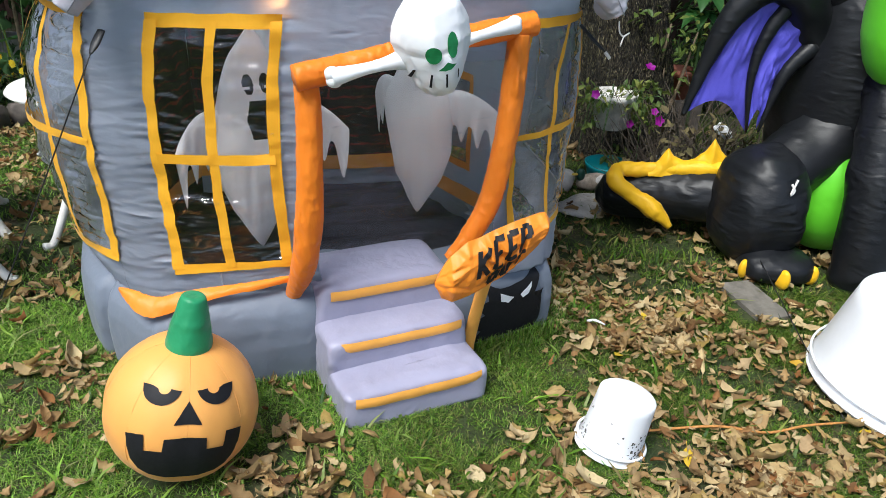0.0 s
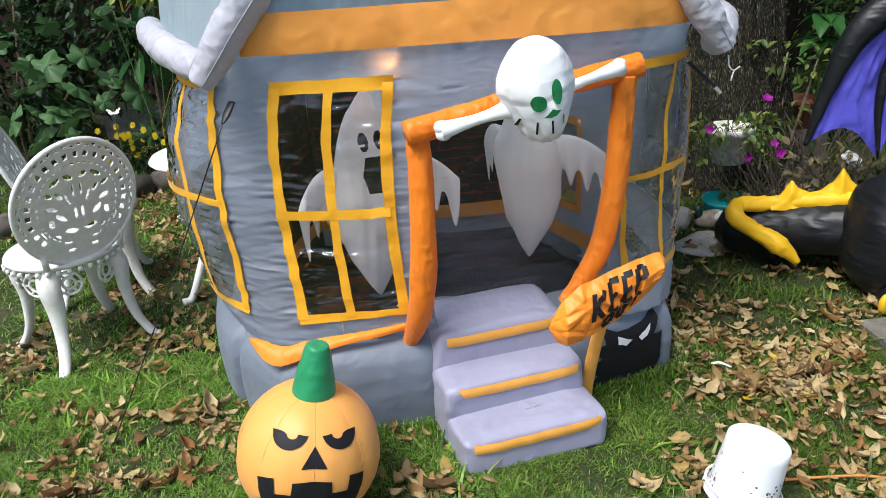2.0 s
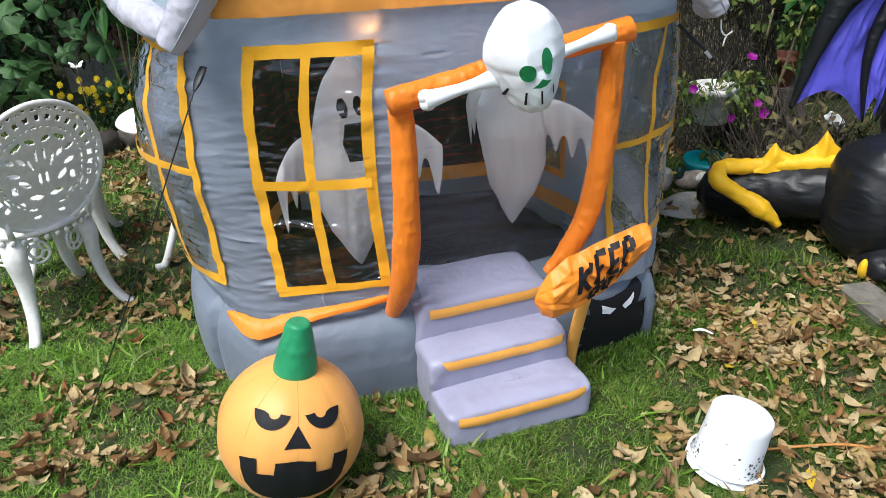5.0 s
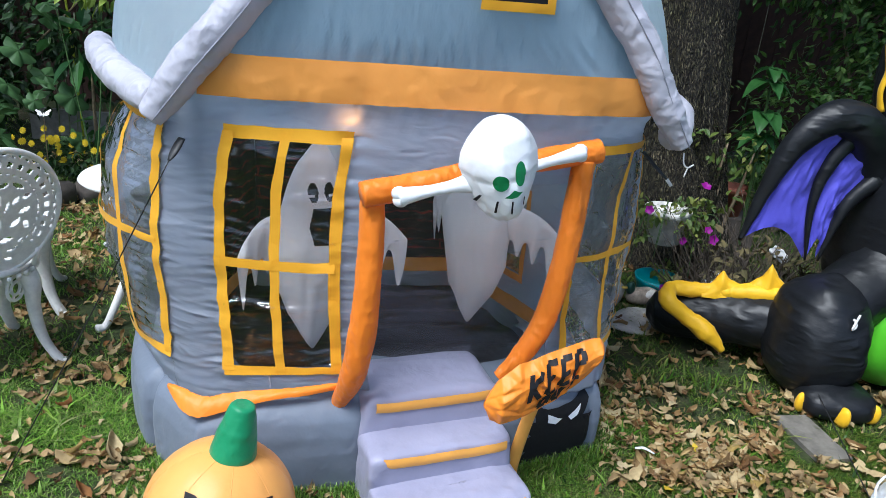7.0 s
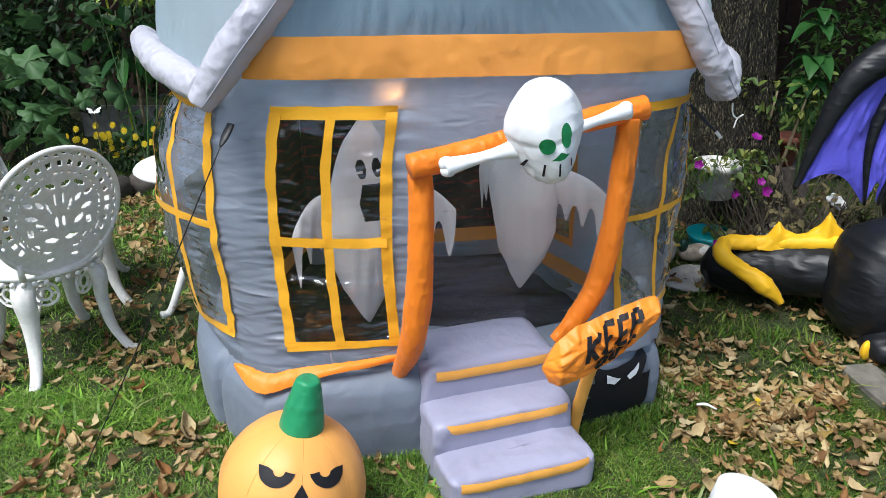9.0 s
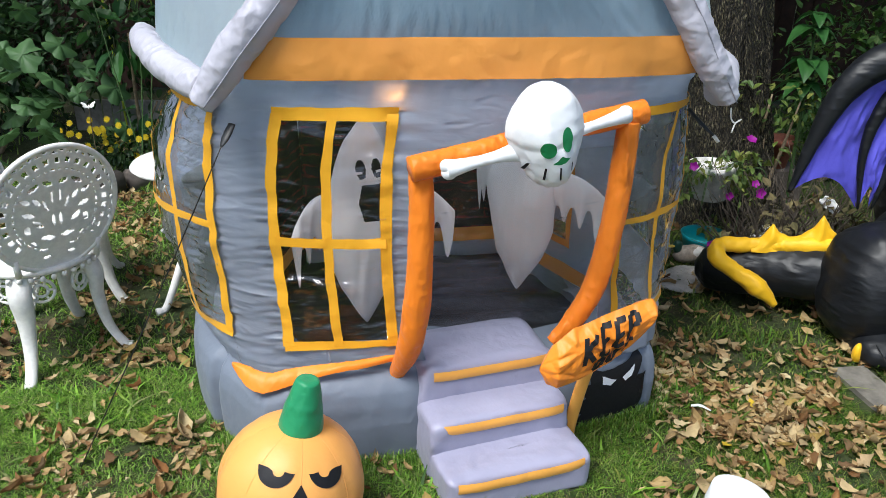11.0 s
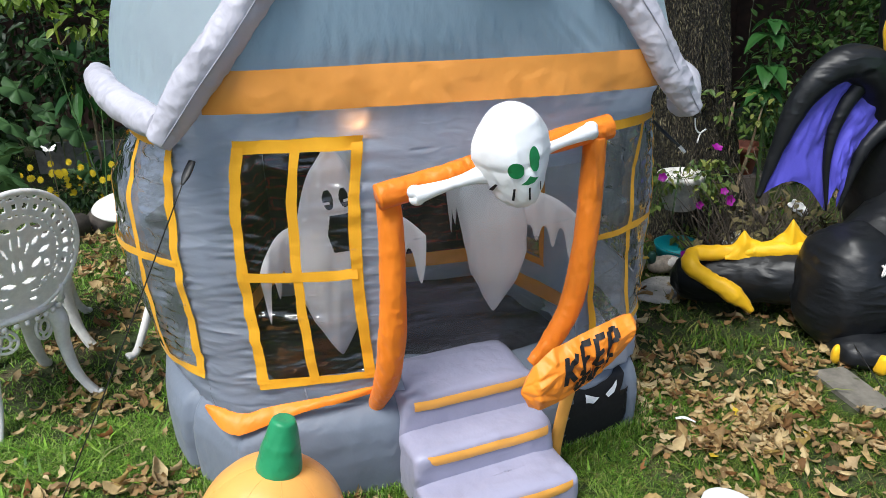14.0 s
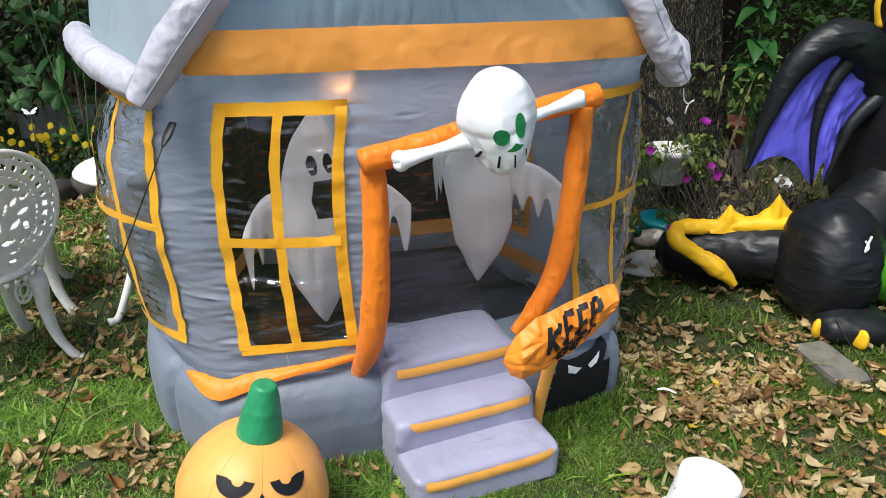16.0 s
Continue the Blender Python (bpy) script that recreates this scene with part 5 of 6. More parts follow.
# ---- white cast garden furniture ----
def make_chair(name, m, label):
    """Round seat, splayed scrolled legs, pierced round back; faces +y, origin on the ground under the seat."""
    ch = thing(name, m, label, "garden chair", "white garden chairs")
    part("seat", lathe([(0.02, 0.412), (0.18, 0.410), (0.205, 0.414), (0.215, 0.425), (0.21, 0.436), (0.19, 0.437), (0.02, 0.432)], 44), M_CAST, ch, "round pierced cast seat")
    bm = bmesh.new()
    for k in range(36):
        a = 2 * math.pi * k / 36
        puff((0.011, 0.006, 0.014), (0.213 * math.cos(a), 0.213 * math.sin(a), 0.405), 2, 4, 0, 0, 0, None, bm)
    tagged(part("seat_beading", bm, M_CAST, ch), kind="stuff")
    for sx, sy in ((-1, -1), (1, -1), (-1, 1), (1, 1)):
        d = Vector((sx, sy, 0)).normalized()
        bm = tube([d * 0.165 + Vector((0, 0, 0.41)), d * 0.20 + Vector((0, 0, 0.34)), d * 0.195 + Vector((0, 0, 0.24)), d * 0.215 + Vector((0, 0, 0.11)), d * 0.265 + Vector((0, 0, 0.018)), d * 0.295 + Vector((0, 0, 0.012))],
                  [0.048, 0.044, 0.036, 0.028, 0.022, 0.024, 0.015], 30, 12, 0.12, 0.7)
        leg = part("leg", bm, M_CAST, ch)
        side = Vector((-d.y, d.x, 0))
        for s in (-1, 1):
            c = d * 0.165 + side * s * 0.062 + Vector((0, 0, 0.345))
            bm = bmesh.new()
            ex = (side * 0.9 - d * 0.25 * s).normalized()
            for rr in (0.046, 0.024):
                tube([c + ex * rr * math.cos(t) + Vector((0, 0, rr * math.sin(t))) for t in np.linspace(0, 2 * math.pi, 17)], [0.006], 17, 6, 0, 1.0, bm)
            for t in range(6):
                a = t * math.pi / 3
                tube([c + ex * 0.022 * math.cos(a) + Vector((0, 0, 0.022 * math.sin(a))), c + ex * 0.046 * math.cos(a) + Vector((0, 0, 0.046 * math.sin(a)))], [0.005], 2, 5, 0, 1.0, bm)
            part("scroll", bm, M_CAST, leg)
    # back: a pierced oval plate, leaning backwards
    def bp(x, z, d=0.0):
        curve = 0.26 * x * x
        return Vector((x, -0.185 - (z - 0.43) * 0.30 + curve + d, z))
    W0, H0, ZC = 0.222, 0.240, 0.664

    def inside_hole(x, z):
        u, v = x / W0, (z - ZC) / H0
        r, a = math.hypot(u, v), math.degrees(math.atan2(v, u)) % 360
        if r > 0.97:
            return False
        if r > 0.885:                              # crossed bars along the rim
            k = (a % 15) / 15
            return v > -0.4 and abs(abs(2 * k - 1) - (r - 0.885) / 0.075) > 0.30 and 0.895 < r < 0.955
        if 0.72 < r < 0.86 and v > -0.55:          # rim zigzag
            return (a % 12) < 6.0 and 0.745 < r < 0.835
        if 0.62 < r < 0.68 and v > -0.6:           # thin slots
            return (a % 9) < 5 and 0.64 < r < 0.665
        for cx, cy, rx, ry, tl in HOLES:
            dx, dy = u - cx, v - cy
            c, s = math.cos(tl), math.sin(tl)
            p, q = dx * c + dy * s, -dx * s + dy * c
            if (p / (0.82 * rx)) ** 2 + (q / (0.82 * ry)) ** 2 < 1:
                return True
        return False
    HOLES = []
    for sx in (-1, 1):
        HOLES += [(sx * 0.12, 0.46, 0.10, 0.05, sx * 0.3), (sx * 0.33, 0.42, 0.12, 0.05, sx * -0.5), (sx * 0.46, 0.24, 0.10, 0.05, sx * 0.5), (sx * 0.30, 0.20, 0.10, 0.045, sx * 0.8),
                  (sx * 0.06, 0.24, 0.025, 0.13, 0.0), (sx * 0.17, 0.12, 0.03, 0.12, sx * -0.4), (sx * 0.43, 0.02, 0.12, 0.045, sx * 0.3), (sx * 0.055, -0.14, 0.03, 0.13, 0.0),
                  (sx * 0.30, -0.16, 0.13, 0.05, sx * 0.7), (sx * 0.46, -0.22, 0.06, 0.09, 0.2), (sx * 0.16, -0.42, 0.14, 0.05, sx * 0.15), (sx * 0.40, -0.48, 0.07, 0.07, 0), (sx * 0.26, -0.60, 0.12, 0.03, sx * 0.2),
                  (sx * 0.60, -0.38, 0.04, 0.10, sx * -0.3), (sx * 0.20, -0.75, 0.09, 0.03, 0)]
    N = 110
    xs, zs = np.linspace(-W0, W0, N), np.linspace(ZC - H0, ZC + H0, N)
    bm = bmesh.new()
    cache = {}

    def vert(i, j):
        if (i, j) not in cache:
            cache[i, j] = bm.verts.new(bp(xs[i], zs[j]))
        return cache[i, j]
    for i in range(N - 1):
        for j in range(N - 1):
            x, z = (xs[i] + xs[i + 1]) / 2, (zs[j] + zs[j + 1]) / 2
            if math.hypot(x / W0, (z - ZC) / H0) < 0.985 and not inside_hole(x, z):
                bm.faces.new((vert(i, j), vert(i + 1, j), vert(i + 1, j + 1), vert(i, j + 1)))
    back = part("backrest", bm, M_CAST, ch, "oval cast back pierced with flowers")
    so = back.modifiers.new("thickness", "SOLIDIFY")
    so.thickness, so.offset = 0.008, 0
    bm = tube([bp(W0 * math.cos(t), ZC + H0 * math.sin(t)) for t in np.linspace(-0.5 * math.pi, 1.5 * math.pi, 60)], [0.010], 60, 8)
    part("back_rim", bm, M_CAST, back)
    for s in (-1, 1):
        part("back_stay", tube([bp(s * 0.15, 0.50), bp(s * 0.14, 0.43)], [0.012], 2, 8), M_CAST, ch)
    return ch


chair = make_chair("garden_chair", pose(-1.545, 2.535, 0, 0, 0, 52), "white cast-metal garden chair with pierced round back")
copy_thing(chair, pose(-1.70, 3.04, 0, 0, 0, -65))

table = thing("garden_table", pose(-1.075, 2.99, 0), "small round white metal garden table beside the chairs", "garden table")
part("tabletop", lathe([(0.02, 0.635), (0.21, 0.635), (0.235, 0.64), (0.245, 0.65), (0.235, 0.662), (0.02, 0.664)], 56), M_CAST, table)
part("column", lathe([(0.03, 0.24), (0.045, 0.26), (0.025, 0.32), (0.03, 0.45), (0.022, 0.55), (0.06, 0.635)], 24), M_CAST, table)
for k in range(3):
    a = radians(224 + 120 * k)
    d = Vector((math.cos(a), math.sin(a), 0))
    part("leg", tube([d * 0.02 + Vector((0, 0, 0.30)), d * 0.08 + Vector((0, 0, 0.25)), d * 0.15 + Vector((0, 0, 0.11)), d * 0.20 + Vector((0, 0, 0.02)), d * 0.24 + Vector((0, 0, 0.015))], [0.02, 0.018, 0.016, 0.018], 24, 10), M_CAST, table)


# ---- leaves and foliage ----
def leaf_mesh(verts, faces, p, d, n, L, W, fold=0.25, curl=0.2):
    """Adds a folded pointed leaf at p along d with normal n."""
    s = d.cross(n).normalized()
    n = s.cross(d).normalized()
    k = len(verts)
    for t, w in ((0.0, 0.0), (0.35, 0.5), (0.7, 0.38), (1.0, 0.0)):
        c = p + d * (t * L) - n * (curl * L * t * t)
        if w == 0:
            verts.append(c)
        else:
            verts.extend((c + s * (w * W) + n * (fold * w * W), c, c - s * (w * W) + n * (fold * w * W)))
    a = k
    faces.extend(((a, a + 1, a + 2), (a, a + 2, a + 3), (a + 1, a + 4, a + 5, a + 2), (a + 2, a + 5, a + 6, a + 3), (a + 4, a + 7, a + 5), (a + 5, a + 7, a + 6)))


def rand_dir(r, up=0.0):
    while True:
        v = Vector((r.uniform(-1, 1), r.uniform(-1, 1), r.uniform(-1, 1) + up))
        if 0.1 < v.length:
            return v.normalized()


def foliage(name, blobs, count, size, mat, seed, parent=None, label="", droop=0.3, inner=0.5):
    """Leaves scattered over the outer part of several uneven clumps."""
    r = random.Random(seed)
    verts, faces = [], []
    vol = [b[3] * b[4] * b[5] for b in blobs]
    for _ in range(count):
        bx, by, bz, rx, ry, rz = r.choices(blobs, vol)[0]
        v = rand_dir(r)
        k = r.uniform(inner, 1.0) * (0.8 + 0.35 * noise.noise(v * 2.2 + Vector((bx, by, seed))))
        p = Vector((bx + v.x * rx * k, by + v.y * ry * k, bz + v.z * rz * k))
        if p.z < 0.02:
            continue
        d = (v + rand_dir(r) * 0.9 - Vector((0, 0, droop))).normalized()
        L = size * r.uniform(0.6, 1.3)
        leaf_mesh(verts, faces, p, d, (Vector((0, 0, 1)) + rand_dir(r) * 0.6).normalized(), L, L * r.uniform(0.4, 0.6))
    return raw(name, verts, faces, mat, parent, label)


M_LEAFDARK = by_random("dark hedge leaves", [(0.010, 0.028, 0.010), (0.022, 0.055, 0.018), (0.035, 0.085, 0.022), (0.055, 0.11, 0.03)], 0.5, True, 0.25, 30)
M_LEAFMID = by_random("garden leaves", [(0.03, 0.075, 0.02), (0.05, 0.12, 0.025), (0.09, 0.18, 0.035), (0.14, 0.22, 0.05)], 0.5, True, 0.3, 30)
M_LEAFYEL = by_random("yellow-green leaves", [(0.07, 0.13, 0.03), (0.14, 0.20, 0.04), (0.24, 0.26, 0.06)], 0.5, True, 0.3, 30)
M_BIGLEAF = by_random("broad glossy leaves", [(0.022, 0.075, 0.025), (0.04, 0.13, 0.03), (0.07, 0.18, 0.045)], 0.35, True, 0.25, 20)
M_SQUASH = by_random("pale broad leaves", [(0.08, 0.17, 0.06), (0.16, 0.28, 0.11), (0.24, 0.37, 0.16)], 0.5, True, 0.3, 20)
M_YELFLOWER = by_random("yellow petals", [(0.75, 0.55, 0.02), (0.85, 0.68, 0.04)], 0.5, True, 0.2, 40)
M_MAGENTA = by_random("magenta petals", [(0.22, 0.006, 0.22), (0.33, 0.01, 0.30), (0.10, 0.004, 0.14)], 0.5, True, 0.25, 40)


def shrub(name, x, y, blobs, count, size, mat, seed, label, category="shrub", stems=5, thin=1.0):
    t = thing(name, pose(x, y, 0), label, category)
    r = random.Random(seed)
    for k in range(stems):
        b = blobs[k % len(blobs)]
        part("stem", tube([(r.uniform(-0.06, 0.06), r.uniform(-0.06, 0.06), -0.02), (b[0] * 0.4, b[1] * 0.4, b[2] * 0.45), (b[0] + r.uniform(-0.1, 0.1), b[1], b[2])], [0.018 * thin, 0.012 * thin, 0.005 * thin], 12, 6, 0.2), M_DRYSTEM if thin == 1.0 else M_GREENSTEM, t)
    foliage("crown", blobs, count, size, mat, seed, t)
    return t


# ---- the big tree with its hanging pot ----
def bark():
    m, nt, p = material("furrowed oak bark")
    n1 = add_noise(nt, 26, 6, 0.65, (1, 1, 0.16))
    n2 = add_noise(nt, 5, 4)
    v = nt.nodes.new("ShaderNodeTexVoronoi")
    v.feature = "DISTANCE_TO_EDGE"
    tc = nt.nodes.new("ShaderNodeTexCoord")
    mp = nt.nodes.new("ShaderNodeMapping")
    mp.inputs["Scale"].default_value = (26, 26, 3.8)
    wob = add_noise(nt, 9, 3)
    mxv = nt.nodes.new("ShaderNodeMix")
    mxv.data_type = "VECTOR"
    mxv.inputs[0].default_value = 0.05
    nt.links.new(tc.outputs["Object"], mxv.inputs[4])
    nt.links.new(wob.outputs["Color"], mxv.inputs[5])
    nt.links.new(mxv.outputs[1], mp.inputs[0])
    nt.links.new(mp.outputs[0], v.inputs["Vector"])
    plate = ramp(nt, v.outputs["Distance"], [(0.03, (0.010, 0.008, 0.006)), (0.17, (0.12, 0.098, 0.06)), (0.40, (0.38, 0.325, 0.20))])
    tone = ramp(nt, n1.outputs[0], [(0.3, (0.45,) * 3), (0.7, (1.0,) * 3)])
    col = nt.nodes.new("ShaderNodeMix")
    col.data_type, col.blend_type = "RGBA", "MULTIPLY"
    col.inputs[0].default_value = 1.0
    nt.links.new(plate.outputs[0], col.inputs[6])
    nt.links.new(tone.outputs[0], col.inputs[7])
    moss = ramp(nt, n2.outputs[0], [(0.45, (1, 1, 1)), (0.75, (0.85, 0.95, 0.6))])
    mx = nt.nodes.new("ShaderNodeMix")
    mx.data_type, mx.blend_type = "RGBA", "MULTIPLY"
    mx.inputs[0].default_value = 1.0
    nt.links.new(col.outputs[2], mx.inputs[6])
    nt.links.new(moss.outputs[0], mx.inputs[7])
    nt.links.new(mx.outputs[2], p.inputs["Base Color"])
    p.inputs["Roughness"].default_value = 0.95
    bumped(nt, p, [v.outputs["Distance"], n1.outputs[0]], [1.0, 0.8], [0.07, 0.02])
    return m


M_BARK = bark()


def trunk_pt(a, z):
    r = 0.235 + 0.11 * math.exp(-z * 4.5) - 0.012 * z
    r *= 1 + 0.05 * math.sin(3 * a + 0.6) * math.exp(-z * 2) + 0.03 * noise.noise(Vector((math.cos(a) * 2, math.sin(a) * 2, z)))
    ridge = abs(noise.noise(Vector((math.cos(a) * 9, math.sin(a) * 9, z * 2.2)))) * 0.05
    return Vector(((r + ridge - 0.012) * math.cos(a), (r + ridge - 0.012) * math.sin(a), z))


tree = thing("oak_tree", pose(1.655, 4.14, 0, 0, -8.0, 0) @ Matrix.Diagonal((1.08, 1.08, 1.08, 1)), "large tree with deeply furrowed brown bark", "tree")
part("trunk", grid(trunk_pt, list(np.linspace(0, 2 * math.pi, 150)), list(np.linspace(-0.05, 3.6, 120))), M_BARK, tree)
for k, (a, l) in enumerate(((20, 2.6), (140, 2.4), (255, 2.5))):
    d = Vector((math.cos(radians(a)), math.sin(radians(a)), 0))
    part("limb", tube([(0, 0, 3.3), d * 0.5 + Vector((0, 0, 4.0)), d * 1.2 + Vector((0, 0, 4.8)), d * l + Vector((0, 0, 5.6))], [0.17, 0.12, 0.08, 0.03], 20, 10, 0.2), M_BARK, tree)
# the last clump, above the view, is added to shade the right lawn
foliage("crown", [(0, 0, 5.6, 1.7, 1.7, 0.9), (1.6, 0.6, 5.5, 1.2, 1.2, 0.8), (-1.2, 1.2, 5.4, 1.1, 1.2, 0.8), (1.4, -1.5, 4.9, 1.3, 1.2, 0.7)], 11500, 0.14, M_LEAFMID, 41, tree)

pot = thing("hanging_pot", pose(1.40, 3.69, 0.29) @ Matrix.Diagonal((1.08, 1.08, 1.08, 1)), "whitewashed pot with petunias hung on the tree trunk", "flower pot")
part("pot", lathe([(0.075, 0.0), (0.082, 0.004), (0.098, 0.14), (0.112, 0.145), (0.114, 0.172), (0.104, 0.175), (0.095, 0.15), (0.02, 0.14)], 36), plain("chalky painted pot", (0.64, 0.62, 0.58), 0.8, 0, 22, 0.35, 0.4), pot)
foliage("petunia_leaves", [(-0.10, -0.05, 0.17, 0.14, 0.10, 0.08), (0.10, -0.05, 0.16, 0.16, 0.11, 0.11), (-0.15, -0.08, 0.05, 0.07, 0.06, 0.13), (0.14, -0.09, 0.02, 0.09, 0.07, 0.14), (0.22, -0.10, -0.12, 0.10, 0.07, 0.12), (0.05, -0.12, -0.14, 0.09, 0.05, 0.08)],
        430, 0.042, M_LEAFYEL, 12, pot, "trailing green leaves")
r_ = random.Random(3)
bm = bmesh.new()
for k in range(9):
    x = r_.uniform(-0.15, 0.25)
    tube([(x * 0.5, -0.06, 0.15), (x, -0.12, 0.16 + r_.uniform(-0.02, 0.08)), (x * 1.3, -0.12, r_.uniform(-0.2, 0.22))], [0.0022], 10, 4, 0, 1.0, bm)
tagged(part("trailing_growth", bm, M_GREENSTEM, pot), kind="stuff")


def petunia(c, n, r, parent):
    """A trumpet flower with five soft lobes."""
    c, n = Vector(c), Vector(n).normalized()
    q = n.to_track_quat("Z", "Y").to_matrix()
    fn = lambda a, k: c + q @ Vector((r * k * (1 + 0.14 * math.cos(5 * a)) * math.cos(a), r * k * (1 + 0.14 * math.cos(5 * a)) * math.sin(a), 0.5 * r * k ** 2 - 0.15 * r * k ** 5 + 0.05 * r * math.cos(5 * a) * k))
    return part("flower", grid(fn, list(np.linspace(0, 2 * math.pi, 31)), [0.02, 0.25, 0.5, 0.75, 1.0]), M_MAGENTA, parent)


for c, n, r in (((0.175, -0.17, 0.085), (0.1, -1, 0.3), 0.024), ((0.15, -0.16, 0.125), (-0.2, -1, 0.8), 0.018), ((-0.03, -0.22, -0.16), (-0.1, -1, 0.3), 0.022), ((-0.14, -0.14, 0.20), (-0.5, -1, 0.4), 0.02), ((0.10, -0.14, 0.33), (0.1, -0.5, 0.9), 0.023), ((0.045, -0.14, 0.06), (0.1, -1, 0), 0.02)):
    petunia(c, n, r, pot)

tub = thing("teal_planter", pose(1.415, 3.68, 0), "low teal plastic planter at the foot of the tree", "planter")
part("bowl", lathe([(0.09, 0.0), (0.105, 0.016), (0.118, 0.065), (0.127, 0.088), (0.12, 0.088), (0.11, 0.07), (0.02, 0.06)], 40), M_TEAL, tub)
foliage("planter_leaves", [(0.05, 0, 0.12, 0.11, 0.1, 0.05)], 90, 0.04, M_LEAFYEL, 7, tub)

duck = thing("duck_decoy", pose(1.29, 3.50, 0.0, 0, 0, 15), "painted wooden duck decoy on the ground", "duck decoy")
part("body", puff((0.10, 0.05, 0.045), (0, 0, 0.045), 2.2, 14, 0.004, 2), plain("duck body paint", (0.30, 0.25, 0.20), 0.6, 0, 30, 0.5, 0.2), duck)
part("wing_patch", puff((0.06, 0.052, 0.028), (0.015, 0, 0.06), 2.2, 10), plain("duck white paint", (0.6, 0.58, 0.54), 0.6, 0, 30, 0.2, 0.2), duck)
part("neck", puff((0.024, 0.022, 0.035), (-0.085, 0, 0.095), 2.2, 10), plain("duck green head", (0.01, 0.05, 0.035), 0.35), duck)
part("bill", puff((0.02, 0.012, 0.006), (-0.118, 0, 0.10), 2.5, 8), plain("duck bill", (0.5, 0.35, 0.05), 0.5), duck)


def rock(name, x, y, s, seed, mat, label):
    bm = puff(s, (0, 0, s[2] * 0.6), 2.6, 10, 0.03, seed)
    ob = part(name, bm, mat)
    ob.matrix_basis = pose(x, y, 0, 0, 0, seed * 40)
    return tagged(ob, label, "stone", "stones by the tree")


for k, (x, y, s) in enumerate(((1.20, 3.28, (0.17, 0.12, 0.014)), (1.12, 3.55, (0.10, 0.08, 0.06)), (1.02, 3.45, (0.07, 0.06, 0.05)), (1.55, 3.36, (0.09, 0.07, 0.03)))):
    rock("stone", x, y, s, k + 1, M_STONE2, "pale flat stone lying by the tree")
slab = part("paving_slab", solid([(-0.07, 0.14), (0.075, 0.145), (0.09, -0.13), (-0.05, -0.145)], 0.022, lambda x, y, d: Vector((x, y, d))), M_STONE, None, "", False)
slab.matrix_basis = pose(1.615, 2.335, 0.002, 0, 0, 6)
tagged(slab, "flat grey paving slab set in the grass", "paving slab")
cup = part("white_ring", lathe([(0.085, 0.0), (0.09, 0.05), (0.098, 0.055), (0.088, 0.058), (0.08, 0.02), (0.03, 0.01)], 32), M_BUCKET)
cup.matrix_basis = pose(1.735, 3.64, 0.04, 25, 0, 0)
tagged(cup, "white plastic pot lying behind the tail", "pot")
terra = part("terracotta_pot", lathe([(0.06, 0.0), (0.085, 0.14), (0.095, 0.145), (0.095, 0.18), (0.085, 0.18), (0.075, 0.14), (0.01, 0.12)], 28), M_TERRA)
terra.matrix_basis = pose(1.98, 4.25, 0.30)
tagged(terra, "terracotta flower pot behind the dragon", "flower pot")
stand = part("pot_stand", solid([(-0.13, -0.12), (0.13, -0.12), (0.13, 0.12), (-0.13, 0.12)], 0.30, lambda x, y, d: Vector((x, y, d))), M_TIMBER, None, "", False)
stand.matrix_basis = pose(1.98, 4.25, 0)
tagged(stand, "low weathered timber plant stand", "plant stand")

# brush pile behind the dragon
brush = thing("brush_pile", pose(1.80, 3.35, 0), "heap of dry brown twigs behind the dragon", "brush pile")
r_ = random.Random(21)
bm = bmesh.new()
for k in range(240):
    a = Vector((r_.uniform(-0.35, 0.5), r_.uniform(-0.2, 0.4), r_.uniform(0.0, 0.12)))
    d = Vector((r_.uniform(-0.35, 0.35), r_.uniform(-0.15, 0.15), r_.uniform(0.05, 0.48)))
    tube([a, a + d * 0.5 + Vector((r_.uniform(-0.05, 0.05), 0, 0)), a + d], [r_.uniform(0.002, 0.006), 0.0015], 6, 5, 0, 1.0, bm)
tagged(part("brush", bm, plain("dark dry twigs", (0.075, 0.058, 0.042), 0.8, 0, 60, 0.4, 0.3), brush), kind="stuff")
foliage("dry_leaves", [(0, 0, 0.25, 0.45, 0.3, 0.25)], 300, 0.05, by_random("dry straw leaves", [(0.08, 0.06, 0.03), (0.17, 0.14, 0.06), (0.05, 0.05, 0.02)], 0.8, True), 23, brush)
rag = part("white_rag", crumple(puff((0.065, 0.014, 0.03), (0, 0, 0), 3.0, 24, 0.03, 4), 0.022, 26), M_WHITE)
rag.matrix_basis = pose(1.90, 3.40, 0.36, 20, 40, 0)
tagged(rag, "crumpled white plastic scrap caught in the twigs", "plastic scrap")

# ---- planting at the back ----
shrub("hedge_shrub", -3.3, 5.2, [(0, 0, 0.7, 1.0, 0.7, 0.8), (0.9, 0.3, 1.1, 0.9, 0.6, 1.0), (-0.8, 0.2, 1.3, 0.9, 0.7, 1.1), (0.2, 0.4, 2.2, 1.3, 0.6, 0.9)], 9000, 0.075, M_LEAFDARK, 51, "dark green overgrown hedge shrub")
shrub("hedge_shrub", -1.3, 6.2, [(0, 0, 0.8, 1.0, 0.6, 0.9), (0.9, 0.2, 1.3, 0.9, 0.6, 1.1), (-0.6, 0.2, 1.8, 1.0, 0.6, 1.0)], 8000, 0.075, M_LEAFDARK, 52, "dark green overgrown hedge shrub")
shrub("hedge_shrub", -4.6, 4.3, [(0, 0, 0.8, 0.9, 0.8, 0.9), (0.2, 0.6, 1.8, 1.0, 0.8, 0.9)], 6000, 0.075, M_LEAFDARK, 53, "dark green overgrown hedge shrub")
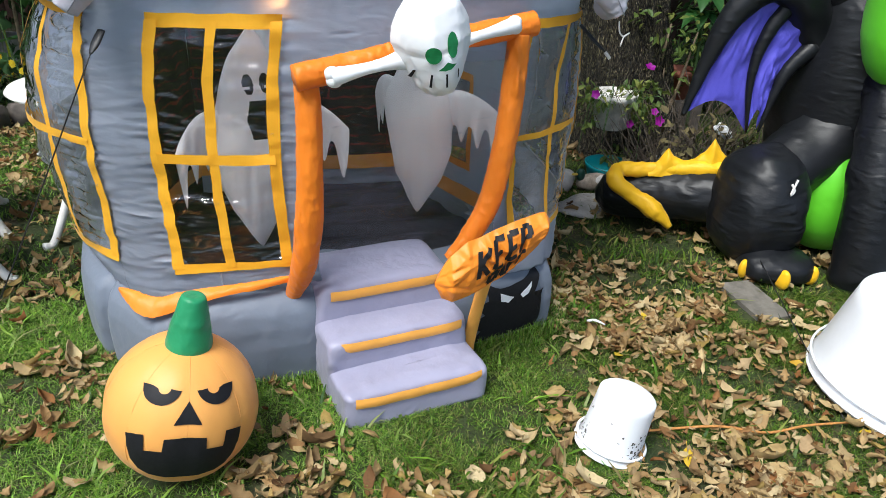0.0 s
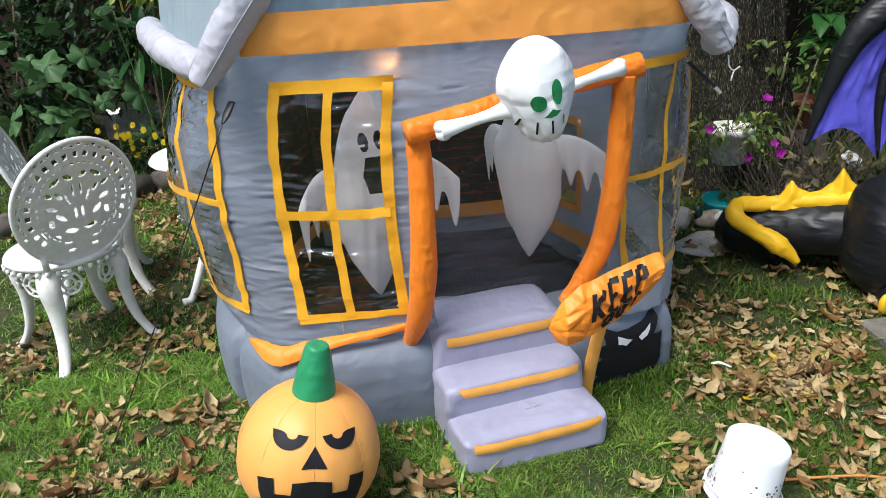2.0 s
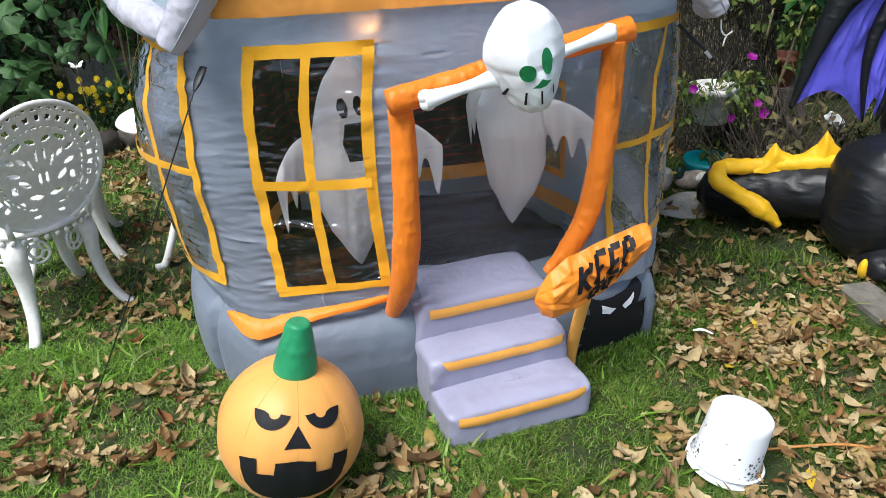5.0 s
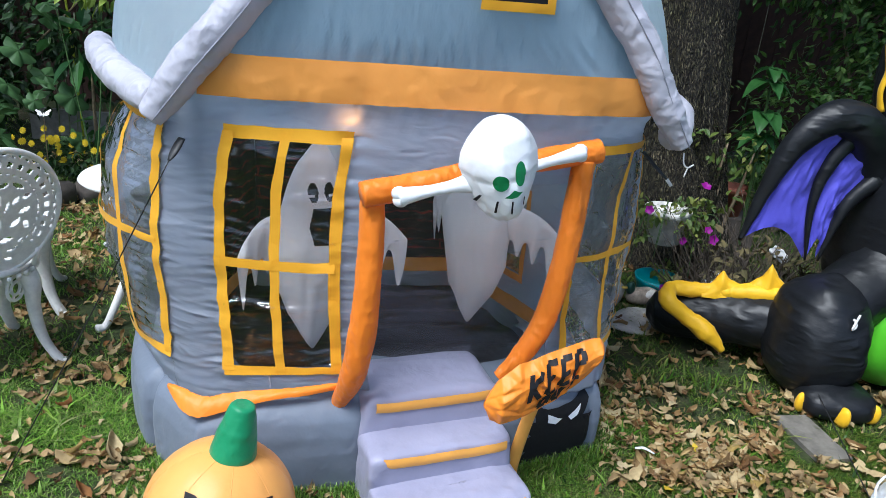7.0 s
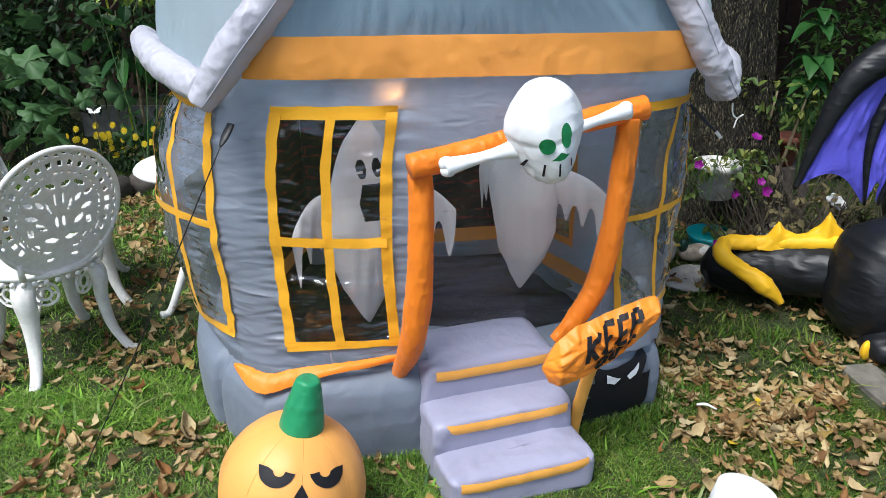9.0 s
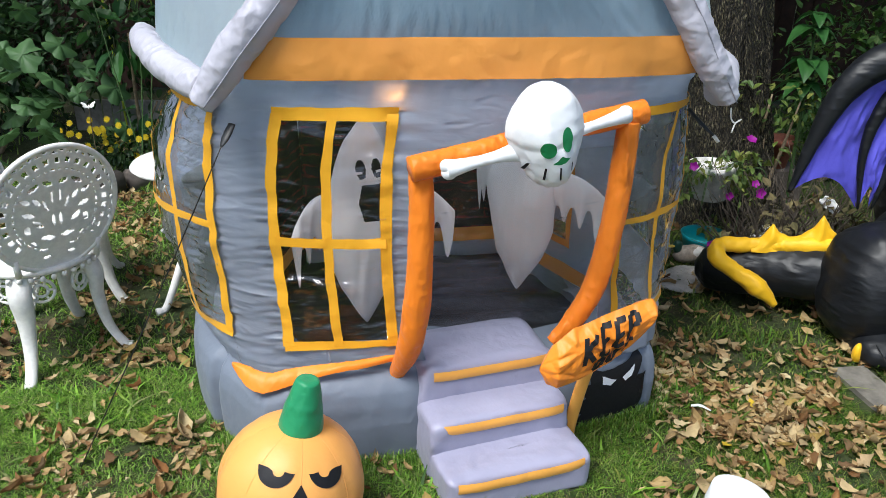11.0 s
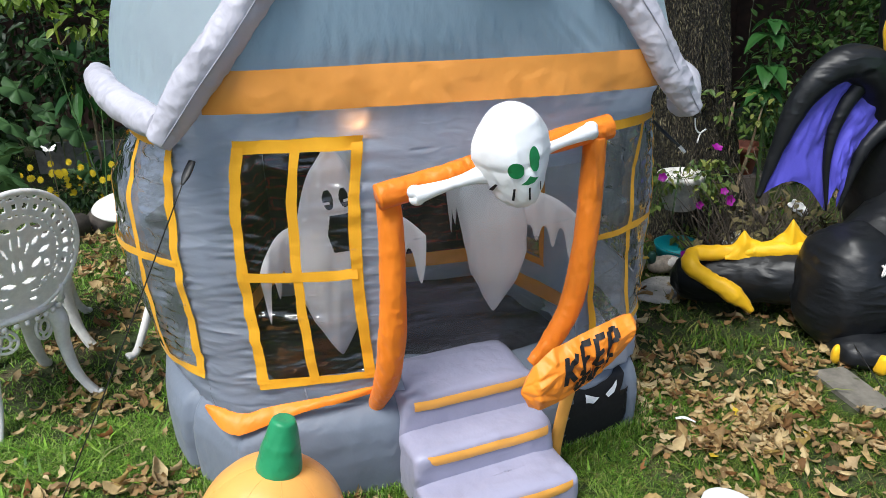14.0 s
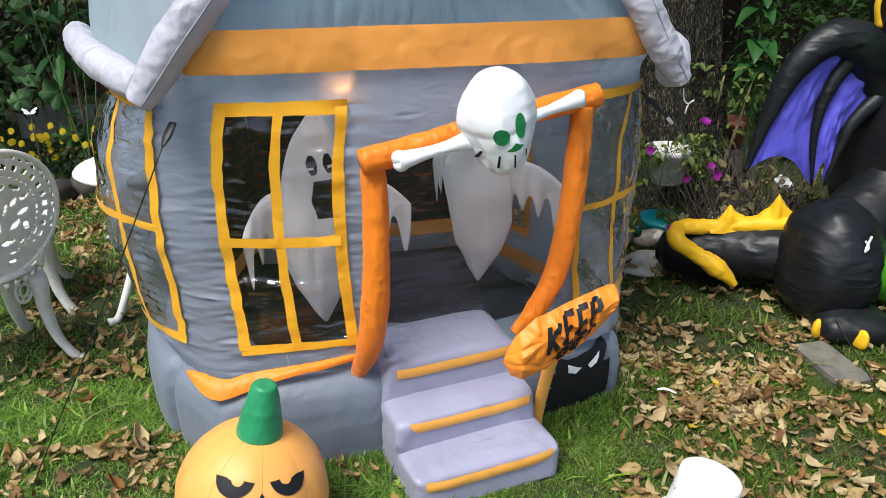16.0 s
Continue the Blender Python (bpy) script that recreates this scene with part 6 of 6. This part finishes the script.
shrub("hedge_shrub", 0.6, 6.6, [(0, 0, 0.9, 1.2, 0.6, 1.0), (0.9, 0.2, 1.9, 1.2, 0.6, 1.0)], 7000, 0.08, M_LEAFDARK, 54, "dark green overgrown hedge shrub")
shrub("leafy_shrub", 2.6, 4.9, [(0, 0, 0.7, 0.6, 0.4, 0.7), (0.7, -0.1, 1.0, 0.7, 0.45, 0.6), (1.5, 0, 0.9, 0.8, 0.5, 0.9)], 5200, 0.06, M_LEAFMID, 55, "fine-leaved green shrub in front of a dark fence")
shrub("leafy_shrub", 3.6, 5.4, [(0, 0, 1.5, 1.1, 0.6, 0.8), (-0.9, 0, 1.9, 0.9, 0.5, 0.6)], 4500, 0.07, M_LEAFMID, 56, "green leafy shrub over the fence")
shrub("vine_plant", 1.75, 3.95, [(0, 0, 0.55, 0.25, 0.12, 0.25), (0.2, 0, 0.75, 0.28, 0.12, 0.2), (-0.1, -0.05, 0.8, 0.2, 0.1, 0.15)], 150, 0.05, M_LEAFYEL, 57, "straggling yellow-green vine by the tree", "vine", 4)


def rosette(name, x, y, z, stem_from, n, L, seed, label):
    """Broad drooping leaves round one shoot."""
    t = thing(name, pose(x, y, 0), label, "broadleaf plant")
    part("stem", tube([stem_from, (stem_from[0] * 0.4, stem_from[1] * 0.4, z * 0.55), (0, 0, z)], [0.012, 0.009, 0.006], 14, 7), M_GREENSTEM, t)
    r = random.Random(seed)
    for tier, (dz, cnt, k) in enumerate(((0, n, 0.9), (-0.07, n, 1.25), (-0.24, n, 1.3), (-0.36, n, 1.3))):
        for i in range(cnt):
            a = 2 * math.pi * (i + 0.4 * tier) / cnt + r.uniform(-0.3, 0.3)
            d0 = Vector((math.cos(a), math.sin(a), 0.25))
            ll = L * k * r.uniform(0.8, 1.15)

            def fn(u, v, d0=d0, ll=ll):
                w = 0.62 * ll * math.sin(math.pi * min(1, 0.03 + v ** 0.75 * 0.97)) ** 0.9
                s = Vector((-d0.y, d0.x, 0))
                return Vector((0, 0, z + dz)) + d0 * (v * ll * 0.95) - Vector((0, 0, 0.75 * ll * v * v)) + s * (u * w * 0.5) + Vector((0, 0, 0.18 * w * abs(u)))
            part("leaf", grid(fn, [-1, -0.5, 0, 0.5, 1], list(np.linspace(0, 1, 9))), M_BIGLEAF, t)
    return t


rosette("broadleaf_plant", 1.95, 4.05, 1.19, (0.1, 0.1, 0), 6, 0.125, 5, "tall plant with glossy drooping leaves")

# squash vines at the garden edge
squash = thing("squash_vine", pose(-2.6, 4.2, 0), "broad pale green squash leaves in the garden bed", "vegetable plant")
r_ = random.Random(31)
for k in range(60):
    p = Vector((r_.uniform(-1.0, 0.5), r_.uniform(-0.3, 0.8), r_.uniform(0.25, 1.15)))
    a0, R = r_.uniform(0, 6.28), r_.uniform(0.05, 0.11)
    tilt = pose(*p, r_.uniform(10, 60), r_.uniform(-30, 30), math.degrees(a0))
    fn = lambda a, q: tilt @ Vector((R * q * (1 + 0.16 * math.cos(5 * a) + 0.05 * math.cos(11 * a)) * math.cos(a), R * q * (1 + 0.16 * math.cos(5 * a) + 0.05 * math.cos(11 * a)) * math.sin(a), 0.05 * R * q * math.cos(5 * a) - 0.22 * R * q * q + 0.04 * R * noise.noise(Vector((a * 2, q * 3, k)))))
    part("leaf", grid(fn, list(np.linspace(0.25, 6.03, 44)), [0.03, 0.25, 0.5, 0.75, 1.0]), M_SQUASH, squash)

mums = thing("chrysanthemums", pose(-2.15, 4.85, 0), "clump of small yellow chrysanthemums in the bed", "flowers")
foliage("leaves", [(0, 0, 0.16, 0.38, 0.22, 0.18), (0.25, 0, 0.2, 0.2, 0.2, 0.18)], 900, 0.045, M_LEAFDARK, 61, mums)
r_ = random.Random(62)
for k in range(46):
    c = Vector((r_.uniform(-0.38, 0.40), r_.uniform(-0.22, 0.05), r_.uniform(0.12, 0.40)))
    bm = bmesh.new()
    for ring, (n, rr, zz) in enumerate(((11, 0.024, 0.0), (9, 0.017, 0.006), (6, 0.010, 0.010))):
        for i in range(n):
            a = 2 * math.pi * (i + 0.5 * ring) / n
            d = Vector((math.cos(a), -0.25 + 0.3 * math.sin(a), math.sin(a)))
            s = Vector((-math.sin(a), 0, math.cos(a))) * rr * 0.3
            b = c + Vector((0, -zz, 0))
            bm.faces.new([bm.verts.new(v) for v in (b, b + d * rr * 0.6 + s, b + d * rr, b + d * rr * 0.6 - s)])
    part("flower", bm, M_YELFLOWER, mums, "", False)

# timber edging of the bed
edging = thing("bed_edging", pose(0, 0, 0), "weathered stone and timber edging of the garden bed", "bed edging", kind="structure")
for k in range(9):
    a, b = Vector((-2.75 + 0.24 * k, 3.65 + 0.27 * k, 0)), Vector((-2.53 + 0.24 * k, 3.90 + 0.27 * k, 0))
    d = (b - a).normalized()
    s = Vector((-d.y, d.x, 0))
    bm = bmesh.new()
    box(bm, (0, -0.05, -0.02), ((b - a).length, 0.05, 0.12), 0.012)
    ang = math.degrees(math.atan2(d.y, d.x))
    bmesh.ops.transform(bm, matrix=pose(a.x, a.y, 0.006 * (k % 3), 0, 0, ang + (k % 2) * 2 - 1), verts=bm.verts)
    part("edging_block", bm, M_TIMBER, edging)

# stakes and a butterfly ornament in the bed
for k, (x, y, z0, z1, c) in enumerate(((-2.475, 5.6, 0.25, 1.25, (0.42, 0.48, 0.03)), (-2.60, 5.65, 0.3, 1.05, (0.22, 0.25, 0.15)), (-2.66, 5.6, 0.3, 1.0, (0.22, 0.25, 0.15)), (-2.54, 5.62, 0.3, 1.02, (0.22, 0.25, 0.15)))):
    st_ = part("garden_stake", tube([(0, 0, -0.02), (0.006, 0, z1 * 0.5), (-0.008, 0.01, z1)], [0.009 if k == 0 else 0.005], 12, 8, 0.1), plain("painted stake" if k == 0 else "bamboo stake", c, 0.6, 0, 30, 0.3, 0.2))
    st_.matrix_basis = pose(x, y, 0, 0, 2 * k - 2, 0)
    tagged(st_, "thin upright plant stake in the garden bed", "plant stake", "stakes in the bed")
orn = thing("butterfly_ornament", pose(-2.26, 4.6, 0.22, 0, 0, 20) @ Matrix.Diagonal((0.55, 0.55, 0.55, 1)), "white metal butterfly ornament on a thin stick", "garden ornament")
part("stick", tube([(0, 0, -0.42), (-0.004, 0, 0.25), (0, 0, 0.495)], [0.005], 8, 6), M_DRYSTEM, orn)
for sd in (-1, 1):
    bm = solid([(0.004, 0.0), (0.03, 0.045), (0.072, 0.058), (0.08, 0.03), (0.056, 0.006), (0.062, -0.022), (0.036, -0.036), (0.010, -0.018)], 0.004,
               lambda x, y, d, sd=sd: Vector((sd * x, y * 0.7, 0.50 + 0.35 * x + y * 0.5 + d)))
    bmesh.ops.recalc_face_normals(bm, faces=bm.faces)
    part("wing", bm, M_CAST, orn, "", False)
part("body", tube([(0, -0.03, 0.485), (0, 0.0, 0.50), (0, 0.035, 0.52)], [0.003, 0.006, 0.003], 10, 8), M_CAST, orn)
board_bm = bmesh.new()
box(board_bm, (-0.55, -0.02, 0), (0.42, 0.02, 0.25), 0.006)
pale = part("pale_board", board_bm, plain("pale weathered board", (0.26, 0.26, 0.26), 0.8, 0, 18, 0.3, 0.4, 0.004), None, "", False)
pale.matrix_basis = pose(-2.45, 5.9, 0.0, 0, 0, 3)
tagged(pale, "pale grey weathered board standing behind the flowers", "board")
# leaf colours raised to stand in for sun, as crowns overhead block it
M_SUNNY = by_random("yellow-green leaves brightened as if sunlit", [(0.10, 0.20, 0.03), (0.22, 0.36, 0.05), (0.36, 0.46, 0.08), (0.06, 0.12, 0.02)], 0.45, True, 0.45, 30)
shrub("sunny_shrub", -1.95, 4.65, [(0.05, 0, 1.25, 0.26, 0.15, 0.11), (-0.35, 0.1, 1.43, 0.40, 0.2, 0.13), (0.2, 0.1, 1.46, 0.3, 0.2, 0.13)], 420, 0.075, M_SUNNY, 91, "yellow-green leafy shrub with sunlight painted into its leaves", "shrub", 3, 0.35)
shrub("broad_weed", -2.12, 5.0, [(0, 0, 0.9, 0.28, 0.18, 0.22), (0.05, 0, 0.45, 0.12, 0.1, 0.3)], 46, 0.17, M_BIGLEAF, 92, "tall weed with broad dark green leaves", "weed", 3)

# dark fence at the back
fence = thing("fence", pose(0, 0, 0), "dark brown board fence behind the shrubs", "fence", kind="structure")
bm0 = bmesh.new()
box(bm0, (0, 0, 0), (0.145, 0.022, 1.95), 0.004)
board = part("board", bm0, M_BROWNWOOD, fence, "", False)
board.matrix_basis = pose(-7, 7.4, 0)
for k in range(1, 96):
    o = board.copy()
    scene.collection.objects.link(o)
    o.matrix_basis = pose(-7 + 0.15 * k, 7.4 + 0.004 * (k % 3), 0.01 * ((k * 7) % 5))
# woods that close the view
for k, (x, y, h) in enumerate(((-6.5, 9.5, 3.2), (-2.5, 10, 3.6), (2.0, 9.8, 3.4), (6.0, 9.0, 3.3), (-8.5, 5.0, 3.0), (7.5, 4.5, 3.0))):
    t = thing("woodland_tree", pose(x, y, 0), "dense dark green tree closing the garden", "tree", "trees round the garden")
    part("trunk", tube([(0, 0, -0.1), (0.1, 0, h * 0.6), (0, 0.1, h * 1.2)], [0.2, 0.15, 0.06], 16, 10, 0.2), M_BARK, t)
    foliage("crown", [(0, 0, h * 0.55, 2.0, 1.3, h * 0.5), (1.2, 0, h, 1.7, 1.2, h * 0.35), (-1.2, 0, h * 1.1, 1.7, 1.2, h * 0.4)], 5200, 0.22, M_LEAFDARK, 70 + k, t)

# overhanging crowns above the view, added to shade the back of the garden from the sky
for k, (x, y, z) in enumerate(((-4.2, 6.6, 3.9), (-1.0, 7.2, 4.1), (2.6, 6.4, 3.9), (5.0, 5.2, 3.7))):
    t = thing("overhanging_tree", pose(x, y, 0), "tall tree with a dense crown, added to shade the garden's end", "tree", "trees round the garden")
    part("trunk", tube([(0, 0.5, -0.1), (0.05, 0.55, z * 0.5), (0, 0.4, z)], [0.17, 0.14, 0.10], 16, 10, 0.2), M_BARK, t)
    foliage("crown", [(0, 0, z, 1.9, 1.5, 0.7), (1.0, -0.5, z + 0.5, 1.4, 1.3, 0.7), (-1.0, -0.4, z + 0.5, 1.4, 1.3, 0.7)], 5200, 0.24, M_LEAFDARK, 170 + k, t)

# ---- small litter on the lawn ----
cord = part("orange_cord", tube([(0.93, 1.60, 0.022), (1.05, 1.615, 0.016), (1.16, 1.605, 0.026), (1.3, 1.585, 0.014), (1.44, 1.60, 0.024), (1.62, 1.62, 0.014)], [0.004], 40, 6, 0.3), plain("orange cord", (0.45, 0.20, 0.05), 0.7, 0, 90, 0.3, 0.3))
tagged(cord, "thin orange cord lying across the grass", "cord")
chip = part("white_strip", tube([(0.90, 2.19, 0.03), (0.93, 2.185, 0.035), (0.965, 2.17, 0.025)], [0.006, 0.008, 0.004], 10, 8, 0, 0.4), M_BUCKET)
tagged(chip, "curved white plastic strip on the leaves", "plastic scrap")

# ---- fallen leaves ----
FOOT = [0.0] * 360
for q in BP:
    k = int(math.degrees(math.atan2(q[1] - 0.6, q[0] + 0.15)) % 360)
    FOOT[k] = max(FOOT[k], math.hypot(q[0] + 0.15, q[1] - 0.6))
for k in range(360):
    if FOOT[k] == 0.0:
        FOOT[k] = FOOT[k - 1] or 0.8
HINV = house.matrix_basis.inverted()
SINV = STEP.inverted()


def blocked(x, y):
    p = HINV @ Vector((x, y, 0))
    if math.hypot(p.x + 0.15, p.y - 0.6) < FOOT[int(math.degrees(math.atan2(p.y - 0.6, p.x + 0.15)) % 360)] - 0.004:
        return True
    q = SINV @ p
    if abs(q.x) < 0.24 and -0.37 < q.y < 0.2:
        return True
    if abs(x - 1.615) < 0.09 and abs(y - 2.335) < 0.15:
        return True
    return math.hypot(x - 1.935, y - 1.765) < 0.36 or math.hypot(x + 0.44, y - 1.57) < 0.12 or math.hypot(x - 0.8, y - 1.575) < 0.1


def leaf_shape(seed, lobed):
    """A dry curled leaf with a pointed tip and a stalk, 0.1 m long before scaling."""
    r = random.Random(seed)
    c1, c2, tw = r.uniform(0.3, 1.3) * r.choice((-1, 1, 1)), r.uniform(-0.4, 1.6), r.uniform(-1.2, 1.2)
    wid = r.uniform(0.018, 0.030)
    verts, faces = [], []
    n = 8
    for i in range(n + 1):
        t = i / n
        w = wid * (math.sin(math.pi * min(1, 0.02 + t * 0.97) ** 0.85) ** 0.9) * (1 + (0.4 * math.cos(t * 19 + seed) if lobed else 0.12 * math.cos(t * 13 + seed))) + 0.0006
        x = (t - 0.5) * 0.1
        for u in (-1, -0.5, 0, 0.5, 1):
            y = u * w * (1 - 0.25 * max(0, c2) * u * u) + 0.010 * tw * (t - 0.5) ** 2
            z = 0.028 * c2 * u * u * (0.4 + t * 0.6) + 0.022 * c1 * (2 * t - 1) ** 2 + tw * u * (t - 0.5) * 0.025 + 0.0035 * r.uniform(-1, 1) * abs(u)
            verts.append((x, y, z))
    for i in range(n):
        for k in range(4):
            a = i * 5 + k
            faces.append((a, a + 1, a + 6, a + 5))
    k = len(verts)
    z0 = 0.022 * c1
    verts += [(-0.05, -0.001, z0), (-0.05, 0.001, z0), (-0.078, 0.006 * tw + 0.0008, z0 * 0.6 + 0.004), (-0.078, 0.006 * tw - 0.0008, z0 * 0.6 + 0.004)]
    faces.append((k, k + 1, k + 2, k + 3))
    return verts, faces


TAN = [(0.384, 0.262, 0.110), (0.156, 0.072, 0.023), (0.512, 0.381, 0.186), (0.292, 0.168, 0.062), (0.568, 0.439, 0.228), (0.109, 0.051, 0.019), (0.431, 0.304, 0.131), (0.641, 0.523, 0.296), (0.247, 0.100, 0.028), (0.476, 0.339, 0.151), (0.367, 0.254, 0.069)]
M_FALLEN = by_random("dry fallen leaves", TAN, 0.75, False, 0.15, 80, 0.4, 0.3)
M_FALLEN_MANY = by_random("dry fallen leaves joined", TAN, 0.75, True, 0.15, 80, 0.4, 0.3)
M_YELLOWLEAF = by_random("yellow fallen leaves", [(0.65, 0.45, 0.03), (0.55, 0.33, 0.03)], 0.6, False, 0.15, 80, 0.3)
shapes = [leaf_shape(k, k % 3 == 0) for k in range(16)]
meshes = []
for k, (v, f) in enumerate(shapes):
    me = bpy.data.meshes.new("fallen_leaf")
    me.from_pydata(v, [], f)
    me.materials.append(M_FALLEN)
    me.shade_smooth()
    meshes.append(me)
yellow_mesh = meshes[1].copy()
yellow_mesh.materials[0] = M_YELLOWLEAF
r_ = random.Random(101)


def density(x, y):
    """Leaves lie in drifts, thicker towards the dragon, thin in the open grass by the house."""
    k = noise.noise(Vector((x * 1.1, y * 1.1, 4))) + 0.9 * noise.noise(Vector((x * 4.2, y * 4.2, 9)))
    d = 0.22 + 0.75 * k + (0.16 if x > 0.75 else 0.0) + (0.2 if x < -0.6 else 0.0) + (0.28 if y < 1.62 and x > -0.25 else 0.0)
    if -0.1 < x < 0.8 and 1.75 < y < 2.4:
        d *= 0.25
    return max(0.015, d)


def scatter(count, x0, x1, y0, y1):
    out = []
    heap = None
    while len(out) < count:
        if heap and r_.random() < 0.62:
            # leaves caught on one another
            x, y = heap[0] + r_.gauss(0, 0.055), heap[1] + r_.gauss(0, 0.045)
            ok = True
        else:
            x, y = r_.uniform(x0, x1), r_.uniform(y0, y1)
            ok = r_.random() < density(x, y)
            if ok:
                heap = (x, y)
        if ok and not blocked(x, y):
            s = min(0.95, 0.22 + abs(r_.gauss(0, 0.27)))
            m = pose(x, y, ground_z(x, y) + 0.012 + 0.016 * r_.random(), r_.gauss(0, 18), r_.gauss(0, 18), r_.uniform(0, 360)) @ Matrix.Diagonal((s, s * r_.uniform(0.8, 1.3), s, 1))
            out.append(m)
    return out


for i, m in enumerate(scatter(300, -0.6, 1.75, 1.22, 2.3)):
    o = new("fallen_leaf", yellow_mesh if i % 27 == 0 else meshes[i % 16])
    o.parent = ground
    o.matrix_basis = m
verts, faces = [], []
for i, m in enumerate(scatter(380, -0.7, 2.0, 1.0, 2.4) + scatter(2900, -2.6, 3.0, 1.3, 4.6) + scatter(850, 0.6, 2.4, 1.3, 3.6) + scatter(500, -4, 4, 3.0, 6.5) + scatter(260, -1.9, -0.75, 2.2, 3.8) + scatter(260, 0.78, 1.35, 2.0, 2.95) + scatter(330, -1.45, -0.55, 1.1, 2.0) + scatter(900, -5, 5, -2, 6) + scatter(200, 0.45, 2.1, 1.2, 2.7) + scatter(120, -0.3, 0.7, 1.15, 1.75)):
    v, f = shapes[i % 16]
    k = len(verts)
    verts.extend(m @ Vector(p) for p in v)
    faces.extend(tuple(k + q for q in face) for face in f)
fallen = raw("fallen_leaves", verts, faces, M_FALLEN_MANY, None, "", True)
tagged(fallen, "tan and brown dry leaves scattered over the lawn", "fallen leaves", kind="stuff")

# ---- grass ----
# yellower grass on the left; its sunnier light is put into these colours too
M_GRASS = by_random("grass blades", [(0.046, 0.121, 0.011), (0.186, 0.388, 0.031), (0.297, 0.521, 0.063), (0.028, 0.091, 0.007), (0.391, 0.558, 0.123), (0.046, 0.134, 0.009), (0.354, 0.351, 0.155), (0.129, 0.316, 0.021), (0.024, 0.079, 0.007), (0.297, 0.461, 0.063), (0.065, 0.169, 0.010)], 0.45, True, 0.3, 20, 0)
r_ = random.Random(202)
verts, faces = [], []


def blades(count, x0, x1, y0, y1, hmin, hmax, w):
    n = 0
    while n < count:
        x, y = r_.uniform(x0, x1), r_.uniform(y0, y1)
        if blocked(x, y):
            continue
        pn = 0.8 * noise.noise(Vector((x * 2.6, y * 2.6, 8))) + 0.7 * noise.noise(Vector((x * 9, y * 9, 2)))
        if r_.random() > 0.62 + 1.0 * pn:
            n += 0.25
            continue
        h = r_.uniform(hmin, hmax) * (0.8 + 0.4 * pn)
        a, l = r_.uniform(0, 6.28), r_.uniform(0.4, 2.4) * h
        z = ground_z(x, y) - 0.003
        dx, dy = math.cos(a), math.sin(a)
        k = len(verts)
        verts.extend(((x - dy * w, y + dx * w, z), (x + dy * w, y - dx * w, z),
                      (x + dx * l * 0.4 + dy * w * 0.8, y + dy * l * 0.4 - dx * w * 0.8, z + h * 0.6), (x + dx * l * 0.4 - dy * w * 0.8, y + dy * l * 0.4 + dx * w * 0.8, z + h * 0.6),
                      (x + dx * l, y + dy * l, z + h * 0.92)))
        faces.extend(((k, k + 1, k + 2, k + 3), (k + 3, k + 2, k + 4)))
        n += 1


blades(165000, -1.6, 2.1, 1.05, 2.4, 0.008, 0.030, 0.0013)
blades(120000, -3.0, 3.2, 2.0, 5.0, 0.010, 0.036, 0.0021)
def tufts(count):
    """Longer unmown grass along the house's foot."""
    n = 0
    while n < count:
        a = r_.uniform(-1.35, 1.0)
        f = at_base(a * 1.0, 0.0)
        p = house.matrix_basis @ (f + (f - Vector((-0.12, 0.6, 0))).normalized() * abs(r_.gauss(0, 0.05)))
        h, l, t = r_.uniform(0.02, 0.06), r_.uniform(0.01, 0.04), r_.uniform(0, 6.28)
        if blocked(p.x, p.y):
            n += 0.2
            continue
        dx, dy, w, z = math.cos(t), math.sin(t), 0.0014, -0.003
        k = len(verts)
        verts.extend(((p.x - dy * w, p.y + dx * w, z), (p.x + dy * w, p.y - dx * w, z), (p.x + dx * l * 0.4 + dy * w, p.y + dy * l * 0.4 - dx * w, z + h * 0.6),
                      (p.x + dx * l * 0.4 - dy * w, p.y + dy * l * 0.4 + dx * w, z + h * 0.6), (p.x + dx * l, p.y + dy * l, z + h * 0.9)))
        faces.extend(((k, k + 1, k + 2, k + 3), (k + 3, k + 2, k + 4)))
        n += 1


tufts(5500)
blades(16000, -3.5, 3.5, 0.2, 1.2, 0.02, 0.06, 0.003)
blades(30000, -5.5, 5.5, -2.5, 6.5, 0.025, 0.07, 0.005)
# greener grass on the right, its colours darkened to stand in for tree shade
M_GRASS_DEEP_SHADED = by_random("deep green grass blades, shade painted in", [(0.013, 0.041, 0.004), (0.061, 0.150, 0.009), (0.110, 0.219, 0.015), (0.021, 0.062, 0.004), (0.281, 0.332, 0.068), (0.039, 0.093, 0.008), (0.261, 0.207, 0.085), (0.090, 0.197, 0.012), (0.021, 0.051, 0.004), (0.201, 0.290, 0.033), (0.050, 0.114, 0.009)], 0.5, True, 0.25, 20, 0)
halves = {False: ([], []), True: ([], [])}
for b in range(len(verts) // 5):
    x, y = verts[b * 5][0], verts[b * 5][1]
    # ragged border between the sunny-coloured and shade-coloured blades
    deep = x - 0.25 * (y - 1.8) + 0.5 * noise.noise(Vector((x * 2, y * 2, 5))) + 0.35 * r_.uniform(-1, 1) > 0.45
    hv, hf = halves[deep]
    k = len(hv)
    hv.extend(verts[b * 5:b * 5 + 5])
    hf.extend(((k, k + 1, k + 2, k + 3), (k + 3, k + 2, k + 4)))
grass = raw("grass", *halves[False], M_GRASS, None, "", False)
tagged(grass, "short yellow-green lawn grass, thin and patchy", "grass", kind="stuff")
deep_shaded_grass = raw("grass", *halves[True], M_GRASS_DEEP_SHADED, None, "", False)
tagged(deep_shaded_grass, "deep green lawn grass with tree shade painted in", "grass", kind="stuff")
